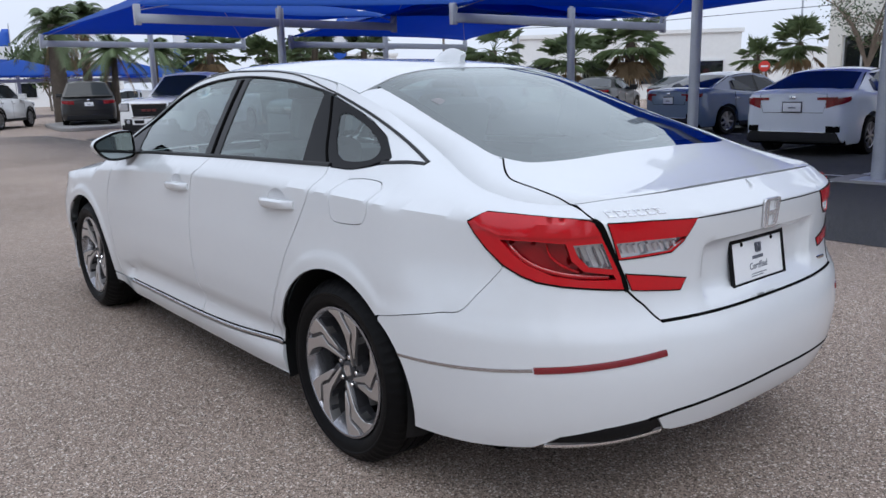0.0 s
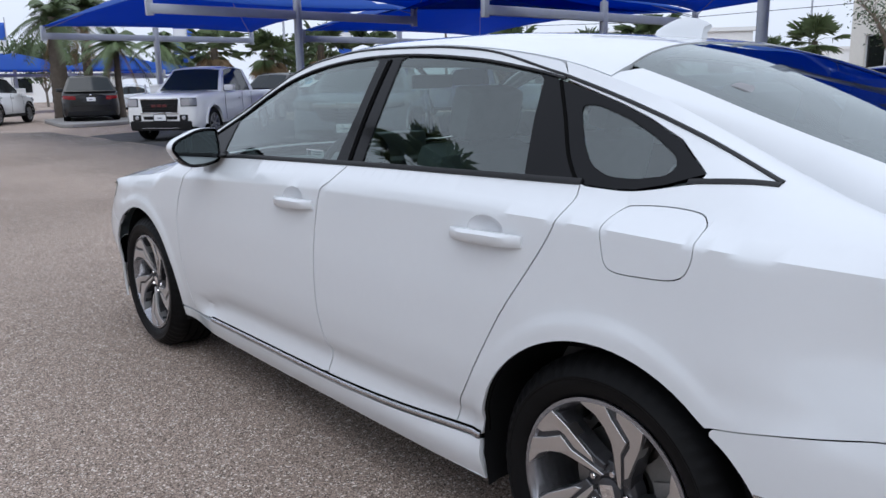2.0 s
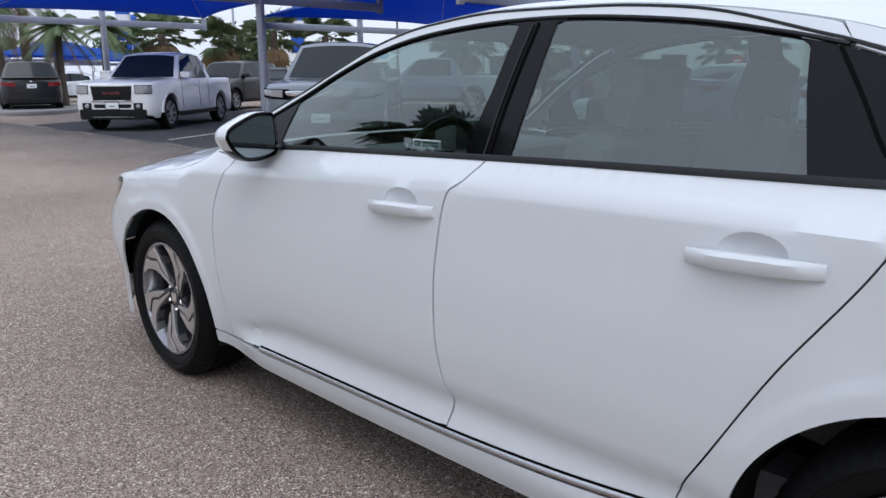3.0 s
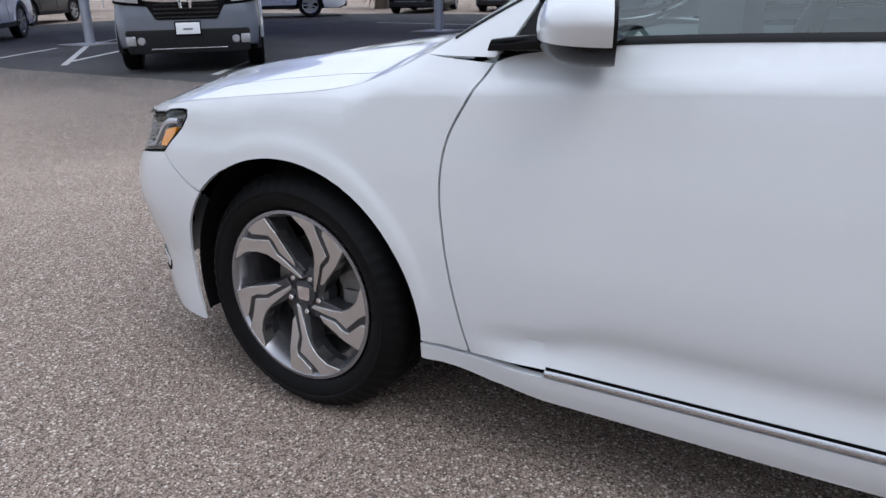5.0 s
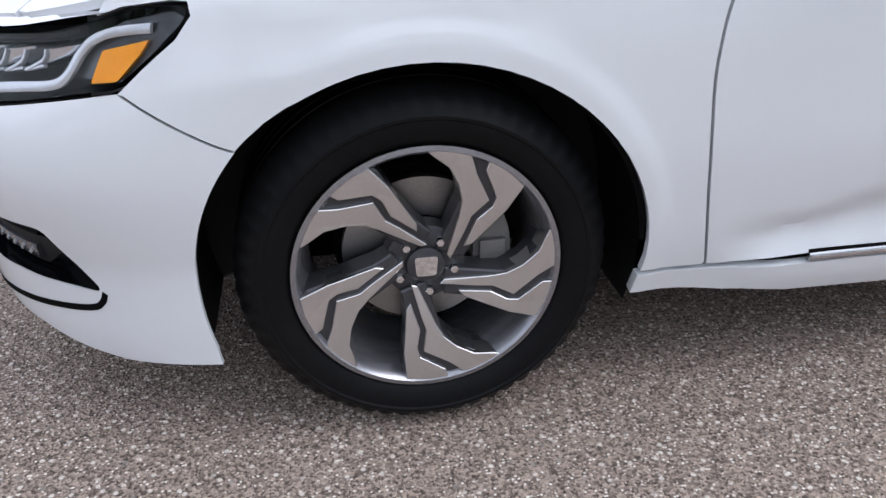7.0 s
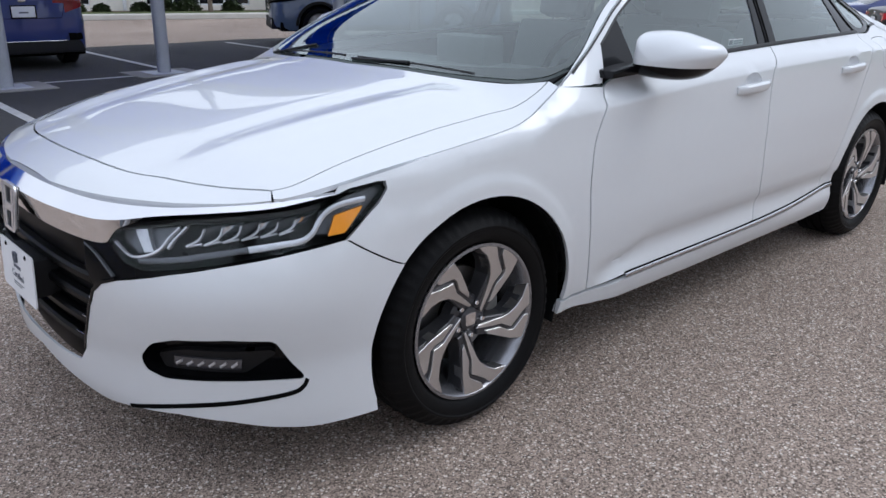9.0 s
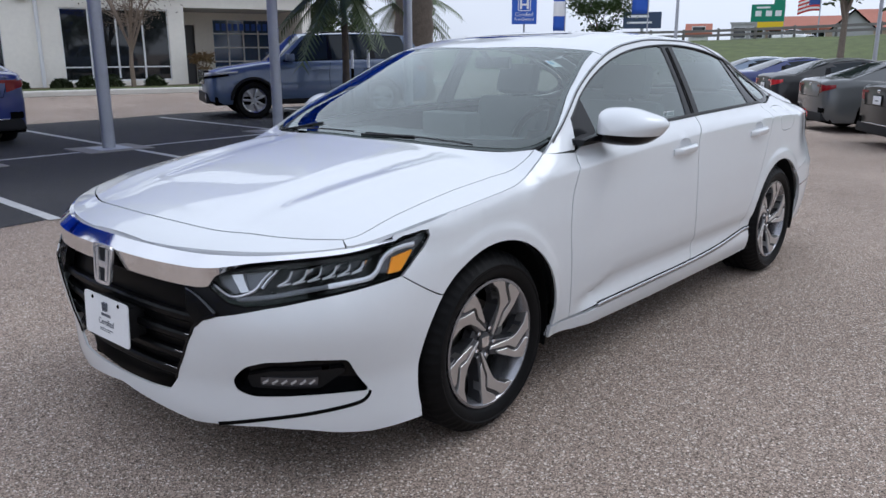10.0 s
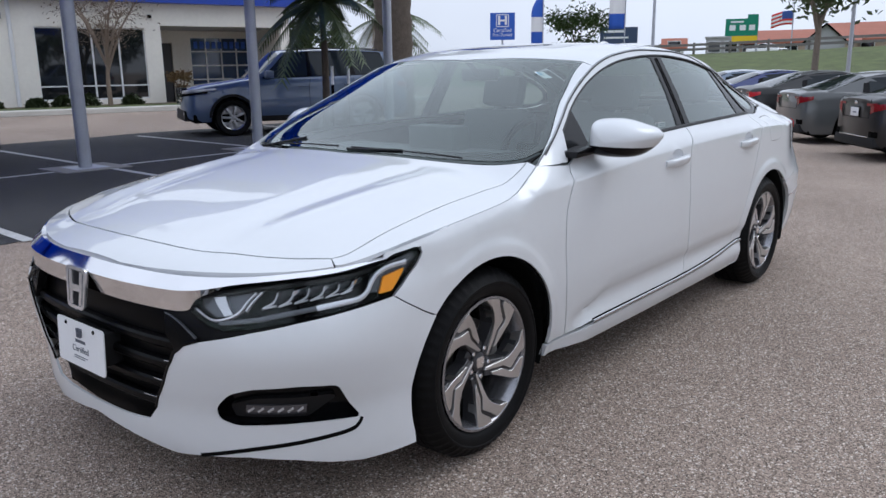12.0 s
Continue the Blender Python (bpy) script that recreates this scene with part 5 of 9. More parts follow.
lid_back = one("boot_lid_face", [lid_face, lens_in_up, mir(lens_in_up), lens_in_low, mir(lens_in_low)], tail_plate, WHITE_PAINT, 0.016, 0.016, 0.0008)
for fn, sg in ((body, 1), (both(body), -1)):
    bm = bmesh.new()
    skin(bm, [lens_out, recess, clear_out], fn, 0.024, 0.02, 0.003, (), 0.0008)
    tl = part("tail_lamp", bm, RED_LENS, sedan, "red wrap-around tail lamp")
    bm = bmesh.new()
    skin(bm, [lamp_up + [(-2.551, 0.912), (-2.425, 0.904), (-2.320, 0.905), (-2.165, 0.906), (-2.092, 0.924)]], fn, 0.024, 0.010, 0.008, (), 0.004)
    part("upper_band", bm, RED_LENS, tl, "bright red upper lamp band")
    bm = bmesh.new()
    pocket(bm, recess, fn, 0.022)
    part("lamp_depth", bm, RED_MID, tl, "darker red lamp recess")
    bm = bmesh.new()
    strip_on(bm, curve([(-2.215, 0.880), (-2.262, 0.850), (-2.325, 0.826), (-2.41, 0.809), (-2.50, 0.800), (-2.60, 0.796)], 4), sunk(fn, 0.012), 0.010, 0.006, 0.02)
    part("light_guide", bm, RED_GUIDE, tl)
    bm = bmesh.new()
    strip_on(bm, curve([(-2.355, 0.890), (-2.375, 0.858), (-2.425, 0.830), (-2.490, 0.812)], 4), sunk(fn, 0.014), 0.007, 0.006, 0.02)
    part("light_guide", bm, RED_GUIDE, tl)
    bm = bmesh.new()
    pocket(bm, clear_out, fn, 0.020)
    rl = part("reverse_lens", bm, LAMP_BOWL, tl, "clear silver reversing lens")
    for k in range(4):
        bm = bmesh.new()
        a = 2.478 + 0.027 * k
        strip_on(bm, [(-a, 0.880), (-a - 0.036, 0.829)], sunk(fn, 0.016), 0.008, 0.008, 0.02)
        part("reflector_rib", bm, SILVER_REFLECTOR if k % 2 else BARREL, rl)
    bm = bmesh.new()
    strip_on(bm, lens_out + lens_out[:1], fn, 0.006, 0.0035, 0.02)
    part("lamp_edge", bm, GAP_BLACK, tl)
    for loop in (lens_in_up, lens_in_low):
        up = loop is lens_in_up
        bm = bmesh.new()
        skin(bm, [loop, clear_in] if up else [loop], fn, 0.02, 0.015, 0.003, (), 0.0008)
        ob = part("lid_lamp", bm, RED_LENS, lid_back, "red tail lamp on the boot lid")
        if up:
            bm = bmesh.new()
            pocket(bm, clear_in, fn, 0.014)
            part("reverse_lens", bm, LAMP_BOWL, ob, "clear silver reversing lens")
            bm = bmesh.new()
            for k in range(9):
                a = -2.63 - 0.024 * k
                strip_on(bm, [(a, 0.883), (a - 0.012, 0.862)], sunk(fn, 0.010), 0.009, 0.006, 0.02)
            part("reflector_rib", bm, SILVER_REFLECTOR, ob)
        bm = bmesh.new()
        strip_on(bm, loop + loop[:1], fn, 0.005, 0.003, 0.02)
        part("lamp_edge", bm, GAP_BLACK, ob)
    bm = bmesh.new()
    strip_on(bm, seam_lid[:4], fn, 0.006, 0.0015, 0.01)
    strip_on(bm, seam_lid[3:8], fn, 0.016, 0.002, 0.01)
    strip_on(bm, seam_lid[7:], fn, 0.006, 0.0015, 0.01)
    part("lid_seam", bm, GAP_BLACK, sedan)
    bm = bmesh.new()
    strip_on(bm, [(x, y) for x, y in lid_side], top if sg > 0 else both(top), 0.006, 0.0012, 0.015)
    part("lid_seam", bm, GAP_BLACK, sedan)
    # dark line painted for the shade of the step from lamps to badge
    bm = bmesh.new()
    strip_on(bm, [(-2.903, 0.938), (-2.98, 0.938), (TURN_R - 0.001, 0.938)], fn, 0.004, 0.0008, 0.02)
    part("lid_step_shade", bm, TRIM_BLACK, lid_back)

# rear bumper
ledge = tail([(0.40, 0.661), (0.25, 0.659), (0.0, 0.658)])
lamp_under = [(a, z - 0.002) for a, z in lamp_lo[5::-1]] + [(-2.680, 0.753), (-2.737, 0.708), (-2.771, 0.662)]
arch_r = [p for p in arc(-WHEEL_X, ARCH, 136, 196) if p[1] > 0.262]
low_r = [(-1.80, 0.262), (-2.05, 0.275), (-2.307, 0.298), (-2.398, 0.343), (-2.55, 0.370), (-2.717, 0.389), (-2.793, 0.401), (-2.95, 0.410), (TURN_R, 0.414)]
half = [(-1.695, 0.603)] + seam_bumper_r[1:-1] + lamp_under + ledge
bottom_half = arch_r[::1] + low_r
rear_bumper = half + [(2 * TURN_R - a, z) for a, z in half[::-1][1:]] + [(2 * TURN_R - a, z) for a, z in bottom_half] + bottom_half[::-1][1:]
one("rear_bumper", [rear_bumper], body, WHITE_PAINT, 0.028, 0.02, 0.0015)
v_half = [(-2.735, 0.383), (-2.793, 0.396), (-2.95, 0.405), (TURN_R, 0.409)]
v_low = [(TURN_R, 0.318), (-2.95, 0.322), (-2.80, 0.330), (-2.765, 0.342)]
valance = v_half + [(2 * TURN_R - a, z) for a, z in v_half[::-1][1:]] + [(2 * TURN_R - a, z) for a, z in v_low[::-1][:-1]] + v_low
one("rear_valance", [valance], body, WHITE_PAINT, 0.03, 0.03, 0.001)
for sg in (1, -1):
    f2 = body if sg > 0 else both(body)
    bm = bmesh.new()
    skin(bm, [[(-2.30, 0.300), (-2.398, 0.344), (-2.55, 0.371), (-2.74, 0.388), (-2.78, 0.345), (-2.77, 0.330), (-2.55, 0.312), (-2.36, 0.305)]], sunk(f2, 0.02), 0.025, 0.02, 0)
    part("diffuser", bm, PLASTIC_BLACK, sedan)
    bm = bmesh.new()
    strip_on(bm, curve([(-2.345, 0.313), (-2.45, 0.315), (-2.60, 0.323), (-2.755, 0.341)], 4), f2, 0.011, 0.006, 0.02)
    part("exhaust_trim", bm, CHROME, sedan, "thin chrome exhaust trim")
    bm = bmesh.new()
    strip_on(bm, curve([(-1.765, 0.504), (-1.85, 0.511), (-2.03, 0.526), (-2.295, 0.548)], 5), f2, 0.010, 0.0015, 0.02)
    part("bumper_strip", bm, SATIN_METAL, sedan, "bright metal strip on the bumper")
    bm = bmesh.new()
    strip_on(bm, curve([(-2.30, 0.5485), (-2.45, 0.558), (-2.60, 0.569), (-2.75, 0.582)], 5), f2, 0.019, 0.004, 0.02)
    part("rear_reflector", bm, RED_DARK, sedan, "dark red reflector strip")
bm = bmesh.new()
v_seam = [(-2.70, 0.386), (-2.793, 0.398), (-2.95, 0.4075), (TURN_R, 0.4115)]
strip_on(bm, v_seam + [(2 * TURN_R - a, z) for a, z in v_seam[::-1][1:]], body, 0.010, 0.001)
part("valance_seam", bm, GAP_BLACK, sedan)
badge(lid_back, Matrix.Translation((tail_plate(TURN_R, 0.912)[0] - 0.003, 0, 0.912)) @ REAR_FACE @ pose(0, 0, 0, 4), 0.098, 0.092, BADGE_CHROME, WHITE_PAINT)
plate("rear_number_plate", Matrix.Translation((-2.452, 0, 0.757)) @ REAR_FACE @ pose(0, 0, 0, -9), 0.305, 0.152, "white paper dealer plate in a black frame on the sedan's boot", True)
bm = bmesh.new()
strip_on(bm, tail([(0.505, 0.6655), (0.40, 0.6635), (0.25, 0.6615), (0.0, 0.6605), (-0.25, 0.6615), (-0.40, 0.6635), (-0.505, 0.6655)]), body, 0.006, 0.0035, 0.015)
part("lid_gap", bm, GAP_BLACK, sedan)
# model lettering as plain raised bars
bm = bmesh.new()
for k in range(6):
    a = -2.592 - 0.0375 * k
    for da, z in ((0.0, 0.972), (0.0, 0.961)):
        strip_on(bm, [(a, z), (a - 0.026, z)], body, 0.0035, 0.004, 0.01)
    strip_on(bm, [(a - 0.002 - 0.004 * (k % 3), 0.961), (a - 0.004 - 0.002 * (k % 2), 0.972)], body, 0.004, 0.004, 0.01)
part("name_bar", bm, BADGE_CHROME, lid_back, "raised chrome lettering bars")
bm = bmesh.new()
p = Vector(body(tail_a(-0.42, 0.70), 0.70))
box(bm, -0.004, -0.03, -0.006, 0.004, 0.03, 0.006, 0.002, Matrix.Translation(p))
part("name_bar", bm, CHROME, lid_back)

# ---- handles, mirrors ----
for sg in (1, -1):
    for x0, z0, par in ((-0.075, 0.893, fronts), (-1.035, 0.905, rears)):
        door = par[0 if sg > 0 else 1]
        hx = 0.13
        bm = bmesh.new()
        rows = []
        for t in np.linspace(0, 1, 15):
            x = x0 + hx - 2 * hx * t
            z = z0 - 0.008 * (1 - t) + 0.010 * (1 - t) * 0
            out = 0.036 * min(1, 1.25 * math.sin(math.pi * (0.08 + 0.84 * t))) 
            hh = 0.011 + 0.007 * math.sin(math.pi * (0.15 + 0.7 * t))
            y = side_y(x, z) - 0.004
            rows.append([bm.verts.new((x, sg * (y + out * oy), z + hh * oz)) for oy, oz in ((0.35, 1.0), (0.75, 1.0), (1.0, 0.55), (1.0, -0.4), (0.8, -0.95), (0.4, -1.0), (0.25, 0.0))])
        for a, b in zip(rows, rows[1:]):
            for i in range(7):
                bm.faces.new((a[i], a[(i + 1) % 7], b[(i + 1) % 7], b[i]))
        bm.faces.new(rows[0])
        bm.faces.new(rows[-1][::-1])
        bmesh.ops.recalc_face_normals(bm, faces=bm.faces)
        h = part("door_handle", bm, WHITE_PAINT, door)
        bm = bmesh.new()
        f2 = body if sg > 0 else both(body)
        cup = [(u + (u - x0 - 0.002) * 0.08, v + (v - z0 - 0.014) * 0.14) for u, v in cup_hole(x0, z0)]

        def dish(u, v, f2=f2, x0=x0, z0=z0):
            x, y, z = f2(u, v)
            r = math.hypot((u - x0 - 0.002) / 0.066, (v - z0 - 0.014) / 0.038)
            return (x, y - math.copysign(0.017 * max(0, 1 - r ** 3) + 0.001, y), z)

        skin(bm, [cup], dish, 0.012, 0, 0)
        bmesh.ops.recalc_face_normals(bm, faces=bm.faces)
        part("handle_cup", bm, mat("cup_paint", (0.74, 0.75, 0.77), 0.35, coat=0.8), door)
    # door mirror: shell, glass, foot
    mg = curve([(0.862, 0.992), (0.90, 0.977), (0.9625, 0.9715), (1.018, 0.9776), (1.061, 1.006), (1.087, 1.037), (1.094, 1.058), (1.075, 1.083), (1.018, 1.105), (0.961, 1.121), (0.91, 1.123), (0.869, 1.115), (0.860, 1.080), (0.857, 1.04)], 4, True)
    back_x = lambda y: 0.600 - 0.40 * (y - 0.85)
    bm = bmesh.new()
    rows = []
    for f, k in ((-0.05, 0.985), (0.0, 1.0), (0.15, 1.012), (0.32, 1.0), (0.5, 0.95), (0.66, 0.865), (0.80, 0.73), (0.90, 0.56), (0.97, 0.33), (1.0, 0.04)):
        ring = []
        for y, z in mg:
            yy, zz = 0.945 + (y - 0.945) * k, 1.04 + (z - 1.04) * k
            ring.append(bm.verts.new((back_x(yy) + 0.145 * f, sg * yy, zz - 0.008 * f * f)))
        rows.append(ring)
    m = len(mg)
    for a, b in zip(rows, rows[1:]):
        for j in range(m):
            bm.faces.new((a[j], a[(j + 1) % m], b[(j + 1) % m], b[j]))
    bm.faces.new(rows[-1])
    bmesh.ops.bisect_plane(bm, geom=bm.verts[:] + bm.edges[:] + bm.faces[:], plane_co=(0.6, sg * 0.95, 1.019), plane_no=(0.0, sg * 0.06, 1.0))
    for f in bm.faces:
        c = f.calc_center_median()
        f.material_index = 1 if c.z + 0.06 * (sg * c.y - 0.95) < 1.019 or c.x < back_x(abs(c.y)) + 0.002 else 0
    bmesh.ops.recalc_face_normals(bm, faces=bm.faces)
    mirror = part("door_mirror", bm, [WHITE_PAINT, GLOSS_BLACK], sedan, "white door mirror with a black underside")
    for nm, d, q, mt in (("mirror_rim", 0.004, mg, GLOSS_BLACK), ("mirror_pane", -0.003, list(shrunk(mg, 0.013)), MIRROR_GLASS)):
        bm = bmesh.new()
        lo = [bm.verts.new((back_x(y) + d, sg * y, z)) for y, z in q]
        hi = [bm.verts.new((back_x(y) + d + 0.006, sg * y, z)) for y, z in q]
        bm.faces.new(lo)
        bm.faces.new(hi[::-1])
        for j in range(len(q)):
            bm.faces.new((lo[j], lo[(j + 1) % len(q)], hi[(j + 1) % len(q)], hi[j]))
        bmesh.ops.recalc_face_normals(bm, faces=bm.faces)
        part(nm, bm, mt, mirror, "", False)
    bm = bmesh.new()
    foot = [(0.84, 0.983), (0.83, 1.008), (0.74, 1.018), (0.60, 1.022), (0.565, 1.010), (0.60, 0.997), (0.72, 0.988)]
    for (d0, d1) in ((0.815, 0.90),):
        prism(bm, foot, sg * d0, sg * d1, "y", 0.006)
    part("mirror_foot", bm, GLOSS_BLACK, mirror)


# ---- wheels ----
def wheel_parts(ob, rim_r=0.2325, tyre_r=0.333, face=0.0, fancy=True, alloy=ALLOY, dark=ALLOY_DARK):
    """A road wheel about the y axis, its outer face towards +y at about y = 0."""
    bm = bmesh.new()
    prof = [(rim_r - 0.004, -0.015), (rim_r + 0.006, 0.002), (rim_r + 0.014, 0.010), (rim_r + 0.034, 0.021), (rim_r + 0.050, 0.021), (rim_r + 0.053, 0.0235), (rim_r + 0.058, 0.0235), (rim_r + 0.061, 0.020), (tyre_r - 0.024, 0.010), (tyre_r - 0.010, -0.006), (tyre_r - 0.002, -0.022)]
    tread = []
    y = -0.022
    for k in range(4):
        tread += [(tyre_r, y - 0.004), (tyre_r + 0.001, y - 0.033), (tyre_r - 0.007, y - 0.035), (tyre_r - 0.007, y - 0.042), (tyre_r, y - 0.044)]
        y -= 0.044
    prof += tread + [(tyre_r - 0.010, -0.206), (tyre_r - 0.05, -0.228), (rim_r + 0.01, -0.215), (rim_r - 0.004, -0.19)]
    lathe(bm, prof, 168)
    # grooves cut across the shoulder
    for v in bm.verts:
        r = math.hypot(v.co.x, v.co.z)
        k = round(math.atan2(v.co.z, v.co.x) / (2 * math.pi) * 168)
        if k % 3 == 0 and r > tyre_r - 0.026 and v.co.y > -0.05:
            d = 0.0035 / r
            v.co.x, v.co.z = v.co.x * (1 - d), v.co.z * (1 - d)
            v.co.y -= 0.004 if v.co.y > -0.01 else 0.0
    bmesh.ops.recalc_face_normals(bm, faces=bm.faces)
    part("tyre", bm, RUBBER, ob)
    bm = bmesh.new()
    lathe(bm, [(rim_r + 0.004, 0.004), (rim_r + 0.005, 0.010), (rim_r - 0.004, 0.0115), (rim_r - 0.010, 0.004), (rim_r - 0.020, -0.03), (rim_r - 0.030, -0.09), (rim_r - 0.026, -0.18), (rim_r, -0.20)], 72)
    rim = part("rim", bm, BARREL, ob, "two-tone alloy rim")
    # five twin-blade spokes
    blade_a = [(0.00, 0.985), (0.17, 0.972), (0.325, 0.93), (0.365, 0.78), (0.462, 0.555), (0.335, 0.425), (0.295, 0.31), (0.185, 0.05), (0.158, 0.09), (0.248, 0.45), (0.262, 0.56), (0.235, 0.70), (0.165, 0.84), (0.05, 0.935)]
    blade_b = [(0.455, 0.878), (0.58, 0.80), (0.715, 0.66), (0.60, 0.475), (0.52, 0.385), (0.345, 0.185), (0.285, 0.165), (0.372, 0.395), (0.485, 0.50), (0.515, 0.575), (0.430, 0.80)]
    dark_a = [(0.04, 0.97), (0.34, 0.92), (0.72, 0.67), (0.70, 0.59), (0.53, 0.40), (0.35, 0.17), (0.29, 0.05), (0.08, 0.12), (0.165, 0.32), (0.258, 0.545), (0.235, 0.71), (0.15, 0.85)]
    for k in range(5):
        rot = Matrix.Rotation(-k * 2 * math.pi / 5, 4, "Y")

        def dished(poly, lift, low, bev):
            bm = bmesh.new()
            q = [(-u * rim_r, v * rim_r) for u, v in poly]
            rr = [math.hypot(u, v) / rim_r for u, v in q]
            A = [bm.verts.new((u, lift + 0.010 - 0.034 * (1 - r) ** 1.3, v)) for (u, v), r in zip(q, rr)]
            B = [bm.verts.new((u * 0.985, low - 0.02 * (1 - r), v * 0.985)) for (u, v), r in zip(q, rr)]
            n = len(q)
            f = bm.faces.new(A)
            for i in range(n):
                bm.faces.new((A[i], A[(i + 1) % n], B[(i + 1) % n], B[i]))
            bmesh.ops.recalc_face_normals(bm, faces=bm.faces)
            if bev:
                bmesh.ops.bevel(bm, geom=list(f.edges), offset=bev, segments=1, affect="EDGES", profile=0.5)
            bmesh.ops.transform(bm, matrix=rot, verts=bm.verts)
            bmesh.ops.recalc_face_normals(bm, faces=bm.faces)
            return bm

        part("spoke", dished(dark_a, -0.008, -0.055, 0.003), dark, rim, "", False)
        part("spoke_face", dished(blade_a, 0.0, -0.03, 0.0012), alloy, rim, "machined bright spoke face", False)
        part("spoke_face", dished(blade_b, 0.0, -0.03, 0.0012), alloy, rim, "machined bright spoke face", False)
    bm = bmesh.new()
    lathe(bm, [(0.0, -0.020), (0.028, -0.021), (0.034, -0.024), (0.036, -0.032), (0.060, -0.030), (0.072, -0.036), (0.074, -0.07)], 40)
    part("hub", bm, dark, rim)
    bm = bmesh.new()
    cap = rounded([(-0.021, 0.019), (0.021, 0.019), (0.018, -0.019), (-0.018, -0.019)], 0.006)
    prism(bm, cap, -0.022, -0.017, "y")
    part("hub_badge", bm, CHROME, rim, "", False)
    for k in range(5):
        bm = bmesh.new()
        a = radians(90 + 72 * k + 30)
        lathe(bm, [(0.0, -0.016), (0.007, -0.0165), (0.0095, -0.020), (0.010, -0.034)], 6, pose(0.052 * math.cos(a), 0, 0.052 * math.sin(a)))
        part("wheel_nut", bm, CHROME, rim)
    bm = bmesh.new()
    lathe(bm, [(0.07, -0.085), (0.145, -0.085), (0.145, -0.105), (0.07, -0.105)], 48)
    part("brake_disc", bm, BRAKE, ob)
    bm = bmesh.new()
    lathe(bm, [(0.095, -0.07), (0.165, -0.07), (0.168, -0.12), (0.095, -0.12), (0.095, -0.07)], 10, None, (radians(150), radians(215)))
    box(bm, -0.155, -0.068, -0.02, -0.105, -0.058, 0.02, 0.004)
    part("brake_caliper", bm, CALIPER, ob)
    bm = bmesh.new()
    lathe(bm, [(0.0, -0.125), (0.158, -0.125), (0.158, -0.16)], 36)
    part("brake_shield", bm, GAP_BLACK, ob)


TWIST = {(1, 1): 0.0, (-1, 1): 18.0, (1, -1): 40.0, (-1, -1): 10.0}
for sx in (1, -1):
    for sy in (1, -1):
        w = new("wheel")
        w.parent = sedan
        w["label"] = "black tyre on a two-tone five-spoke alloy wheel"
        w.matrix_basis = pose(sx * WHEEL_X, sy * 0.893, 0.332, 0, 0, 0 if sy > 0 else 180) @ pose(0, 0, 0, 0, TWIST[sx, sy], 0)
        wheel_parts(w)

# ---- cabin ----
bm = bmesh.new()
prism(bm, [(-1.85, 0.30), (0.95, 0.30), (1.05, 0.80), (0.80, 0.86), (0.55, 0.90), (0.45, 0.70), (0.40, 0.42), (-1.25, 0.42), (-1.45, 0.85), (-1.95, 0.98), (-2.02, 0.90)], -0.74, 0.74, "y")
part("cabin_tub", bm, CABIN, sedan)
bm = bmesh.new()
box(bm, 0.42, -0.72, 0.72, 0.98, 0.72, 0.95, 0.05)
box(bm, 0.50, -0.16, 0.93, 0.62, 0.12, 1.06, 0.012)
part("dashboard", bm, CABIN, sedan)
bm = bmesh.new()
lathe(bm, [(0.165 + 0.016 * math.cos(t), 0.016 * math.sin(t)) for t in np.linspace(0, 2 * math.pi, 9)], 32, pose(0.34, 0.37, 0.93, 0, 0, 90) @ pose(0, 0, 0, -22))
box(bm, 0.32, 0.30, 0.87, 0.38, 0.44, 0.98, 0.02)
part("steering_wheel", bm, TRIM_BLACK, sedan)
for sy in (0.37, -0.37):
    for x, rear in ((-0.28, False), (-1.25, True)):
        bm = bmesh.new()
        box(bm, x - 0.02, sy - 0.25, 0.42, x + 0.50, sy + 0.25, 0.60, 0.05)
        box(bm, -0.07, -0.235, 0.0, 0.07, 0.235, 0.60, 0.05, pose(x, sy, 0.50, 0, -16))
        ob = part("rear_seat" if rear else "front_seat", bm, SEAT_CLOTH, sedan)
        bm = bmesh.new()
        box(bm, -0.05, -0.13, 0.62, 0.05, 0.13, 0.80, 0.035, pose(x, sy, 0.50, 0, -16))
        for d in (-0.05, 0.05):
            tube(bm, [(x - 0.16, sy + d, 1.05), (x - 0.185, sy + d, 1.16)], 0.006, 6)
        part("headrest", bm, SEAT_CLOTH, ob)
one("headliner", [[(0.30, -0.55), (0.30, 0.55), (-1.15, 0.52), (-1.15, -0.52)]], lambda x, y: (x, y, top(x, y)[2] - 0.03), HEADLINER, 0.1, 0, 0)
bm = bmesh.new()
box(bm, 0.24, -0.11, 1.26, 0.27, 0.11, 1.32, 0.012)
tube(bm, [(0.27, 0, 1.29), (0.36, 0, 1.36)], 0.012, 8)
part("inside_mirror", bm, TRIM_BLACK, sedan)
# papers on the glass
sp = Vector(top(0.47, 0.50)) - Vector((0.012, 0, 0.012))
bm = bmesh.new()
prism(bm, [(-0.03, -0.035), (0.03, -0.035), (0.03, 0.035), (-0.03, 0.035)], 0, 0.001, "z")
ob = part("inspection_sticker", bm, STICKER, None, "", False)
ob.matrix_basis = Matrix.Translation(sp) @ pose(0, 0, 0, 0, 27, 90)
tagged(ob, "small white and blue paper sticker inside the windscreen", "sticker")
bm = bmesh.new()
prism(bm, [(-0.024, -0.030), (0.006, -0.030), (0.006, 0.004), (-0.024, 0.004)], 0.001, 0.0016, "z")
part("printed_bar", bm, STICKER_BLUE, ob, "", False)
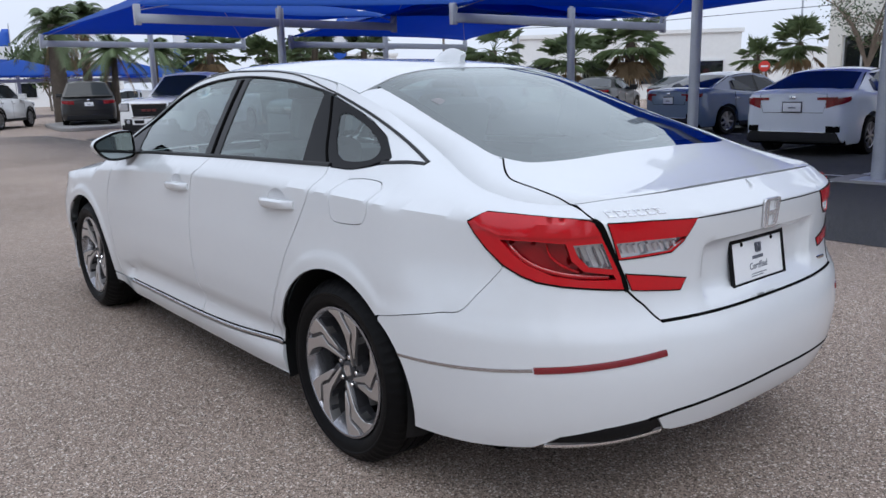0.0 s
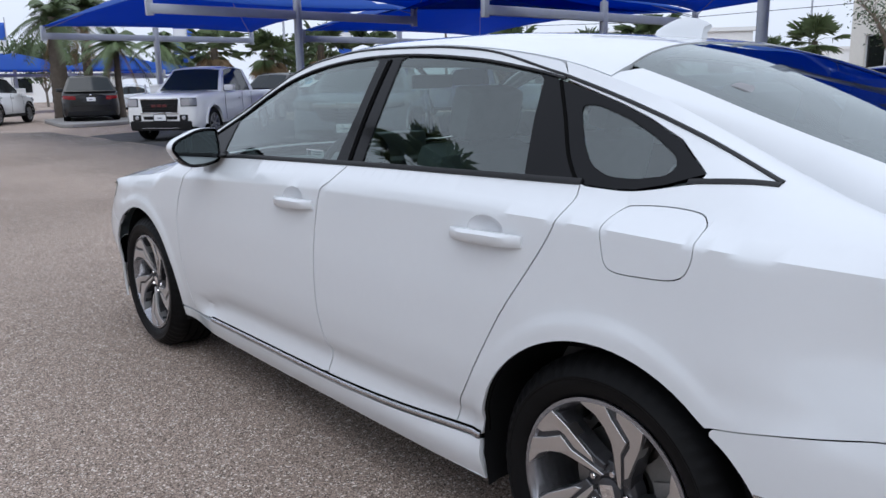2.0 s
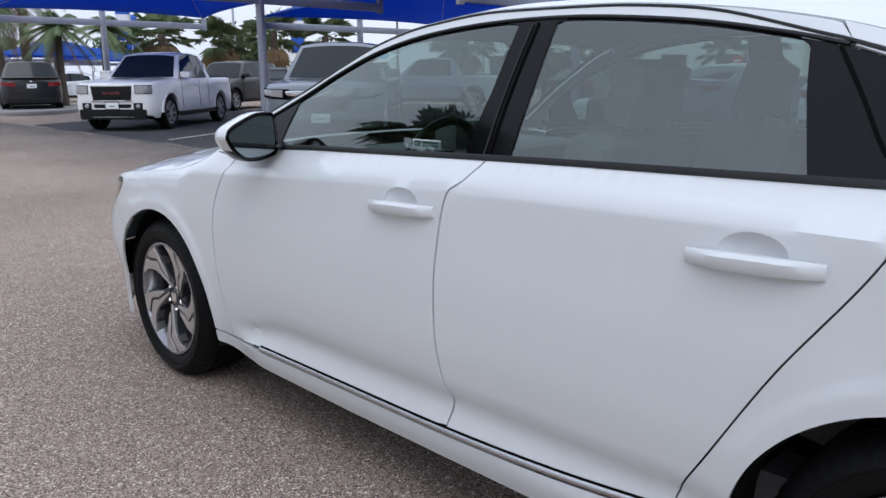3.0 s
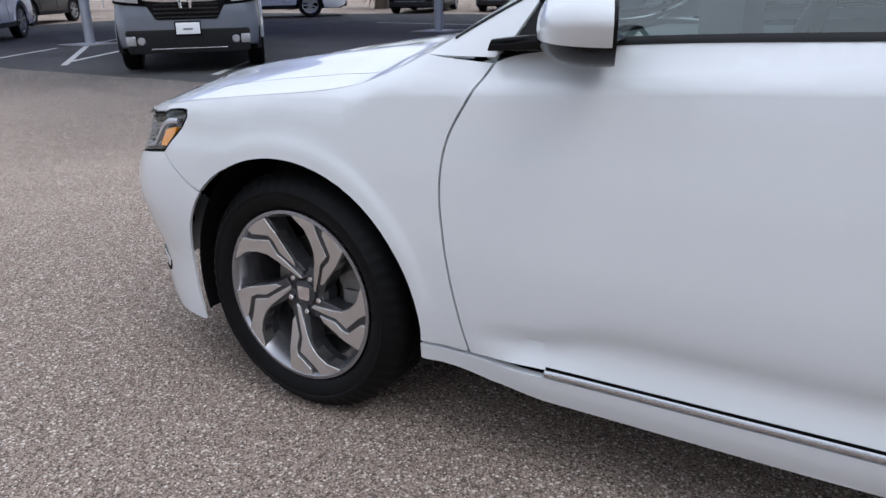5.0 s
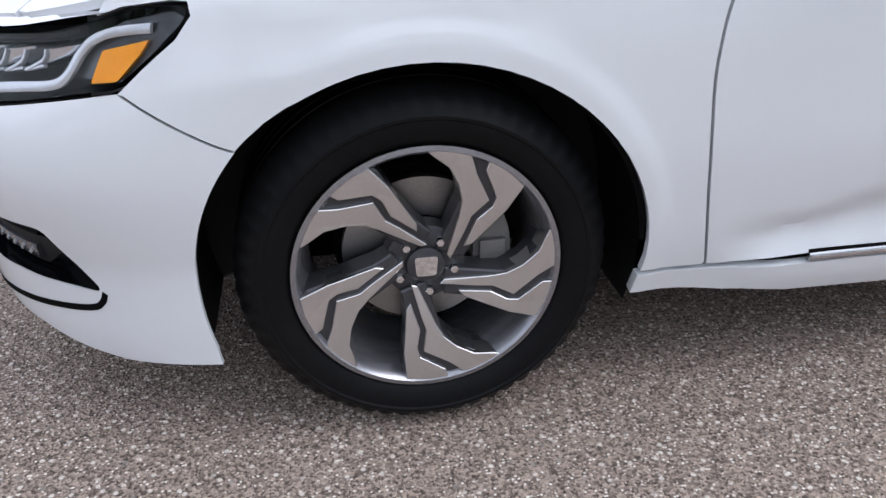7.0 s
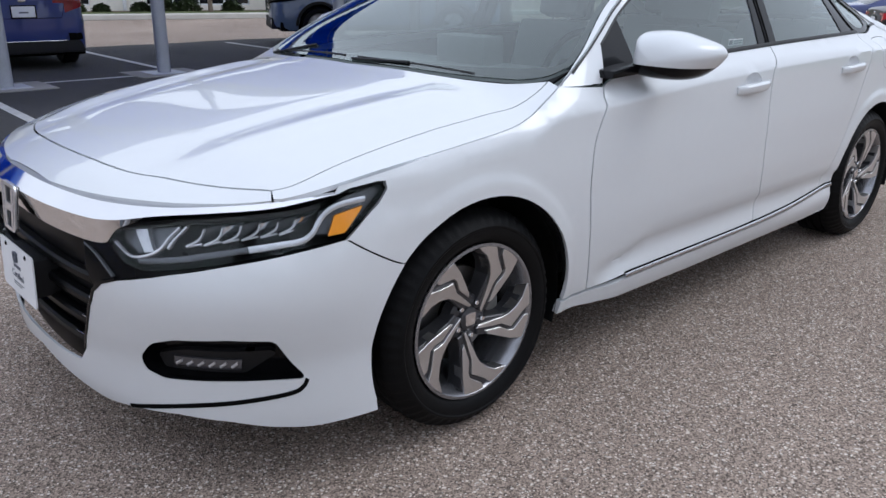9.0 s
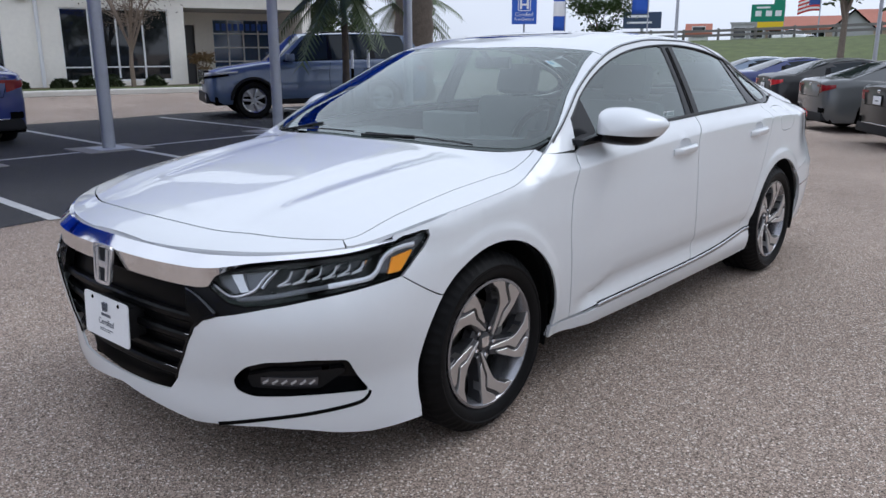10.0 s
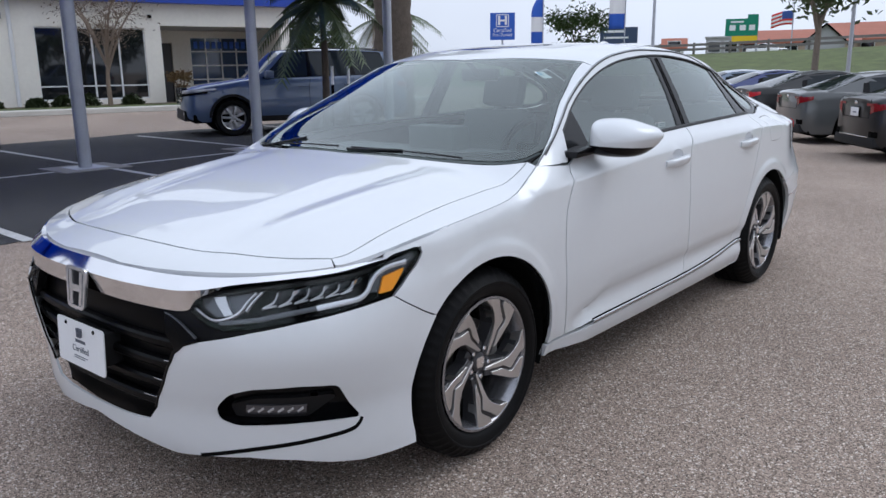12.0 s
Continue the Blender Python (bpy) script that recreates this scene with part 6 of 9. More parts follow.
for x0, z0, w, h in ((-0.075, 1.052, 0.11, 0.024),):
    bm = bmesh.new()
    prism(bm, [(x0 - w / 2, z0 - h / 2), (x0 + w / 2, z0 - h / 2), (x0 + w / 2, z0 + h / 2), (x0 - w / 2, z0 + h / 2)], side_y(x0, z0) - 0.012, side_y(x0, z0) - 0.011, "y")
    ob = part("window_sticker", bm, STICKER, None, "", False)
    tagged(ob, "narrow pale window-etching sticker on the front door glass", "sticker")
    bm = bmesh.new()
    for u0, u1, v0, v1 in ((0.025, 0.050, -0.009, 0.009), (-0.045, 0.015, 0.002, 0.006), (-0.045, 0.015, -0.006, -0.002)):
        prism(bm, [(x0 + u0, z0 + v0), (x0 + u1, z0 + v0), (x0 + u1, z0 + v1), (x0 + u0, z0 + v1)], side_y(x0, z0) - 0.0109, side_y(x0, z0) - 0.0105, "y")
    part("printed_bar", bm, PRINT_GREY, ob, "", False)


# ---- ground ----
ASPHALT_LANE = asphalt_mat("lane_asphalt", (0.275, 0.217, 0.180), (0.375, 0.300, 0.250), (0.86, 0.78, 0.70))
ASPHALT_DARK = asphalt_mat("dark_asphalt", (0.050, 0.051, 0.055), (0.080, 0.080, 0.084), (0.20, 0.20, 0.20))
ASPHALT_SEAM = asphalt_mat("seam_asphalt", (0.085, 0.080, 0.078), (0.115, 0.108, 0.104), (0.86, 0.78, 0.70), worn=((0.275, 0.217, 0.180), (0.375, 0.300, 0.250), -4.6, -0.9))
bm = bmesh.new()


def ground_z(x, y):
    a = ease((-x - 4) / 7) * ease((y + 3.6) / 2.6)
    b = ease((-x - 11.8) / 2) * ease((y + 11) / 3)
    return -0.30 * max(a, b) * ease((x + 33) / 5) * ease((40 - y) / 20)


near = [float(v) for v in np.arange(-44, 45, 0.8)]
far = [-600.0, -300.0, -150.0, -90.0, -60.0]
gxs = far + near + [-v for v in far[::-1]]
cells = [[bm.verts.new((x, y, ground_z(x, y))) for y in gxs] for x in gxs]
for a, b in zip(cells, cells[1:]):
    for j in range(len(gxs) - 1):
        bm.faces.new((a[j], b[j], b[j + 1], a[j + 1]))
ground = tagged(part("ground", bm, ASPHALT_LANE, None), "worn brown-grey asphalt car park with pale stone chips", "ground", kind="structure")


# ---- parked vehicles ----
DARK_GLASS = mat("dark_car_glass", (0.014, 0.020, 0.024), 0.05, coat=0.0, spec=0.3)
LAMP_CLEAR = mat("far_lamp_lens", (0.46, 0.47, 0.50), 0.15, metal=0.6, coat=0.5)
LAMP_RED = mat("far_red_lens", (0.22, 0.005, 0.010), 0.15, coat=0.3)
WHEEL_SILVER = mat("far_alloy", (0.42, 0.42, 0.44), 0.3, metal=0.9)


def paint(name, c):
    return mat(name, c, 0.3, metal=0.0, coat=1.0, vary=0.02, scale=3)


KINDS = {
    # length, half width, wheelbase, tyre radius, then side profile: (x, bottom, shoulder) of body; cabin: screen base/top, pillar b, rear
    "sedan": dict(L=4.65, W=0.90, wb=2.70, r=0.325, hood=0.80, belt=0.98, roof=1.43, deck=1.08, wsb=0.95, wst=0.20, bp=-0.25, cp=-1.05, rwt=-1.00, rwb=-1.85, tail=1.05, nose=0.68),
    "suv": dict(L=4.85, W=0.97, wb=2.80, r=0.375, hood=1.08, belt=1.18, roof=1.75, deck=1.20, wsb=1.02, wst=0.40, bp=-0.15, cp=-1.05, rwt=-2.02, rwb=-2.28, tail=1.15, nose=0.95),
    "pickup": dict(L=5.40, W=0.96, wb=3.25, r=0.395, hood=1.12, belt=1.24, roof=1.80, deck=1.18, wsb=1.15, wst=0.55, bp=-0.05, cp=-0.62, rwt=-0.82, rwb=-0.98, tail=1.18, nose=1.05),
}


EMBLEM_RED = mat("dull_red_emblem", (0.12, 0.02, 0.022), 0.35)


def pickup_face(ob, L, W, zb, k, bar):
    """Grille, bumper and lower skirt of a pickup: a chrome bar over a black mouth, or a tall framed black grille."""
    z1 = k["nose"] - 0.02

    def plane(name, pts, x0, x1, material, parent, bevel=0.008, r=0.03):
        bm = bmesh.new()
        prism(bm, rounded(pts, r), x0, x1, "x", bevel)
        return part(name, bm, material, parent)

    if bar:
        g = plane("grille", [(-W * 0.40, z1 - 0.34), (W * 0.40, z1 - 0.34), (W * 0.52, z1 - 0.14), (W * 0.52, z1 - 0.03), (-W * 0.52, z1 - 0.03), (-W * 0.52, z1 - 0.14)], L - 0.10, L + 0.012, GLOSS_BLACK, ob)
        plane("grille_bar", [(-W * 0.54, z1 - 0.10), (-W * 0.30, z1 - 0.125), (W * 0.30, z1 - 0.125), (W * 0.54, z1 - 0.10), (W * 0.56, z1 - 0.035), (-W * 0.56, z1 - 0.035)], L - 0.05, L + 0.045, CHROME, g, 0.012)
        for sx in (-1, 1):
            plane("emblem", [(sx * 0.04, z1 - 0.20), (sx * 0.075, z1 - 0.20), (sx * 0.10, z1 - 0.02), (sx * 0.062, z1 - 0.02)][::sx], L, L + 0.060, CHROME, g, 0.004, 0.008)
        plane("emblem", [(-0.065, z1 - 0.125), (0.065, z1 - 0.125), (0.065, z1 - 0.095), (-0.065, z1 - 0.095)], L, L + 0.058, CHROME, g, 0.004, 0.006)
        zsk = zb + 0.27
    else:
        g = plane("grille", [(-W * 0.46, z1 - 0.34), (W * 0.46, z1 - 0.34), (W * 0.50, z1 - 0.02), (-W * 0.50, z1 - 0.02)], L - 0.10, L + 0.012, PLASTIC_BLACK, ob)
        for z in (z1 - 0.345, z1 - 0.015):
            bm = bmesh.new()
            box(bm, L - 0.03, -W * 0.50, z - 0.014, L + 0.028, W * 0.50, z + 0.014, 0.006)
            part("grille_surround", bm, CHROME, g)
        bm = bmesh.new()
        for i in range(3):
            box(bm, L + 0.01, -0.20 + i * 0.14, z1 - 0.205, L + 0.026, -0.09 + i * 0.14, z1 - 0.145, 0.006)
        part("emblem", bm, EMBLEM_RED, g)
        zsk = zb + 0.20
    for z in np.linspace(z1 - 0.31, z1 - 0.15, 4):
        bm = bmesh.new()
        box(bm, L - 0.02, -W * 0.42, z - 0.009, L + 0.020, W * 0.42, z + 0.009, 0.003)
        part("grille_slat", bm, TRIM_BLACK, g)
    # skirt follows the rounded corners
    skirt = plane("lower_skirt", [(-W * 0.80, zb - 0.03), (W * 0.80, zb - 0.03), (W * 0.82, zsk), (-W * 0.82, zsk)], L - 0.26, L + 0.014, PLASTIC_BLACK, ob, 0.02, 0.05)
    for sy in (1, -1):
        if bar:
            bm = bmesh.new()
            prism(bm, [(L - 0.48, zb), (L - 0.18, zb - 0.02), (L - 0.18, zsk), (L - 0.44, zsk)], sy * W * 0.80, sy * W * 0.955, "y", 0.015)
            part("skirt_corner", bm, PLASTIC_BLACK, ob)
        zf = zb + (0.13 if bar else 0.27)
        bm = bmesh.new()
        lathe(bm, [(0.0, 0.014), (0.042, 0.012), (0.055, 0.0), (0.060, -0.03)], 16, pose(L + 0.012, sy * W * 0.62, zf, 0, 0, -90))
        part("fog_lamp", bm, LAMP_CLEAR, ob)
        bm = bmesh.new()
        if bar:
            box(bm, L, sy * W * 0.75 - 0.06, zf - 0.055, L + 0.022, sy * W * 0.75 + 0.06, zf + 0.065, 0.012)
            part("corner_reflector", bm, LAMP_CLEAR, ob)
        else:
            box(bm, L - 0.05, sy * W * 0.62 - 0.11, zf - 0.075, L + 0.010, sy * W * 0.62 + 0.11, zf + 0.075, 0.02)
            part("fog_recess", bm, PLASTIC_BLACK, ob)
    if not bar:
        plane("bumper_intake", [(-W * 0.44, zsk + 0.03), (W * 0.44, zsk + 0.03), (W * 0.46, zsk + 0.11), (-W * 0.46, zsk + 0.11)], L - 0.10, L + 0.010, PLASTIC_BLACK, ob)
    bm = bmesh.new()
    box(bm, L + 0.010, -W * 0.50, zb + 0.02, L + 0.024, W * 0.50, zb + 0.035, 0.004)
    part("skirt_lip", bm, SATIN_METAL, skirt)


def vehicle(name, kind, colour, label, m, rim=None, plate_front=False, plate_rear=False, category="car", bright_trim=True, tail_colour=None, lower=None):
    """A parked vehicle, nose towards +x of m."""
    k = KINDS[kind]
    L, W, r = k["L"] / 2, k["W"], k["r"]
    ob = thing(name, label, category, "parked vehicles", m=m)
    axf, axr = L - 0.93, L - 0.93 - k["wb"]
    if kind == "pickup":
        axf, axr = L - 0.95, L - 0.95 - k["wb"]
    # body: rings along the length
    bm = bmesh.new()
    if kind == "sedan":
        zs = smooth_table((-L, k["tail"] - 0.05), (-L + 0.10, k["tail"]), (k["rwb"], k["deck"]), (-0.3, k["belt"]), (k["wsb"], k["belt"] - 0.04), (L - 0.75, k["hood"] + 0.06), (L - 0.40, k["hood"] - 0.02), (L - 0.15, k["nose"] + 0.02), (L, k["nose"] - 0.10))
    elif kind == "suv":
        zs = smooth_table((-L, k["tail"] - 0.10), (-L + 0.14, k["tail"]), (k["rwb"], k["deck"]), (k["wsb"], k["hood"] + 0.06), (L - 0.75, k["hood"] - 0.02), (L - 0.35, k["hood"] - 0.08), (L - 0.14, k["nose"] - 0.02), (L, k["nose"] - 0.14))
    else:
        zs = smooth_table((-L, k["tail"] - 0.03), (-L + 0.08, k["tail"]), (k["rwb"], k["deck"]), (k["wsb"], k["hood"] + 0.05), (L - 0.60, k["hood"] + 0.01), (L - 0.22, k["hood"] - 0.03), (L - 0.07, k["nose"] - 0.01), (L, k["nose"] - 0.09))
    front = {"sedan": (0.95, 0.86, 0.66, 0.56), "suv": (0.965, 0.90, 0.76, 0.66), "pickup": (0.975, 0.945, 0.87, 0.80)}[kind]
    ws = smooth_table((-L, W * 0.74), (-L + 0.05, W * 0.84), (-L + 0.16, W * 0.925), (-L + 0.45, W * 0.98), (0, W), (L - 0.70, W * 0.99), (L - 0.42, W * front[0]), (L - 0.20, W * front[1]), (L - 0.05, W * front[2]), (L, W * front[3]))
    zb = 0.21 if kind == "sedan" else 0.30
    xs = sorted(set([-L, -L + 0.04, -L + 0.10, -L + 0.22, L - 0.22, L - 0.12, L - 0.05, L] + list(np.linspace(-L + 0.35, L - 0.35, 60))))
    rings = []
    for x in xs:
        w, zt = ws(x), zs(x)
        pts = []
        arch = None
        for ax in (axf, axr):
            if abs(x - ax) < r + 0.055:
                arch = r + math.sqrt(max(0, (r + 0.055) ** 2 - (x - ax) ** 2))
        low = max(zb + (0.06 if abs(x) > L - 0.15 else 0), arch if arch else 0)
        mid = max(0.62 * zt, low + 0.02)
        for y, z in ((w * 0.60, low), (w * 0.955, low), (w * 0.985, low + 0.02 + 0.10 * (mid - low)), (w * 1.0, low + 0.02 + 0.45 * (mid - low)), (w * 1.008, mid), (w * 0.995, mid + 0.06), (w * 0.985, mid + 0.55 * (zt - mid)), (w * 0.968, zt - 0.055), (w * 0.945, zt - 0.022), (w * 0.90, zt - 0.002), (w * 0.80, zt + 0.008), (w * 0.62, zt + 0.014), (w * 0.52, zt + 0.026), (0, zt + 0.034)):
            pts.append((y, z))
        ring = [bm.verts.new((x, y, z)) for y, z in pts] + [bm.verts.new((x, -y, z)) for y, z in pts[-2::-1]]
        rings.append(ring)
    for a, b in zip(rings, rings[1:]):
        for i in range(len(a) - 1):
            bm.faces.new((a[i], b[i], b[i + 1], a[i + 1]))
    bm.faces.new(rings[0])
    bm.faces.new(rings[-1][::-1])
    bmesh.ops.recalc_face_normals(bm, faces=bm.faces)
    part("body", bm, colour, ob)
    # lower cladding and dark underside
    bm = bmesh.new()
    box(bm, -L + 0.15, -W * 0.9, zb - 0.02, L - 0.15, W * 0.9, zb + 0.16, 0.03)
    for ax in (axf, axr):
        for s in (1, -1):
            lathe(bm, [(0.05, s * W * 0.60), (r + 0.06, s * W * 0.62), (r + 0.06, s * W * 0.985)], 20, pose(ax, 0, r), (radians(-10), radians(190)))
    part("underbody", bm, GAP_BLACK, ob)
    low_mat = lower or PLASTIC_BLACK
    for s in (1, -1):
        bm = bmesh.new()
        prism(bm, [(axr + r + 0.08, zb), (axf - r - 0.08, zb), (axf - r - 0.06, zb + 0.10), (axr + r + 0.06, zb + 0.10)], s * W * 0.985, s * (W * 1.004 + 0.006), "y", 0.006)
        part("sill_cladding", bm, low_mat, ob)
    # cabin
    rt, wt = k["roof"], W * 0.70
    wbelt = W * 0.925

    def cp(t, x, z, s):
        return (x, s * (wbelt + (wt - wbelt) * t), z)

    zbt = lambda x: zs(x) - 0.01
    top_z = lambda x: rt - 0.02 - 0.055 * ((x - (k["wst"] + k["rwt"]) / 2) / ((k["wst"] - k["rwt"]) / 2)) ** 2
    cols = [(k["wsb"], k["wst"]), (k["wsb"] - 0.16, k["wst"] - 0.08), (k["bp"] + 0.05, k["bp"] + 0.02), (k["bp"] - 0.05, k["bp"] - 0.04), (k["cp"] + 0.02, k["cp"] + 0.05), (k["cp"] - 0.12, k["cp"] - 0.04)]
    if kind == "suv":
        cols += [(k["rwb"] + 0.30, k["rwt"] + 0.22)]
    cols += [(k["rwb"], k["rwt"])]
    glass_between = {1, 3} | ({5} if kind == "suv" else set())
    bm = bmesh.new()
    for s in (1, -1):
        for i, (a, b) in enumerate(zip(cols, cols[1:])):
            v = [bm.verts.new(cp(0, a[0], zbt(a[0]), s)), bm.verts.new(cp(0, b[0], zbt(b[0]), s)), bm.verts.new(cp(1, b[1], top_z(b[1]), s)), bm.verts.new(cp(1, a[1], top_z(a[1]), s))]
            bm.faces.new(v)
    n = 10
    rows = []
    for i in range(n + 1):
        x = k["wst"] + (k["rwt"] - k["wst"]) * i / n
        rows.append([bm.verts.new((x, y * wt, top_z(x) + 0.05 * (1 - abs(y) ** 2.5))) for y in np.linspace(-1, 1, 9)])
    for a, b in zip(rows, rows[1:]):
        for j in range(8):
            bm.faces.new((a[j], a[j + 1], b[j + 1], b[j]))
    for xb, xt in ((k["wsb"], k["wst"]), (k["rwb"], k["rwt"])):
        lo = [bm.verts.new((xb + (0.06 if xb > 0 else -0.06) * (1 - y * y), y * wbelt, zbt(xb))) for y in np.linspace(-1, 1, 9)]
        hi = [bm.verts.new((xt, y * wt, top_z(xt) + 0.05 * (1 - abs(y) ** 2.5))) for y in np.linspace(-1, 1, 9)]
        for j in range(8):
            bm.faces.new((lo[j], lo[j + 1], hi[j + 1], hi[j]))
    bmesh.ops.remove_doubles(bm, verts=bm.verts, dist=0.002)
    bmesh.ops.recalc_face_normals(bm, faces=bm.faces)
    part("cabin", bm, colour, ob)

    for s in (1, -1):
        bm = bmesh.new()
        for c, d in zip(cols[1:-2], cols[2:-1]):
            p = [cp(0.02, c[0], zbt(c[0]) + 0.012, s), cp(0.02, d[0], zbt(d[0]) + 0.012, s), cp(0.98, d[1], top_z(d[1]) - 0.016, s), cp(0.98, c[1], top_z(c[1]) - 0.016, s)]
            v0 = [bm.verts.new((x, y + s * 0.003, z)) for x, y, z in p]
            v1 = [bm.verts.new((x, y - s * 0.006, z)) for x, y, z in p]
            bm.faces.new(v0)
            for j in range(4):
                bm.faces.new((v0[j], v0[(j + 1) % 4], v1[(j + 1) % 4], v1[j]))
        bmesh.ops.recalc_face_normals(bm, faces=bm.faces)
        part("window_surround", bm, GLOSS_BLACK, ob, "", False)
        if kind == "suv":
            bm = bmesh.new()
            tube(bm, [(x, s * wt * 0.93, top_z(x) + 0.035) for x in np.linspace(k["wst"] - 0.15, k["rwt"] + 0.25, 9)], 0.016, 6)
            part("roof_rail", bm, PLASTIC_BLACK, ob)
    bm = bmesh.new()
    zt_ = k["tail"] - 0.03
    lid_pts = [(-W * 0.55, zt_ - 0.30), (-W * 0.62, zt_ - 0.08), (-W * 0.60, zt_ + 0.01)] if kind == "sedan" else [(-W * 0.66, zt_ - 0.45), (-W * 0.68, zt_ - 0.05)]
    tube(bm, [(-L - 0.003, y, z) for y, z in lid_pts[::-1]] + [(-L - 0.003, -y, z) for y, z in lid_pts], 0.004, 4)
    part("lid_seam", bm, GAP_BLACK, ob)
    bm = bmesh.new()
    box(bm, -L - 0.012, -0.05, k["tail"] - 0.115, -L + 0.01, 0.05, k["tail"] - 0.06, 0.006)
    part("badge", bm, CHROME, ob)

    for s in (1, -1):
        for i, (a, b) in enumerate(zip(cols, cols[1:])):
            if i not in glass_between:
                continue
            p = [cp(0.06, a[0], zbt(a[0]) + 0.03, s), cp(0.06, b[0], zbt(b[0]) + 0.03, s), cp(0.94, b[1], top_z(b[1]) - 0.035, s), cp(0.94, a[1], top_z(a[1]) - 0.035, s)]
            bm = bmesh.new()
            v0 = [bm.verts.new((x, y + s * 0.006, z)) for x, y, z in p]
            v1 = [bm.verts.new((x, y - s * 0.004, z)) for x, y, z in p]
            bm.faces.new(v0)
            for j in range(4):
                bm.faces.new((v0[j], v0[(j + 1) % 4], v1[(j + 1) % 4], v1[j]))
            bmesh.ops.recalc_face_normals(bm, faces=bm.faces)
            part("side_window", bm, DARK_GLASS, ob, "", False)
    for nm, xb, xt, sg in (("windscreen", k["wsb"], k["wst"], 1), ("rear_window", k["rwb"], k["rwt"], -1)):
        bm = bmesh.new()
        rows = []
        for t in (0.06, 0.35, 0.65, 0.93):
            row = []
            for y in np.linspace(-0.90, 0.90, 9):
                lo = Vector((xb + sg * 0.06 * (1 - y * y), y * wbelt, zbt(xb)))
                hi = Vector((xt, y * wt, top_z(xt) + 0.05 * (1 - abs(y) ** 2.5)))
                row.append(bm.verts.new(lo.lerp(hi, t) + Vector((sg * 0.008, 0, 0.006))))
            rows.append(row)
        for a, b in zip(rows, rows[1:]):
            for j in range(8):
                bm.faces.new((a[j], a[j + 1], b[j + 1], b[j]))
        bmesh.ops.recalc_face_normals(bm, faces=bm.faces)
        part(nm, bm, DARK_GLASS, ob)
    def wrap(nm, material, s, end, back, inner, za, zc):
        """A patch on the corner of the body: from back along the flank round to inner times the half width."""
        line = [(end * (L - d), s * (ws(end * (L - d)) + 0.004)) for d in np.linspace(back, 0.0, 9)]
        y0 = abs(line[-1][1])
        line += [(end * (L + 0.006), s * y) for y in np.linspace(y0 - 0.01, inner * W, 5) if y0 > inner * W + 0.02]
        bm = bmesh.new()
        rows = []
        for i, (x, y) in enumerate(line):
            t = i / (len(line) - 1)
            z0, z1 = za[0] + (zc[0] - za[0]) * t, za[1] + (zc[1] - za[1]) * t
            rows.append([bm.verts.new(p) for p in ((x - end * 0.03, y * 0.97, z0), (x, y, z0), (x, y * 1.004, (z0 + z1) / 2), (x, y * 0.995, z1), (x - end * 0.03, y * 0.96, z1))])
        for p, q in zip(rows, rows[1:]):
            for j in range(4):
                bm.faces.new((p[j], p[j + 1], q[j + 1], q[j]))
        bmesh.ops.recalc_face_normals(bm, faces=bm.faces)
        return part(nm, bm, material, ob)

    # seams of the doors, handles
    for s in (1, -1):
        for x in (k["wsb"] - 0.10, k["bp"], k["cp"] - 0.05):
            bm = bmesh.new()
            pts = [(x + 0.04 * math.sin(3 * t), s * (W * (1.005 - 0.02 * max(0, t - 0.5) * 2) + 0.001), zb + 0.16 + (zs(x) - zb - 0.2) * t) for t in np.linspace(0, 1, 6)]
            tube(bm, pts, 0.004, 4)
            part("door_seam", bm, GAP_BLACK, ob)
        for x in (k["bp"] + 0.16, k["cp"] + 0.06):
            bm = bmesh.new()
            box(bm, x - 0.10, s * W * 0.985 - 0.01, zs(x) - 0.20, x + 0.10, s * W * 0.985 + 0.03, zs(x) - 0.172, 0.008)
            part("door_handle", bm, colour if not bright_trim else CHROME, ob)
        bm = bmesh.new()
        xm = k["wsb"] - 0.30
        box(bm, xm - 0.07, s * (W * 0.93) - 0.02, zs(xm) + 0.01, xm + 0.10, s * (W + 0.16), zs(xm) + 0.16, 0.03)
        part("door_mirror", bm, colour, ob)
        # lamps, wrapped round the corners
        zl = k["nose"] - 0.06
        if kind == "pickup" and bright_trim:
            wrap("lamp_bezel", GAP_BLACK, s, 1, 0.34, 0.50, (zl - 0.06, zl + 0.05), (zl - 0.13, zl + 0.03))
            wrap("headlamp", LAMP_CLEAR, s, 1, 0.30, 0.60, (zl - 0.03, zl + 0.045), (zl - 0.09, zl + 0.02)).location.x = 0.008
        elif kind == "pickup":
            wrap("lamp_bezel", GAP_BLACK, s, 1, 0.13, 0.56, (zl - 0.155, zl + 0.045), (zl - 0.155, zl + 0.045))
            wrap("headlamp", LAMP_CLEAR, s, 1, 0.13, 0.58, (zl - 0.14, zl + 0.03), (zl - 0.14, zl + 0.03)).location.x = 0.008
        else:
            wrap("headlamp", LAMP_CLEAR, s, 1, 0.62, 0.50, (zl + 0.045, zl + 0.10), (zl - 0.06, zl + 0.02))
            wrap("lamp_bezel", GAP_BLACK, s, 1, 0.45, 0.46, (zl - 0.01, zl + 0.035), (zl - 0.10, zl - 0.06))
        zl = k["tail"] - 0.16
        red = tail_colour or LAMP_RED
        if kind == "sedan":
            wrap("tail_lamp", red, s, -1, 0.20, 0.60, (zl + 0.020, zl + 0.085), (zl - 0.100, zl + 0.050))
            wrap("tail_lamp", red, s, -1, 0.02, 0.44, (zl + 0.01, zl + 0.085), (zl + 0.035, zl + 0.075))
            wrap("side_vent", GAP_BLACK, s, -1, 0.05, 0.62, (zb + 0.20, zb + 0.30), (zb + 0.20, zb + 0.30))
        elif kind == "suv":
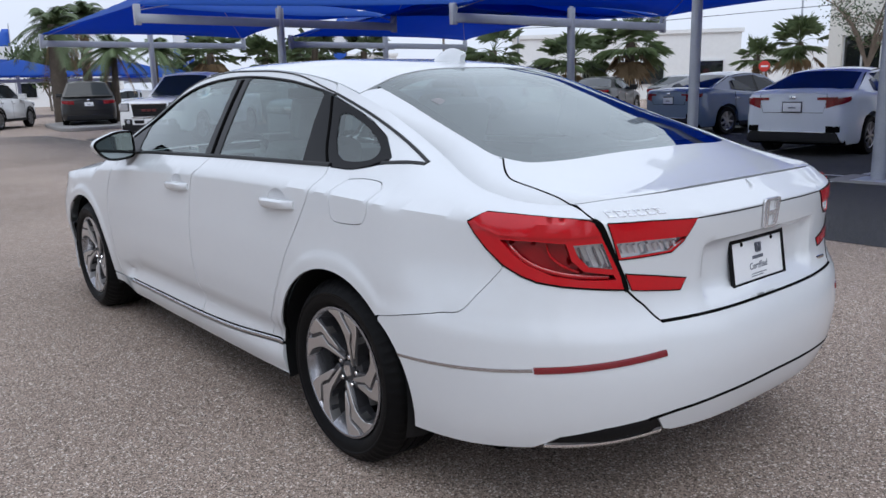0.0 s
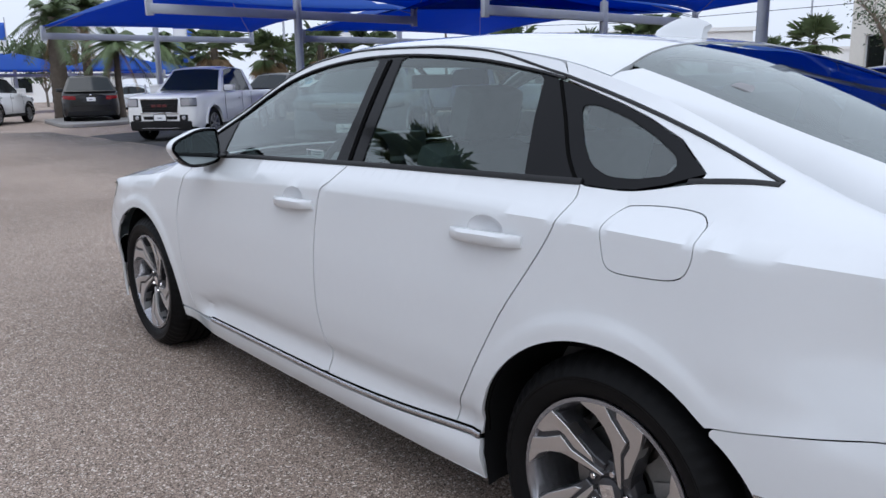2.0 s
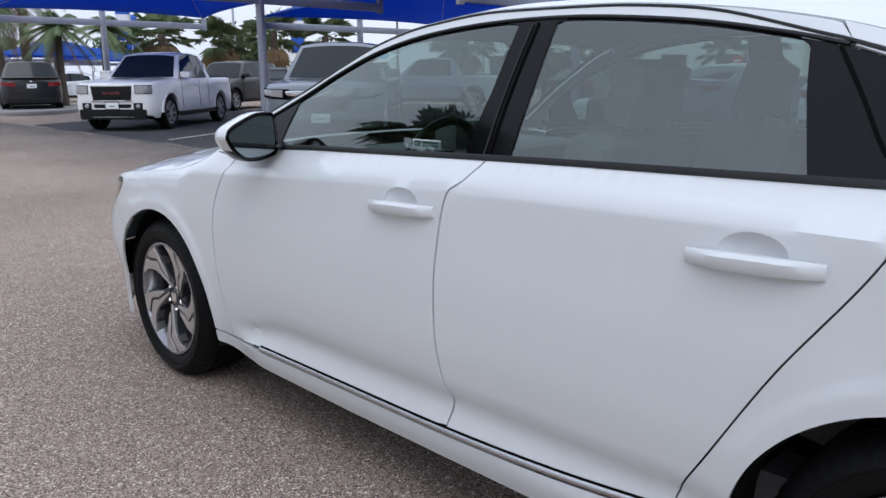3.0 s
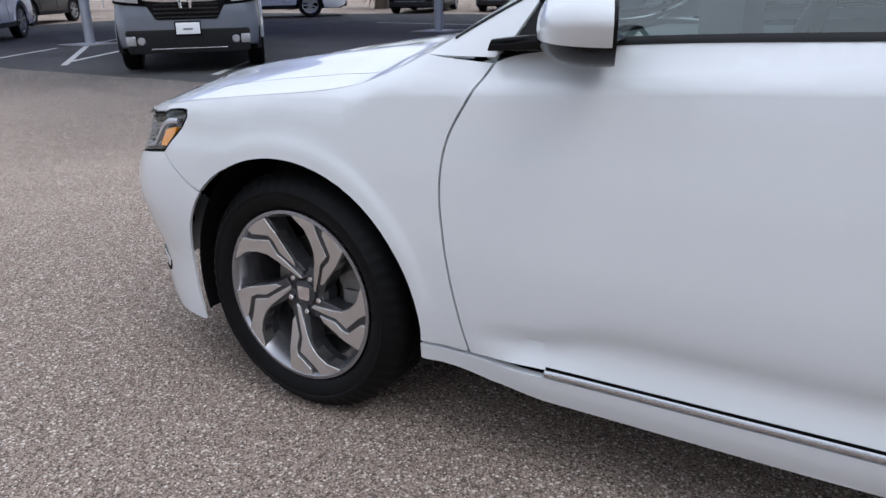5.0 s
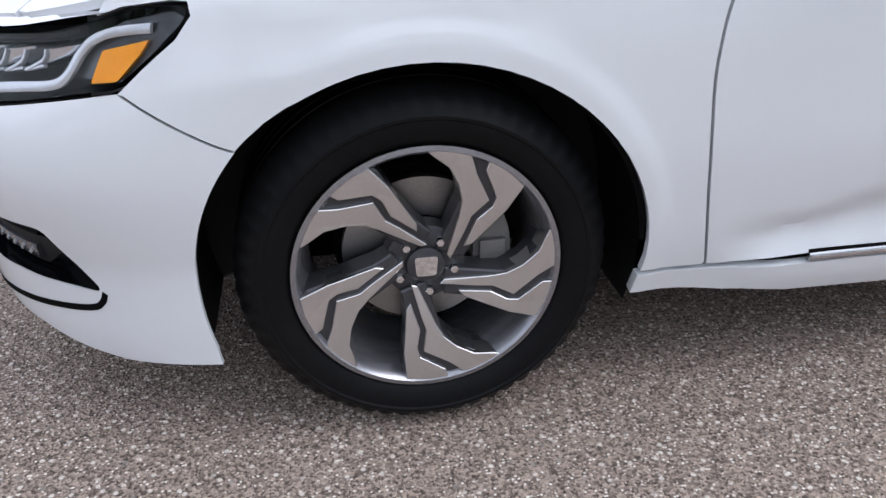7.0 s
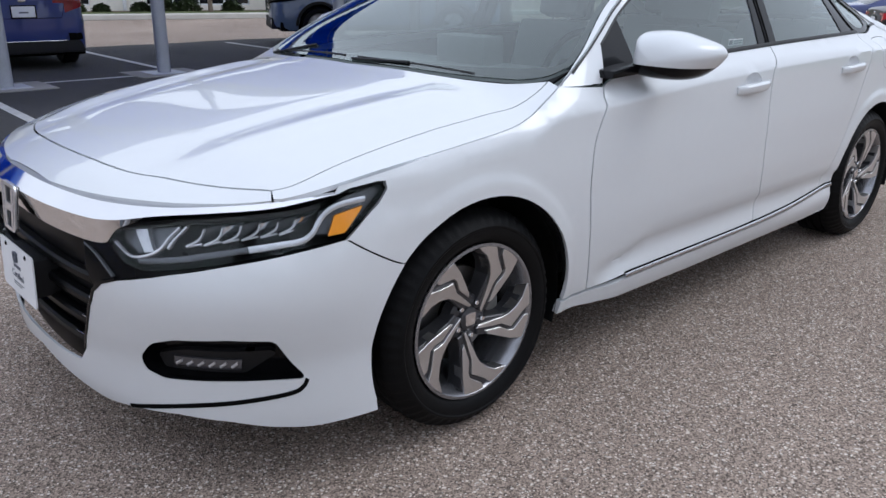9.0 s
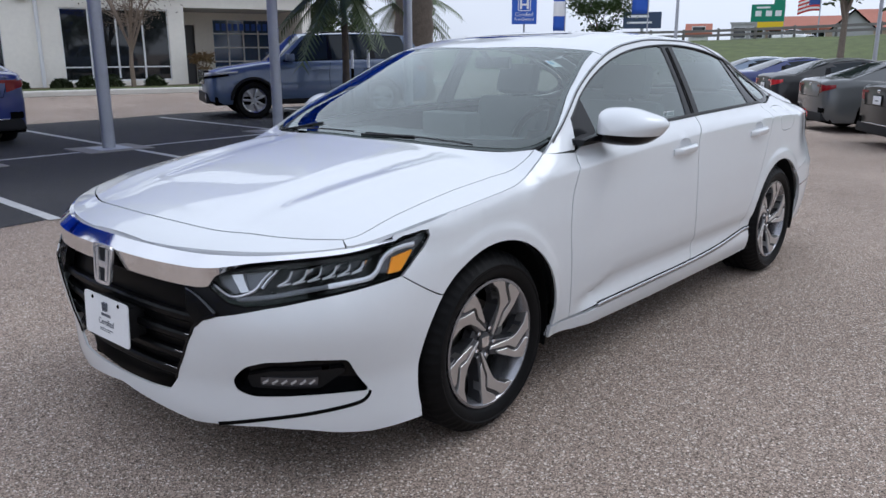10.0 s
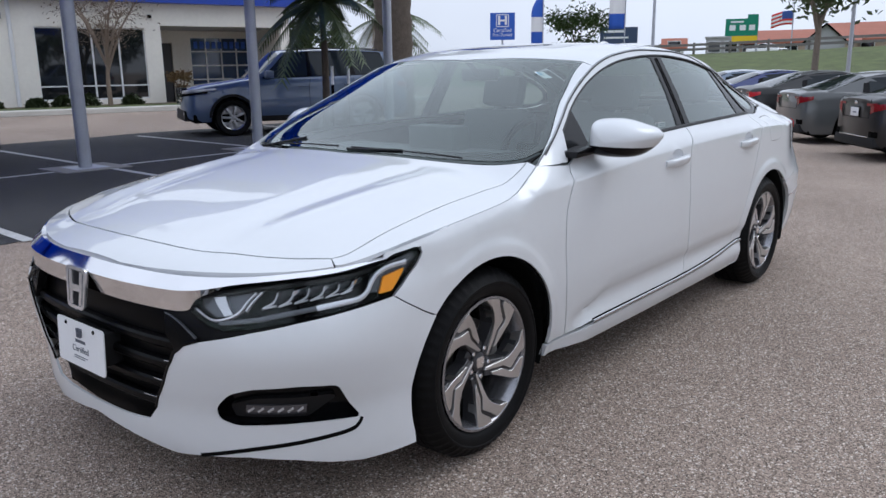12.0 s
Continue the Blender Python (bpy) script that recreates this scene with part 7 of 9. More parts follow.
            wrap("tail_lamp", red, s, -1, 0.30, 0.52, (zl - 0.03, zl + 0.06), (zl - 0.10, zl + 0.04))
        else:
            wrap("tail_lamp", red, s, -1, 0.10, 0.62, (zl - 0.20, zl + 0.10), (zl - 0.20, zl + 0.10))
        if kind != "sedan":
            for ax in (axf, axr):
                bm = bmesh.new()
                lathe(bm, [(r + 0.052, s * W * 0.96), (r + 0.052, s * (W * 1.012)), (r + 0.105, s * (W * 1.008)), (r + 0.11, s * W * 0.96)], 26, pose(ax, 0, r), (radians(2), radians(178)))
                part("arch_trim", bm, low_mat if kind == "suv" else colour, ob)
    if kind == "pickup":
        pickup_face(ob, L, W, zb, k, bright_trim)
    else:
        bm = bmesh.new()
        zg = k["nose"] - 0.08
        gh = 0.13 if kind == "sedan" else 0.17
        prism(bm, rounded([(-W * 0.50, zg - gh), (W * 0.50, zg - gh), (W * 0.56, zg + gh * 0.7), (-W * 0.56, zg + gh * 0.7)], 0.04), L - 0.10, L + 0.012, "x", 0.008)
        g = part("grille", bm, GLOSS_BLACK, ob)
        if bright_trim:
            bm = bmesh.new()
            box(bm, L - 0.05, -W * 0.55, zg + gh * 0.62, L + 0.02, W * 0.55, zg + gh * 0.85, 0.01)
            part("grille_bar", bm, CHROME, g)
        for z in np.linspace(zg - gh * 0.7, zg + gh * 0.4, 4):
            bm = bmesh.new()
            box(bm, L - 0.02, -W * 0.47, z - 0.008, L + 0.018, W * 0.47, z + 0.008, 0.003)
            part("grille_slat", bm, PLASTIC_BLACK, g)
        bm = bmesh.new()
        prism(bm, rounded([(-W * 0.78, zb + 0.02), (W * 0.78, zb + 0.02), (W * 0.72, zb + 0.24), (-W * 0.72, zb + 0.24)], 0.05), L - 0.20, L + 0.008, "x", 0.01)
        part("bumper_intake", bm, low_mat, ob)
        for s in (1, -1):
            bm = bmesh.new()
            lathe(bm, [(0.0, 0.012), (0.045, 0.010), (0.055, 0.0), (0.055, -0.03)], 14, pose(L + 0.004, s * W * 0.66, zb + 0.15, 0, 0, -90))
            part("fog_lamp", bm, LAMP_CLEAR, ob)
    bm = bmesh.new()
    prism(bm, rounded([(-W * 0.86, zb + 0.03), (W * 0.86, zb + 0.03), (W * 0.80, zb + 0.20), (-W * 0.80, zb + 0.20)], 0.04), -L - 0.008, -L + 0.18, "x", 0.01)
    part("rear_valance", bm, low_mat, ob)
    if bright_trim:
        bm = bmesh.new()
        box(bm, -L - 0.016, -W * 0.6, zb + 0.19, -L + 0.05, W * 0.6, zb + 0.205, 0.004)
        part("valance_trim", bm, CHROME, ob)
    for want, x, nx, z in ((plate_front, L + 0.022, 1, zb + 0.28), (plate_rear, -L - 0.016, -1, k["tail"] - 0.24)):
        if want:
            bm = bmesh.new()
            box(bm, x - 0.006, -0.165, z - 0.09, x + 0.006, 0.165, z + 0.09, 0.004)
            fr = part("plate_frame", bm, GLOSS_BLACK, ob)
            bm = bmesh.new()
            box(bm, x + nx * 0.004 - 0.004, -0.15, z - 0.072, x + nx * 0.004 + 0.004, 0.15, z + 0.072, 0.002)
            part("number_plate", bm, PLATE_WHITE, fr)
            bm = bmesh.new()
            box(bm, x + nx * 0.006 - 0.004, -0.06, z - 0.02, x + nx * 0.006 + 0.004, 0.06, z + 0.0, 0)
            part("printed_bar", bm, PRINT_GREY, fr)
    if kind == "pickup":
        bm = bmesh.new()
        x0, x1, zt = -L + 0.08, k["rwb"] - 0.06, k["tail"]
        box(bm, x0, -W * 0.80, zt - 0.01, x1, W * 0.80, zt + 0.045, 0.01)
        part("bed_cover", bm, PLASTIC_BLACK, ob)
    # wheels
    for ax in (axf, axr):
        for s in (1, -1):
            w = new("wheel")
            w.parent = ob
            w.matrix_basis = pose(ax, s * W * 0.985, r, 0, random.uniform(0, 70), 0 if s > 0 else 180)
            bm = bmesh.new()
            lathe(bm, [(r * 0.66, -0.01), (r * 0.74, 0.008), (r * 0.93, 0.006), (r * 0.985, -0.02), (r, -0.05), (r, -0.19), (r * 0.9, -0.22), (r * 0.66, -0.20)], 32)
            part("tyre", bm, RUBBER, w)
            bm = bmesh.new()
            rr = r * 0.68
            lathe(bm, [(rr, -0.012), (rr * 0.97, 0.0), (rr * 0.92, -0.01), (rr * 0.90, -0.09), (0.0, -0.10)], 28)
            for j in range(7):
                a = 2 * math.pi * j / 7
                prism(bm, [(0.02, 0.02), (rr * 0.93, rr * 0.13), (rr * 0.93, -rr * 0.06), (0.02, -0.03)], -0.03, -0.008, "y", 0.003, Matrix.Rotation(a, 4, "Y"))
            lathe(bm, [(0.0, -0.004), (0.05, -0.006), (0.06, -0.04)], 16)
            part("rim", bm, rim or WHEEL_SILVER, w)
    return ob


def at(x, y, heading):
    return pose(x, y, ground_z(x, y), 0, 0, heading)


SILVER = paint("silver_paint", (0.72, 0.76, 0.82))
GREYBLUE = paint("grey_blue_paint", (0.17, 0.23, 0.32))
STEELBLUE = paint("steel_blue_paint", (0.085, 0.125, 0.21))
DEEPBLUE = paint("deep_blue_paint", (0.012, 0.028, 0.16))
BLACKPAINT = mat("black_paint", (0.008, 0.008, 0.009), 0.35, coat=0.45, vary=0.02, scale=3)
GREYPAINT = paint("dark_grey_paint", (0.085, 0.09, 0.092))
PICKWHITE = paint("pickup_white", (0.84, 0.84, 0.84))
LIGHTGREY = paint("pale_grey_paint", (0.125, 0.142, 0.175))

vehicle("sedan", "sedan", SILVER, "silver compact sedan parked tail out under the blue canopy", at(2.75, -12.9, -88), plate_rear=True)
vehicle("sedan", "sedan", GREYBLUE, "grey-blue sedan with black windows parked beside a silver one", at(6.9, -16.2, -100), plate_rear=True)
vehicle("pickup_truck", "pickup", LIGHTGREY, "grey-blue pickup truck with a chrome grille bar facing the lane", at(10.35, -6.85, 135), plate_front=True, category="truck", lower=PLASTIC_BLACK)
vehicle("pickup_truck", "pickup", PICKWHITE, "white crew-cab pickup truck with a black grille", at(18.1, -6.95, 131), plate_front=True, category="truck", bright_trim=False)
vehicle("pickup_truck", "pickup", PICKWHITE, "white lifted pickup truck parked across the aisle", at(19.6, -18.0, 41), category="truck", bright_trim=False)
vehicle("suv", "suv", PICKWHITE, "white crossover with dark lower trim seen from behind", at(31.8, -4.2, -34), plate_rear=True, category="car")
vehicle("suv", "suv", BLACKPAINT, "black mid-size SUV beside a palm trunk", at(30.0, -7.4, -15), plate_rear=True, category="car", bright_trim=False)
vehicle("suv", "suv", BLACKPAINT, "black SUV with a white plate behind the pickup", at(25.5, -13.2, 120), plate_front=True, category="car")
vehicle("sedan", "sedan", DEEPBLUE, "glossy deep blue sedan with a chrome bumper strip", at(-0.55, -12.25, -92), plate_rear=True)
vehicle("suv", "suv", STEELBLUE, "steel-blue SUV with black windows and silver wheels", at(-8.06, -11.5, -26), category="car", bright_trim=False)
vehicle("sedan", "sedan", GREYPAINT, "matt grey muscle sedan with a rear spoiler and black wheels", at(-15.6, -0.9, 126), rim=PLASTIC_BLACK, bright_trim=False)
vehicle("sedan", "sedan", BLACKPAINT, "black sedan with chrome bumper trim at the row's end", at(-13.0, 1.0, 126), category="car", plate_rear=True)
vehicle("sedan", "sedan", BLACKPAINT, "black sedan with bright red tail lamps", at(-18.2, -2.8, 126), plate_rear=True, tail_colour=mat("bright_red_lens", (0.55, 0.02, 0.03), 0.15, coat=1.0))
vehicle("sedan", "sedan", DEEPBLUE, "dark blue sedan in the far row", at(-20.8, -4.7, 126))
vehicle("sedan", "sedan", GREYBLUE, "dark grey sedan at the far end of the row", at(-23.4, -6.6, 126))


# ---- asphalt under the canopies, markings ----
PAINT_LINE = mat("line_paint", (0.50, 0.50, 0.49), 0.8, vary=0.25, scale=6, bump=0.2, bump_scale=120)
CONCRETE = mat("concrete", (0.27, 0.26, 0.25), 0.9, vary=0.15, scale=2, bump=0.25, bump_scale=60)
STEEL = mat("galvanised_steel", (0.42, 0.44, 0.49), 0.45, metal=0.55, vary=0.10, scale=5)


def outline(pts, step, wobble, seed):
    q = dense(pts, step)
    return [(x + wobble * noise.noise((x * 0.7, y * 0.7, seed)), y + wobble * noise.noise((y * 0.7, x * 0.7, seed + 9))) for x, y in q]


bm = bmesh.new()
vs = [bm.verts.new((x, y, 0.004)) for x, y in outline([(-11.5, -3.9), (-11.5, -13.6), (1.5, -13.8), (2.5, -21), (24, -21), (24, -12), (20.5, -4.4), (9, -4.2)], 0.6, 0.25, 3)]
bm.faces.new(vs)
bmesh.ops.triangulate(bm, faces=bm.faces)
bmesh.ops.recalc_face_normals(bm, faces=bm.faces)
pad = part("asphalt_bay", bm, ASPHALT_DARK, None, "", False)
tagged(pad, "dark asphalt of the parking bays", "pavement", kind="structure")
# blend from bay to lane tones, with some canopy shade in its colour
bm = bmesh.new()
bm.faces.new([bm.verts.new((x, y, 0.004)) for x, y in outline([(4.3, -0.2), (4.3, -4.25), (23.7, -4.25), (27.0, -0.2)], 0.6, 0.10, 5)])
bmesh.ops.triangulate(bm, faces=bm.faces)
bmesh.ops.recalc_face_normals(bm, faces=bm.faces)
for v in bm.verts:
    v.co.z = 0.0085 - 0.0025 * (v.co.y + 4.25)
tagged(part("asphalt_seam", bm, ASPHALT_SEAM, None, "", False), "dark asphalt fading into the brown lane, canopy shade partly in its colour", "pavement", kind="structure")


def line(x0, y0, x1, y1, w=0.10):
    d = Vector((x1 - x0, y1 - y0, 0))
    s = Vector((-d.y, d.x, 0)).normalized() * w / 2
    bm = bmesh.new()
    n = max(2, int(d.length / 0.3))
    a = [bm.verts.new(Vector((x0, y0, 0.008)) + d * (i / n) + s * (1 + 0.12 * noise.noise((i, x0, y0)))) for i in range(n + 1)]
    b = [bm.verts.new(Vector((x0, y0, 0.008)) + d * (i / n) - s * (1 + 0.12 * noise.noise((i, y0, x0)))) for i in range(n + 1)]
    for i in range(n):
        bm.faces.new((a[i], b[i], b[i + 1], a[i + 1]))
    ob = part("bay_line", bm, PAINT_LINE, None, "", False)
    return tagged(ob, "worn white painted parking bay line", "road marking", kind="structure")


for x in (0.85, -1.85, -4.9, -8.2, 3.6):
    line(x, -4.1, x - 0.15, -8.5)
    line(x - 0.15, -8.7, x - 0.3, -13.2)
line(-9.5, -8.65, 4.2, -8.3)
for x, y in ((14.8, -7.9), (11.6, -5.2), (8.0, -4.9), (13.2, -4.7)):
    line(x, y, x + 2.6 * math.cos(radians(-60)) * 1.0, y + 2.6 * math.sin(radians(-60)))
line(11.2, -4.9, 14.6, -7.7)
line(6.0, -15.0, 13.5, -16.0)


# ---- canopies ----
def fabric_mat():
    m = bpy.data.materials.new("blue_shade_fabric")
    m.use_nodes = True
    nt = m.node_tree
    b = nt.nodes["Principled BSDF"]
    b.inputs["Base Color"].default_value = (0.020, 0.100, 0.42, 1)
    b.inputs["Roughness"].default_value = 0.75
    tl = nt.nodes.new("ShaderNodeBsdfTranslucent")
    tl.inputs["Color"].default_value = (0.03, 0.21, 0.80, 1)
    mx = nt.nodes.new("ShaderNodeMixShader")
    mx.inputs[0].default_value = 0.45
    co, wv, bp = nt.nodes.new("ShaderNodeTexCoord"), nt.nodes.new("ShaderNodeTexNoise"), nt.nodes.new("ShaderNodeBump")
    wv.inputs["Scale"].default_value = 1.2
    bp.inputs["Strength"].default_value, bp.inputs["Distance"].default_value = 0.3, 0.15
    nt.links.new(co.outputs["Object"], wv.inputs["Vector"])
    nt.links.new(wv.outputs[0], bp.inputs["Height"])
    nt.links.new(bp.outputs[0], b.inputs["Normal"])
    nt.links.new(b.outputs[0], mx.inputs[1])
    nt.links.new(tl.outputs[0], mx.inputs[2])
    nt.links.new(mx.outputs[0], nt.nodes["Material Output"].inputs[0])
    return m


FABRIC = fabric_mat()


def t_frame(x, y, half=3.9, z=2.75, turn=90.0, beam=True, r=0.10, label="grey steel canopy post with a cantilever beam on a concrete pad"):
    ob = thing("canopy_post", label, "post", "canopy posts", m=pose(x, y, 0, 0, 0, turn - 90))
    bm = bmesh.new()
    lathe(bm, [(r, 0), (r, z + 0.35)], 16, Matrix.Rotation(radians(90), 4, "X"))
    part("column", bm, STEEL, ob)
    bm = bmesh.new()
    box(bm, -0.24, -0.24, 0.0, 0.24, 0.24, 0.022, 0.004)
    part("base_plate", bm, STEEL, ob)
    bm = bmesh.new()
    box(bm, -0.48, -0.42, 0.0, 0.48, 0.42, 0.016, 0.004)
    part("concrete_pad", bm, CONCRETE, ob)
    if beam:
        bm = bmesh.new()
        box(bm, -0.07, -half, z - 0.11, 0.07, half, z + 0.09, 0.01)
        part("beam", bm, STEEL, ob)
        for s in (1, -1):
            bm = bmesh.new()
            box(bm, -0.06, s * half - 0.07, z - 0.16, 0.06, s * half + 0.07, z + 0.30, 0.01)
            part("beam_end", bm, STEEL, ob)
        bm = bmesh.new()
        tube(bm, [(0, 0, z + 0.3), (0, 0, z + 1.35)], 0.05, 8)
        part("king_post", bm, STEEL, ob)
    return ob


def sail(corners, rise, label):
    """Fabric stretched over four corners, with drawn-in edges and a raised ridge."""
    p = [Vector(c) for c in corners]
    ob = thing("shade_canopy", label, "canopy", "shade canopies")
    bm = bmesh.new()
    n = 22
    grid = []
    for i in range(n + 1):
        row = []
        for j in range(n + 1):
            u, v = i / n, j / n
            uu = u + 0.10 * (0.5 - u) * 2 * (4 * v * (1 - v)) * abs(2 * u - 1)
            vv = v + 0.07 * (0.5 - v) * 2 * (4 * u * (1 - u)) * abs(2 * v - 1)
            q = p[0] * (1 - uu) * (1 - vv) + p[1] * uu * (1 - vv) + p[2] * uu * vv + p[3] * (1 - uu) * vv
            h = 1 - max(abs(2 * u - 1), abs(2 * v - 1)) ** 1.15
            q.z += rise * h + 0.20 * (4 * u * (1 - u)) * (abs(2 * v - 1) ** 4) * 0.8
            row.append(bm.verts.new(q))
        grid.append(row)
    for i in range(n):
        for j in range(n):
            bm.faces.new((grid[i][j], grid[i + 1][j], grid[i + 1][j + 1], grid[i][j + 1]))
    cloth = part("fabric", bm, FABRIC, ob)
    cloth.modifiers.new("thick", "SOLIDIFY").thickness = 0.012
    for c in p:
        bm = bmesh.new()
        mid = sum(p, Vector()) / 4
        tube(bm, [c + Vector((0, 0, -0.12)), c.lerp(mid, 0.5) + Vector((0, 0, rise * 0.48))], 0.012, 6)
        part("tie_cable", bm, STEEL, ob)
    return ob


LBL = "blue fabric shade sail stretched between steel beams"
t_frame(14.8, -7.9, 3.6, 2.95)
t_frame(25.2, -8.4, 3.6, 2.95)
sail([(14.8, -4.3, 3.23), (25.2, -4.8, 3.23), (25.2, -12.0, 3.23), (14.8, -11.5, 3.23)], 1.5, LBL)
t_frame(9.8, -13.3)
t_frame(0.0, -13.3 - 0.9, z=2.75)
sail([(9.8, -9.4, 3.03), (0.0, -9.6, 3.03), (0.0, -18.1, 3.03), (9.8, -17.2, 3.03)], 1.5, LBL)
sail([(14.8, -4.3, 3.23), (14.8, -11.5, 3.23), (9.8, -17.2, 3.03), (9.8, -9.4, 3.03)], 1.1, LBL)
t_frame(20.3, -15.2)
sail([(20.3, -11.3, 3.0), (9.9, -9.6, 3.03), (9.9, -17.1, 3.03), (20.3, -19.1, 3.0)], 1.3, LBL)
# the row beside the white sedan
for x, y in ((3.55, -9.05), (0.33, -8.17), (-1.80, -8.55), (-4.95, -8.75), (-8.30, -8.80)):
    t_frame(x, y, 3.7, 3.15, r=0.085 if x > -1 else 0.09)
sail([(3.55, -5.3, 3.43), (-1.80, -4.8, 3.43), (-1.80, -12.2, 3.43), (3.55, -12.7, 3.43)], 1.3, LBL)
sail([(-1.80, -4.8, 3.43), (-8.30, -5.1, 3.43), (-8.30, -12.5, 3.43), (-1.80, -12.2, 3.43)], 1.3, LBL)


# ---- plants ----
PALM_TRUNK = mat("palm_trunk", (0.095, 0.076, 0.060), 0.95, vary=0.35, scale=9, bump=0.9, bump_scale=22)
PALM_LEAF = mat("palm_leaf", (0.080, 0.112, 0.045), 0.55, vary=0.35, scale=2, per_object=0.2)
PALM_DRY = mat("palm_dry_leaf", (0.22, 0.15, 0.08), 0.8, vary=0.3, scale=3)
LEAF = mat("tree_leaf", (0.05, 0.085, 0.028), 0.6, vary=0.45, scale=1.5)
BARE_TWIG = mat("twig", (0.20, 0.155, 0.12), 0.9, vary=0.25, scale=4)
BARK = mat("bark", (0.17, 0.145, 0.12), 0.95, vary=0.3, scale=10, bump=0.7, bump_scale=40)
GRASS = mat("grass", (0.085, 0.108, 0.032), 0.9, vary=0.55, scale=1.2, bump=0.6, bump_scale=30)
SHRUB = mat("shrub_leaf", (0.04, 0.06, 0.022), 0.65, vary=0.4, scale=3)


def palm(x, y, h, crown=1.7, fan=True, r=0.22, label="palm tree with a shaggy crown of fan leaves", n=30, seed=0, dry=6, lean=0.0):
    rnd = random.Random(seed + int(x * 7 + y * 13))
    ob = thing("palm_tree", label, "palm tree", "palms", m=pose(x, y, 0))
    bm = bmesh.new()
    pts, m = [], 26
    for i in range(m + 1):
        t = i / m
        pts.append((lean * t * t, 0.05 * math.sin(3 * t), h * t))
    rings = []
    for i, p in enumerate(pts):
        t = i / m
        rr = r * (1.25 - 0.45 * t) * (1.0 + 0.09 * (i % 2))
        rings.append([bm.verts.new((p[0] + rr * (1 + 0.08 * rnd.random()) * math.cos(a), p[1] + rr * math.sin(a), p[2])) for a in np.linspace(0, 2 * math.pi, 14, endpoint=False)])
    for a, b in zip(rings, rings[1:]):
        for k in range(14):
            bm.faces.new((a[k], a[(k + 1) % 14], b[(k + 1) % 14], b[k]))
    part("trunk", bm, PALM_TRUNK, ob)
    head = Vector((lean, 0, h))
    for group, cnt, mt in (("crown", n, PALM_LEAF), ("dry_skirt", dry, PALM_DRY)):
        if not cnt:
            continue
        bm = bmesh.new()
        for k in range(cnt):
            az = rnd.uniform(0, 2 * math.pi)
            el = rnd.uniform(-0.5, 1.25) if group == "crown" else rnd.uniform(-1.3, -0.7)
            ln = crown * rnd.uniform(0.75, 1.1)
            d = Vector((math.cos(az) * math.cos(el), math.sin(az) * math.cos(el), math.sin(el)))
            side = Vector((-math.sin(az), math.cos(az), 0))
            up = side.cross(d)
            if fan:
                stem = head + d * ln * 0.55 + Vector((0, 0, -0.10 * ln))
                tube(bm, [head, head + d * ln * 0.3, stem], 0.02, 4, 0.008)
                for j in range(19):
                    a = -1.6 + 3.2 * j / 18
                    tip_d = d * math.cos(a) + side * math.sin(a)
                    ll = ln * 0.62 * (0.75 + 0.25 * math.cos(a)) * rnd.uniform(0.85, 1.1)
                    base_w = 0.024 * ln
                    w = (side * math.cos(a) - d * math.sin(a)) * base_w
                    mid = stem + tip_d * ll * 0.55
                    tip = stem + tip_d * ll + Vector((0, 0, -0.28 * ll * rnd.uniform(0.5, 1.4)))
                    v = [bm.verts.new(c) for c in (stem, mid + w, tip, mid - w)]
                    bm.faces.new((v[0], v[1], v[2]))
                    bm.faces.new((v[0], v[2], v[3]))
            else:
                spine = [head + d * ln * t + Vector((0, 0, -0.62 * ln * t * t)) for t in np.linspace(0, 1, 9)]
                tube(bm, spine, 0.022, 4, 0.004)
                for i in range(1, 9):
                    for s in (1, -1):
                        for q in (0.0, 0.33, 0.67):
                            b0 = spine[i - 1].lerp(spine[i], q)
                            ll = 0.42 * ln * (1 - 0.55 * abs(i / 8 - 0.4)) * 0.62
                            t = b0 + side * s * ll * 0.85 + (spine[i] - spine[i - 1]).normalized() * ll * 0.55 + Vector((0, 0, -0.4 * ll))
                            wv = (spine[i] - spine[i - 1]).normalized() * 0.034
                            v = [bm.verts.new(c) for c in (b0 - wv, b0 + wv, t)]
                            bm.faces.new(v)
        part(group, bm, mt, ob, "dry brown hanging leaves" if group == "dry_skirt" else "", False, False)
    return ob


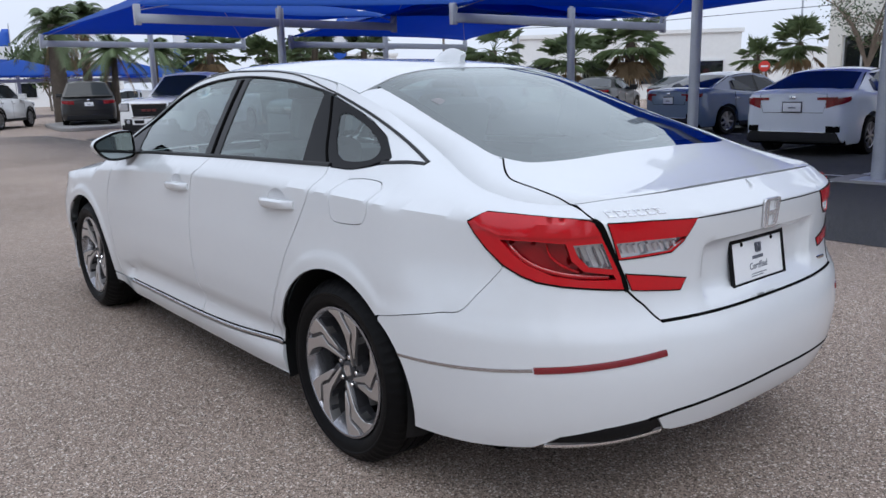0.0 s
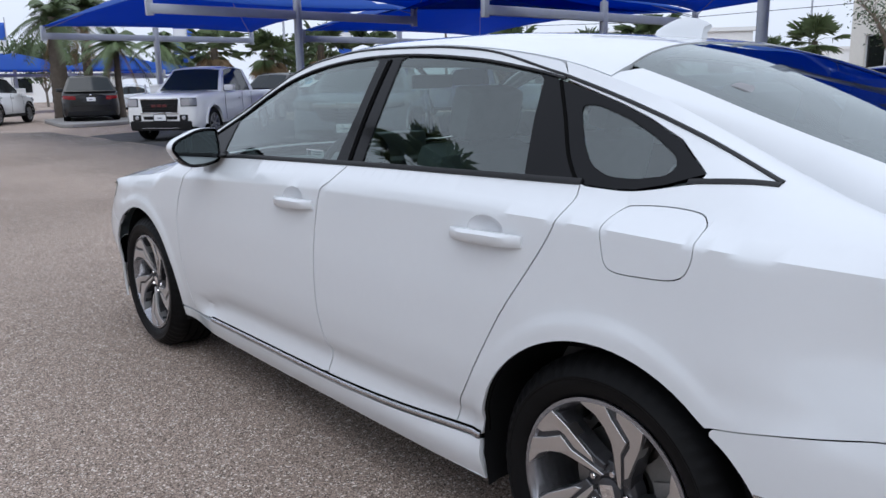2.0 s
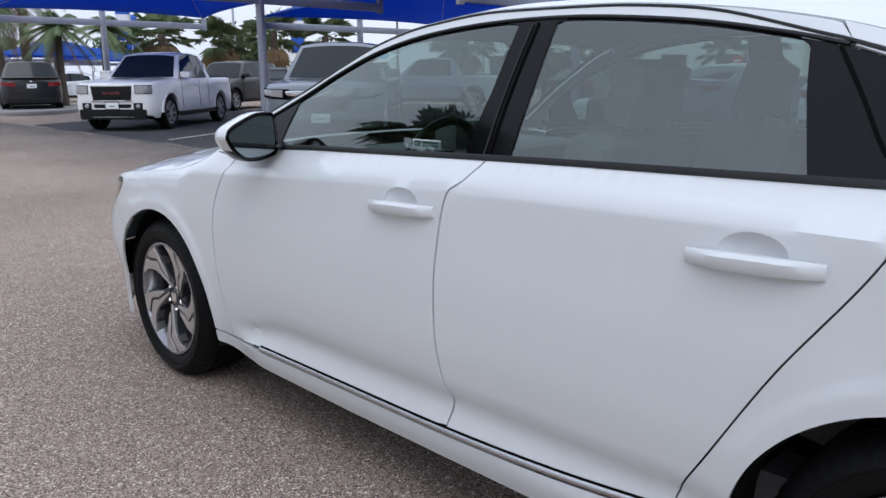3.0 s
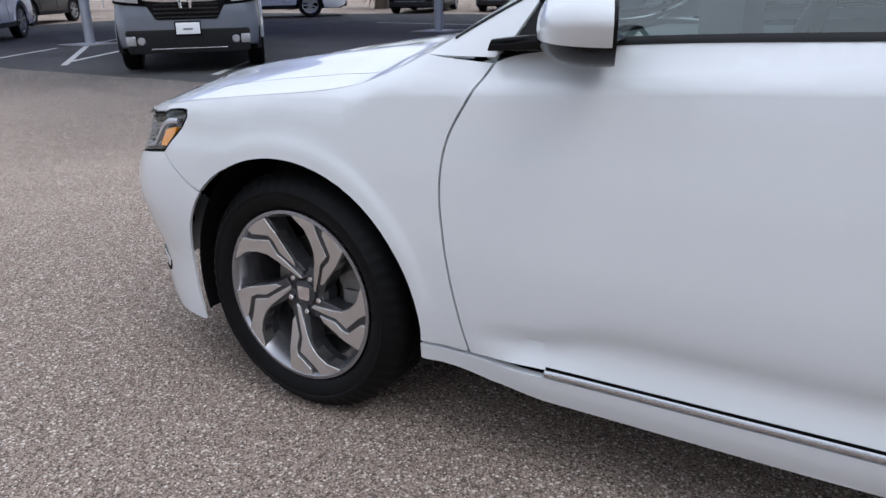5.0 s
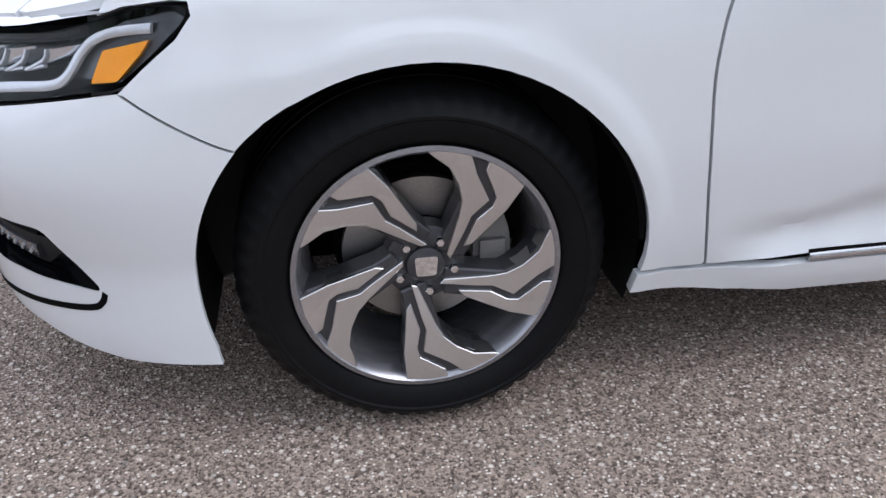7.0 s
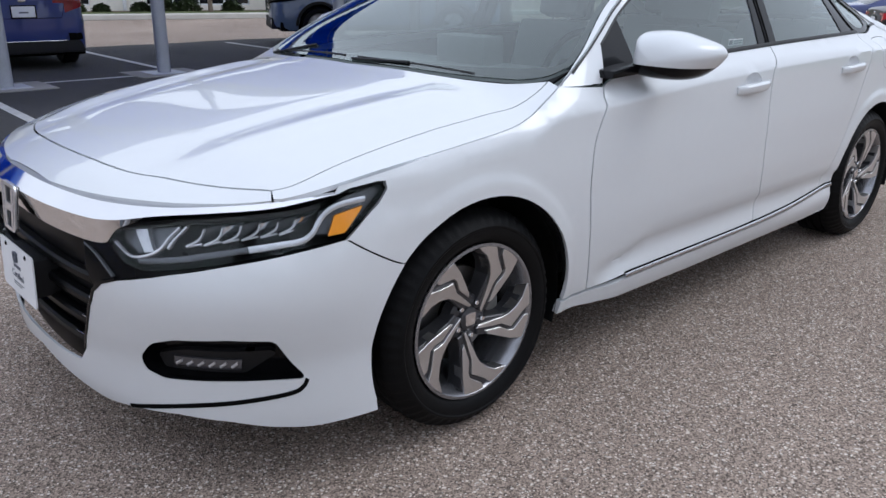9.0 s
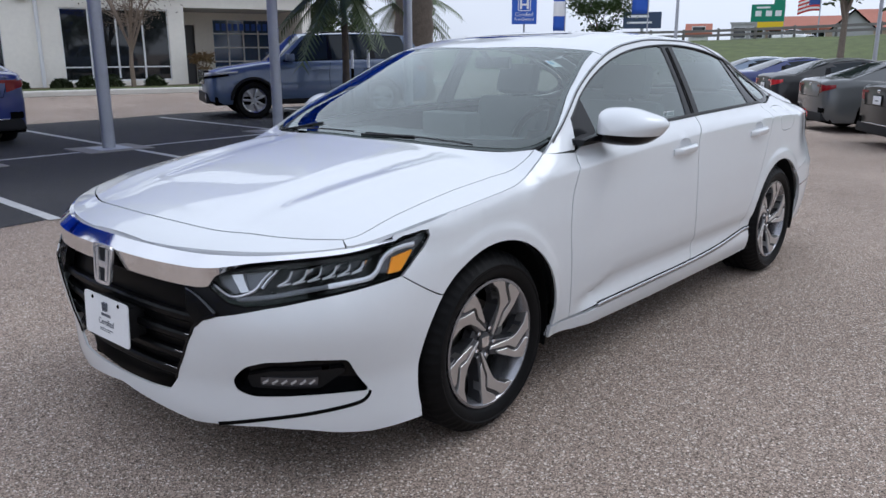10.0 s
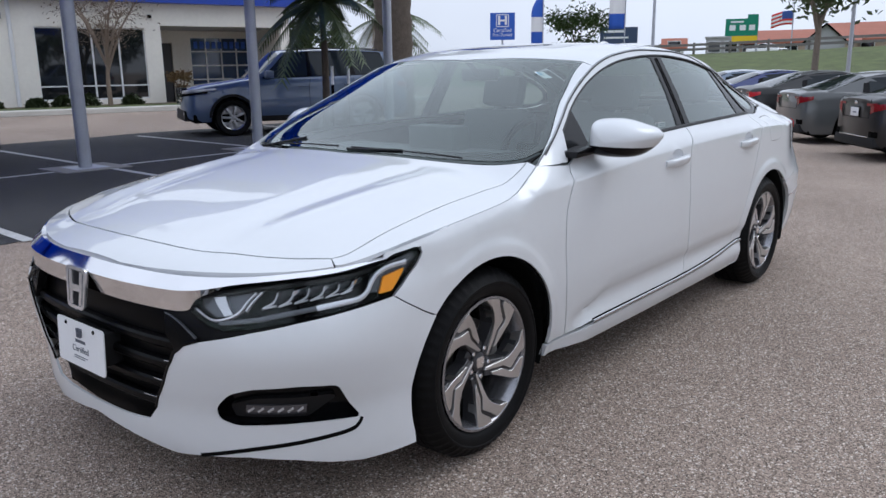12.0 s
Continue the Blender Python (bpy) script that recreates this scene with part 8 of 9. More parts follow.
def tree(x, y, h, spread, label, seed, leaf=LEAF, leaves=2600, trunk_h=None, bare=False, size=0.10, z0=0.0):
    rnd = random.Random(seed)
    ob = thing("tree", label, "tree", m=pose(x, y, z0))
    bm = bmesh.new()
    th = trunk_h or h * 0.35
    tips = []
    limbs = 6 if not bare else 9
    tube(bm, [(0, 0, 0), (0.03, 0.02, th * 0.5), (0, 0.04, th)], 0.05 * h * 0.45, 9, 0.03 * h * 0.5)
    for k in range(limbs):
        az = 2 * math.pi * k / limbs + rnd.uniform(-0.4, 0.4)
        top_p = Vector((math.cos(az) * spread * rnd.uniform(0.4, 0.8), math.sin(az) * spread * rnd.uniform(0.4, 0.8), h * rnd.uniform(0.7, 0.95)))
        start = Vector((0, 0.03, th * rnd.uniform(0.75, 1.0)))
        mid = start.lerp(top_p, 0.5) + Vector((0, 0, 0.08 * h))
        tube(bm, [start, mid, top_p], 0.012 * h, 6, 0.004 * h)
        for j in range(7 if not bare else 14):
            t = rnd.uniform(0.3, 1)
            b = mid.lerp(top_p, t) if t > 0.5 else start.lerp(mid, t + 0.3)
            e = b + Vector((rnd.uniform(-1, 1), rnd.uniform(-1, 1), rnd.uniform(-0.2, 0.9))) * spread * 0.38
            tube(bm, [b, b.lerp(e, 0.5) + Vector((0, 0, 0.03)), e], 0.004 * h, 4, 0.0012 * h)
            tips += [e, b.lerp(e, 0.6)]
        tips.append(top_p)
    part("trunk", bm, BARE_TWIG if bare else BARK, ob)
    bm = bmesh.new()
    for k in range(leaves):
        c = rnd.choice(tips) + Vector((rnd.gauss(0, 1), rnd.gauss(0, 1), rnd.gauss(0, 0.8))) * spread * 0.12
        s = size * rnd.uniform(0.6, 1.4)
        d1 = Vector((rnd.uniform(-1, 1), rnd.uniform(-1, 1), rnd.uniform(-1, 1))).normalized()
        d2 = d1.orthogonal().normalized()
        v = [bm.verts.new(c + w) for w in (-d1 * s, d2 * s * 0.45, d1 * s, -d2 * s * 0.45)]
        bm.faces.new(v)
    part("crown", bm, leaf, ob, "", False, False)
    return ob


def shrub(x, y, r, seed, z0=0.15):
    rnd = random.Random(seed)
    ob = thing("shrub", "low dark green shrub in the bed by the wall", "shrub", "shrubs", m=pose(x, y, z0))
    bm = bmesh.new()
    tube(bm, [(0, 0, 0), (0, 0, r * 0.5)], 0.03, 5)
    for k in range(420):
        d = Vector((rnd.gauss(0, 1), rnd.gauss(0, 1), abs(rnd.gauss(0, 0.8)))).normalized() * r * rnd.uniform(0.5, 1.0)
        d.z *= 0.9
        s = 0.09 * rnd.uniform(0.6, 1.3)
        d1 = Vector((rnd.uniform(-1, 1), rnd.uniform(-1, 1), rnd.uniform(-0.3, 1))).normalized()
        d2 = d1.orthogonal().normalized()
        v = [bm.verts.new(d + w) for w in (-d1 * s, d2 * s * 0.5, d1 * s, -d2 * s * 0.5)]
        bm.faces.new(v)
    part("foliage", bm, SHRUB, ob, "", False, False)
    return ob


# ---- showroom building ----
WALL_PAINT = mat("cream_wall", (0.82, 0.79, 0.72), 0.85, vary=0.06, scale=0.8, bump=0.15, bump_scale=80)
WALL_WHITE = mat("white_wall", (0.82, 0.82, 0.81), 0.85, vary=0.05, scale=0.5, bump=0.1)
FASCIA_BLUE = mat("blue_fascia", (0.012, 0.05, 0.36), 0.4, vary=0.05, scale=0.6)
SIGN_BLUE = mat("sign_blue", (0.02, 0.10, 0.50), 0.5, vary=0.04)
SIGN_WHITE = mat("sign_white", (0.80, 0.81, 0.83), 0.5)
FRAME_WHITE = mat("window_frame_white", (0.72, 0.73, 0.74), 0.5)
SHOP_GLASS = mat("shop_glass", (0.012, 0.014, 0.016), 0.04, coat=0.6)
BLUE_GLASS = mat("blue_glass", (0.015, 0.045, 0.12), 0.08, coat=0.6)
KERB = mat("kerb_concrete", (0.58, 0.56, 0.51), 0.9, vary=0.12, scale=3, bump=0.2)
MULCH = mat("bed_soil", (0.16, 0.12, 0.08), 0.95, vary=0.3, scale=4, bump=0.5)
ROOF_RED = mat("red_roof", (0.36, 0.13, 0.085), 0.8, vary=0.15, scale=0.5)
WALL_TAN = mat("tan_wall", (0.46, 0.36, 0.28), 0.85, vary=0.1, scale=0.4)
WALL_GREY = mat("grey_wall", (0.40, 0.40, 0.40), 0.85, vary=0.1, scale=0.4)
SIGN_GREEN = mat("road_sign_green", (0.0, 0.22, 0.13), 0.5)
SIGN_YELLOW = mat("road_sign_yellow", (0.80, 0.55, 0.01), 0.5)
RED_SIGN = mat("red_sign", (0.60, 0.04, 0.03), 0.5)
RAIL_GREY = mat("guard_rail", (0.20, 0.19, 0.18), 0.7, metal=0.3, vary=0.2)

UDIR = Vector((-0.96, 0.28, 0)).normalized()
SHOW = Matrix.Translation((-9.3, -26.9, 0)) @ Matrix.Rotation(math.atan2(UDIR.y, UDIR.x), 4, "Z")
# local x runs along the wall, local +y goes into the building
showroom = thing("showroom_building", "cream car showroom with dark windows and a blue fascia", "building", m=SHOW)


def solid(parent, name, material, boxes, label="", bevel=0.0):
    bm = bmesh.new()
    for b in boxes:
        box(bm, *b, bevel)
    return part(name, bm, material, parent, label, False)


S0, S1 = -22.6, 9.6
wins = [(-21.9, -18.3), (-16.6, -12.9), (-11.0, -7.4), (-5.6, -1.9), (0.0, 3.75)]
piers, x = [], S0
for a, b in wins:
    piers.append((x, 0, 0, a, 0.3, 5.9))
    piers.append((a, 0, 0, b, 0.3, 0.32))
    piers.append((a, 0, 2.92, b, 0.3, 5.9))
    x = b
piers.append((x, 0, 0, 4.35, 0.3, 5.9))
piers += [(4.35, 0, 3.02, 9.2, 0.3, 5.9), (9.2, 0, 0, S1, 0.3, 5.9), (4.05, 0.3, 0, 4.35, 4.2, 3.1), (4.35, 3.9, 0, 5.0, 4.2, 3.1), (5.8, 3.9, 0, 6.6, 4.2, 3.1), (5.0, 3.9, 2.5, 5.8, 4.2, 3.1), (6.6, 3.9, 2.75, 9.6, 4.2, 3.1), (9.35, 0.3, 0, 9.6, 4.2, 5.9)]
solid(showroom, "wall", WALL_PAINT, piers)
solid(showroom, "porch_ceiling", WALL_GREY, [(4.35, 0.3, 3.03, 9.35, 3.9, 3.12)])
solid(showroom, "side_wall", WALL_PAINT, [(S0, 0.3, 0, S0 + 0.3, 14, 5.9)])
solid(showroom, "back_wall", WALL_PAINT, [(S0, 14, 0, S1, 14.3, 5.9)])
solid(showroom, "roof", WALL_GREY, [(S0, 0.3, 5.8, S1, 14, 5.9)])
solid(showroom, "fascia", FASCIA_BLUE, [(-17.5, -0.55, 3.82, S1 + 0.3, -0.05, 5.95)], "blue metal fascia band")
for i in range(18):
    xx = -17.5 + 1.52 * i
    solid(showroom, "fascia_seam", PRINT_BLUE, [(xx, -0.556, 3.85, xx + 0.02, -0.549, 5.93)])
for a, b in wins:
    w = new("window")
    w.parent = showroom
    solid(w, "pane", SHOP_GLASS, [(a, 0.14, 0.32, b, 0.16, 2.92)])
    n = 4 if b - a > 3.5 else 3
    solid(w, "window_frame", FRAME_WHITE, [(a + (b - a) * k / n - 0.03, 0.08, 0.32, a + (b - a) * k / n + 0.03, 0.2, 2.92) for k in range(n + 1)] + [(a, 0.08, 0.80, b, 0.2, 0.85), (a, 0.08, 0.32, b, 0.2, 0.37), (a, 0.08, 2.87, b, 0.2, 2.92)])
    # desks and a pale partition inside
    solid(w, "inside_partition", WALL_GREY, [(a + 0.4, 3.0, 0.0, b - 1.2, 3.1, 1.2)])
solid(showroom, "inside_floor", WALL_GREY, [(S0 + 0.3, 0.3, 0.0, 4.0, 14, 0.05)])
door = new("porch_door")
door.parent = showroom
solid(door, "door_leaf", mat("dark_door", (0.05, 0.05, 0.055), 0.5), [(5.0, 4.02, 0, 5.8, 4.08, 2.5)])
gd = new("glass_door")
gd.parent = showroom
gd["label"] = "blue reflecting glazed sectional door with white bars"
solid(gd, "pane", BLUE_GLASS, [(6.6, 3.98, 0.35, 9.35, 4.0, 2.75)])
for b in [(6.6 + 0.69 * k - 0.03, 3.93, 0.35, 6.6 + 0.69 * k + 0.03, 4.02, 2.75) for k in range(5)] + [(6.6, 3.928, 0.35 + 0.6 * k - 0.03, 9.35, 4.018, 0.35 + 0.6 * k + 0.03) for k in range(5)]:
    solid(gd, "bar", FRAME_WHITE, [b])
for k in range(9):
    solid(gd, "printed_bar", SIGN_BLUE, [(6.75 + 0.27 * k, 3.925, 2.28, 6.92 + 0.27 * k, 3.93, 2.58)])
bm = bmesh.new()
tube(bm, [(-0.75, -0.06, 0.15), (-0.75, -0.06, 3.8)], 0.07, 8)
part("downpipe", bm, FRAME_WHITE, showroom)
solid(showroom, "wall_light", GAP_BLACK, [(-1.35, -0.2, 3.15, -1.0, 0, 3.38)])
solid(showroom, "camera_dome", GAP_BLACK, [(3.9, -0.16, 3.28, 4.02, 0, 3.4)])
bed = solid(None, "planting_bed", MULCH, [(S0 + 1, -3.0, 0.0, S1 - 0.6, -0.02, 0.14)])
bed.matrix_basis = SHOW
tagged(bed, "soil bed with short grass along the showroom wall", "ground", kind="structure")
lawn = solid(None, "lawn_strip", GRASS, [(S0 + 1.1, -2.9, 0.14, S1 - 0.7, -1.6, 0.165)])
lawn.matrix_basis = SHOW
tagged(lawn, "thin strip of dry grass in the bed", "lawn", kind="structure")
kerb = solid(None, "kerb", KERB, [(S0 + 1, -3.9, 0.0, S1 + 5, -3.0, 0.16)], "", 0.02)
kerb.matrix_basis = SHOW
tagged(kerb, "pale concrete kerb and walkway along the bed", "kerb", kind="structure")
for i, s in enumerate((-4.6, -2.4, -1.6, -0.3, 0.6, 1.3, 2.9, 5.2)):
    p = SHOW @ Vector((s, -0.9, 0))
    shrub(p.x, p.y, (0.42, 0.35, 0.3, 0.38, 0.45, 0.5, 0.42, 0.5)[i], 40 + i)
p = SHOW @ Vector((1.9, -2.0, 0))
tree(p.x, p.y, 3.9, 1.9, "bare-limbed crape myrtle with sparse brown twigs", 5, leaf=BARE_TWIG, leaves=1500, trunk_h=1.5, bare=True, size=0.05, z0=0.14)
p = SHOW @ Vector((4.7, -0.8, 0))
tree(p.x, p.y, 1.3, 0.5, "small dry grass-like plant by the porch", 6, leaf=PALM_DRY, leaves=400, trunk_h=0.3, size=0.10, z0=0.14)
p = SHOW @ Vector((-19.0, -2.0, 0))
tree(p.x, p.y, 4.6, 2.0, "sparse small-leaved tree beside the showroom", 7, leaves=1200, bare=True, size=0.06, z0=0.14)

# ---- palms and trees ----
palm(33.5, -7.4, 4.2, 1.9, fan=False, r=0.30, n=44, seed=1, dry=5, label="tall thick-trunked palm with drooping fronds")
palm(30.2, -8.7, 3.0, 1.5, fan=False, r=0.12, n=34, seed=2, dry=4, label="short bushy palm with yellow-green fronds")
palm(35.6, -9.2, 4.9, 1.7, fan=False, r=0.18, n=34, seed=3, dry=8, label="palm with a brown skirt of dead leaves")
palm(31.8, -11.0, 3.1, 1.5, fan=False, r=0.10, n=28, seed=4, dry=0, label="slim feather palm behind the pickup")
palm(35.0, -15.0, 3.2, 1.6, r=0.2, n=26, seed=5, dry=8)
palm(33.0, -17.0, 3.0, 1.5, r=0.2, n=26, seed=16, dry=8)
palm(33.5, -20.2, 3.3, 1.6, r=0.2, n=26, seed=6, dry=8)
palm(33.0, -23.0, 3.2, 1.7, r=0.2, n=26, seed=7, dry=8)
palm(24.0, -24.2, 2.8, 1.6, r=0.2, n=28, seed=8, dry=8)
palm(19.9, -25.1, 2.3, 1.7, r=0.22, n=30, seed=9, dry=6)
palm(17.3, -25.8, 2.9, 1.6, r=0.2, n=30, seed=10, dry=8)
palm(18.6, -43.4, 3.2, 1.8, r=0.2, n=28, seed=11, dry=4)
palm(21.5, -44.0, 2.6, 1.4, r=0.2, n=24, seed=12, dry=4)
palm(-6.75, -9.0, 2.55, 1.35, fan=False, r=0.06, n=26, seed=13, dry=0, label="slender young feather palm in front of the SUV")
palm(-13.1, -13.2, 7.4, 2.3, r=0.45, n=30, seed=14, dry=6, label="thick palm trunk with criss-cross leaf bases")
palm(-15.2, -15.6, 2.9, 1.9, fan=False, r=0.12, n=26, seed=15, dry=2, label="bushy feather palm behind the thick trunk")
# palms and stores on the near side of the lane, behind the camera's walk
palm(-5.5, 13.0, 4.6, 2.0, r=0.26, n=36, seed=21, dry=8)
palm(9.8, 7.8, 7.2, 1.9, r=0.14, n=34, seed=22, dry=2, label="tall slim palm beside the lane")
palm(-13.0, 12.5, 4.8, 2.0, r=0.26, n=36, seed=23, dry=8)
for i, (x, y, h, sp) in enumerate(((-16, 15.5, 4.6, 3.0), (-9, 17.0, 5.2, 3.2), (-1.5, 15.0, 4.4, 2.8), (4.5, 16.5, 5.0, 3.2), (11, 15.0, 4.8, 3.0), (17.5, 16.0, 5.4, 3.4), (24.5, 14.0, 5.0, 3.2), (32, 12.5, 5.2, 3.4))):
    tree(x, y, h, sp, "leafy tree across the lane, mirrored in the sedan's windows", 80 + i, leaves=2200, trunk_h=1.3, size=0.2)
tree(-34.0, -7.6, 7.4, 4.2, "broad dark-leaved tree on the grass bank", 8, leaves=5200, trunk_h=3.2, size=0.16, z0=0.0)
tree(-51.0, -29.3, 5.2, 3.0, "rounded leafy bush in front of a billboard", 9, leaves=2600, trunk_h=1.5, size=0.16)
for i, (x, y, h, sp) in enumerate(((62, -14, 4.5, 3.2), (66, -3, 4.2, 3.0), (70, 8, 4.5, 3.2), (60, -24, 4.0, 2.6), (52, -30, 4.4, 2.8), (-30, -38, 4.4, 2.4), (-36, -42, 4.2, 2.4), (-24, -40, 3.8, 2.2))):
    tree(x, y, h, sp, "low leafy tree at the edge of the lot", 60 + i, leaves=1500, trunk_h=1.2, size=0.2)

# ---- islands, stanchions ----
isl = bmesh.new()
prism(isl, rounded([(25.6, -5.2), (31.5, -6.0), (34.5, -8.6), (30.0, -10.2), (26.0, -7.2)], 0.9), 0, 0.13, "z", 0.03)
tagged(part("kerb", isl, CONCRETE, None, "", False), "rounded concrete traffic island with palms", "kerb", kind="structure")
for i, (x, y) in enumerate(((-6.55, -8.55), (-7.05, -8.65), (21.2, -6.4), (16.5, -10.6))):
    ob = thing("delineator_post", "thin dark delineator post with a pale top", "post", "delineators", m=pose(x, y, 0.0))
    bm = bmesh.new()
    tube(bm, [(0, 0, 0), (0, 0, 1.05)], 0.028, 8)
    part("shaft", bm, GAP_BLACK, ob)
    bm = bmesh.new()
    tube(bm, [(0, 0, 1.05), (0, 0, 1.38)], 0.026, 8)
    part("band", bm, SIGN_WHITE, ob)
    bm = bmesh.new()
    lathe(bm, [(0.0, 0.04), (0.12, 0.03), (0.15, 0.0)], 14, Matrix.Rotation(radians(90), 4, "X"))
    part("foot", bm, PLASTIC_BLACK, ob)


# ---- signs, banners, lamp posts ----
def face(x, y, tx, ty):
    """Turn so that local -y looks at (tx, ty)."""
    return math.degrees(math.atan2(ty - y, tx - x)) + 90


sg = thing("dealer_sign", "square blue sign with a white emblem and lettering", "sign", m=pose(-32.1, -23.0, 0, 0, 0, face(-32.1, -23, 3.5, 2.4)))
solid(sg, "panel", SIGN_BLUE, [(-0.66, -0.04, 2.75, 0.66, 0.04, 4.15)])
solid(sg, "post", STEEL, [(-0.05, 0.05, 0, 0.05, 0.15, 4.1)])
solid(sg, "emblem", SIGN_WHITE, [(-0.24, -0.052, 3.52, -0.12, -0.041, 4.0), (0.12, -0.052, 3.52, 0.24, -0.041, 4.0), (-0.13, -0.052, 3.70, 0.13, -0.041, 3.80), (-0.34, -0.050, 3.44, -0.30, -0.041, 4.06), (0.30, -0.050, 3.44, 0.34, -0.041, 4.06), (-0.32, -0.05, 4.03, 0.32, -0.041, 4.07), (-0.32, -0.05, 3.42, 0.32, -0.041, 3.46)])
text_part("lettering", "Certified", 0.27, SIGN_WHITE, sg, pose(0, -0.045, 3.24, 90), 0.004)
text_part("lettering", "Pre-Owned", 0.22, SIGN_WHITE, sg, pose(0, -0.045, 3.0, 90), 0.004)


def banner(x, y, h, w, label, tx=3.5, ty=2.4, z0=None):
    ob = thing("feather_banner", label, "banner", "banners", m=pose(x, y, 0, 0, 0, face(x, y, tx, ty)))
    bm = bmesh.new()
    tube(bm, [(0, 0, 0), (0, 0, h + 0.4)], 0.035, 8)
    part("pole", bm, STEEL, ob)
    z0 = z0 if z0 is not None else h * 0.45
    bm = bmesh.new()
    n = 10
    rows = []
    for i in range(n + 1):
        t = i / n
        z = z0 + (h - z0) * t
        ww = w * (1 - 0.55 * max(0, t - 0.75) * 4 * 0.9)
        rows.append([bm.verts.new((-ww * q, 0.10 * math.sin(4 * t + 3 * q) * q, z)) for q in (0.0, 0.35, 0.7, 1.0)])
    for i, (a, b) in enumerate(zip(rows, rows[1:])):
        for j in range(3):
            f = bm.faces.new((a[j], a[j + 1], b[j + 1], b[j]))
            f.material_index = 1 if i in (3, 4, 5) else 0
    cl = part("cloth", bm, [SIGN_BLUE, SIGN_WHITE], ob)
    cl.modifiers.new("thick", "SOLIDIFY").thickness = 0.01
    return ob


BL = "blue and white feather banner on a pole"
banner(-40.6, -25.9, 5.6, 0.75, BL, z0=2.6)
banner(-39.3, -19.5, 6.2, 0.9, BL, z0=3.4)
banner(51.3, -20.6, 6.3, 0.9, BL, -3.6, 2.3, 3.5)
banner(53.0, -21.8, 5.3, 0.8, BL, -3.6, 2.3, 3.0)
banner(64.7, -12.3, 6.2, 0.9, BL, -3.6, 2.3, 3.0)
banner(38.5, -25.5, 5.6, 0.8, BL, -3.6, 2.3, 2.5)


def lamp_post(x, y, h, label="tall grey car park light pole", arms=True):
    ob = thing("street_lamp", label, "lamp post", "lamp posts", m=pose(x, y, 0))
    bm = bmesh.new()
    tube(bm, [(0, 0, 0), (0, 0, h * 0.5), (0, 0, h)], 0.11, 10, 0.06)
    part("pole", bm, STEEL, ob)
    bm = bmesh.new()
    lathe(bm, [(0.0, 0.7), (0.25, 0.7), (0.27, 0.65), (0.27, 0.0)], 16, Matrix.Rotation(radians(90), 4, "X"))
    part("base", bm, CONCRETE, ob)
    if arms:
        for s in (1, -1):
            bm = bmesh.new()
            box(bm, s * 0.1, -0.12, h - 0.06, s * 0.8, 0.12, h + 0.06, 0.02)
            part("head", bm, STEEL, ob)
    return ob


lamp_post(-40.3, -18.2, 8.5)
lamp_post(-39.4, -7.5, 8.5)
lamp_post(26.3, -59.2, 9.0)
lamp_post(31.0, -33.0, 4.8, "slim grey pole by the warehouse")
lamp_post(44.0, -24.0, 7.5)

st = thing("stop_sign", "small red octagonal sign on a post", "sign", m=pose(16.1, -34.8, 0, 0, 0, face(16.1, -34.8, -3.6, 2.3)))
bm = bmesh.new()
prism(bm, [(0.27 * math.cos(radians(22.5 + 45 * k)), 1.80 + 0.27 * math.sin(radians(22.5 + 45 * k))) for k in range(8)], -0.01, 0.01, "y")
part("panel", bm, RED_SIGN, st, "", False)
solid(st, "printed_bar", SIGN_WHITE, [(-0.16, -0.014, 1.76, 0.16, -0.0105, 1.84)])
solid(st, "post", STEEL, [(-0.03, 0.012, 0, 0.03, 0.05, 2.0)])

bb = thing("billboard", "small dark billboard with pale lettering bars", "sign", m=pose(-67, -34.3, 0, 0, 0, face(-67, -34.3, 3.5, 2.4)))
solid(bb, "panel", mat("billboard_blue", (0.035, 0.06, 0.12), 0.5), [(-1.75, -0.1, 3.4, 1.75, 0.1, 4.9)])
solid(bb, "post", STEEL, [(-0.15, 0.1, 0, 0.15, 0.4, 4.8)])
solid(bb, "printed_bar", SIGN_WHITE, [(-1.4, -0.12, 4.4, 0.6, -0.101, 4.62), (-1.4, -0.12, 3.85, 0.9, -0.101, 4.02)])

# ---- grass bank, highway, far buildings ----
bm = bmesh.new()
prof = [(-41.0, -0.02), (-46.0, 0.45), (-54.0, 1.45), (-60.0, 2.10), (-62.0, 2.15), (-175.0, 2.15)]
rise = lambda y: 1 + 0.010 * max(0.0, y + 26)
rows = [[bm.verts.new((x + 0.25 * noise.noise((y * 0.2, x, 0)), y, z * rise(y) + 0.08 * noise.noise((x * 0.3, y * 0.3, 2)))) for x, z in prof] for y in np.linspace(-62, 90, 90)]
for a, b in zip(rows, rows[1:]):
    for j in range(len(prof) - 1):
        bm.faces.new((a[j], b[j], b[j + 1], a[j + 1]))
bmesh.ops.recalc_face_normals(bm, faces=bm.faces)
tagged(part("grass_bank", bm, GRASS, None), "sloping green grass bank below the highway", "ground", kind="structure")
rail = thing("guard_rail", "dark guard rail on posts along the highway", "guard rail")
bm = bmesh.new()
for lift in (0.30, 0.66):
    rows = []
    for y in np.linspace(-34, 80, 39):
        z = 2.12 * rise(y) + lift
        rows.append([bm.verts.new(p) for p in ((-61.2, y, z), (-61.1, y, z), (-61.1, y, z + 0.2), (-61.2, y, z + 0.2))])
    for a, b in zip(rows, rows[1:]):
        for k in range(4):
            bm.faces.new((a[k], a[(k + 1) % 4], b[(k + 1) % 4], b[k]))
bmesh.ops.recalc_face_normals(bm, faces=bm.faces)
part("beam", bm, RAIL_GREY, rail)
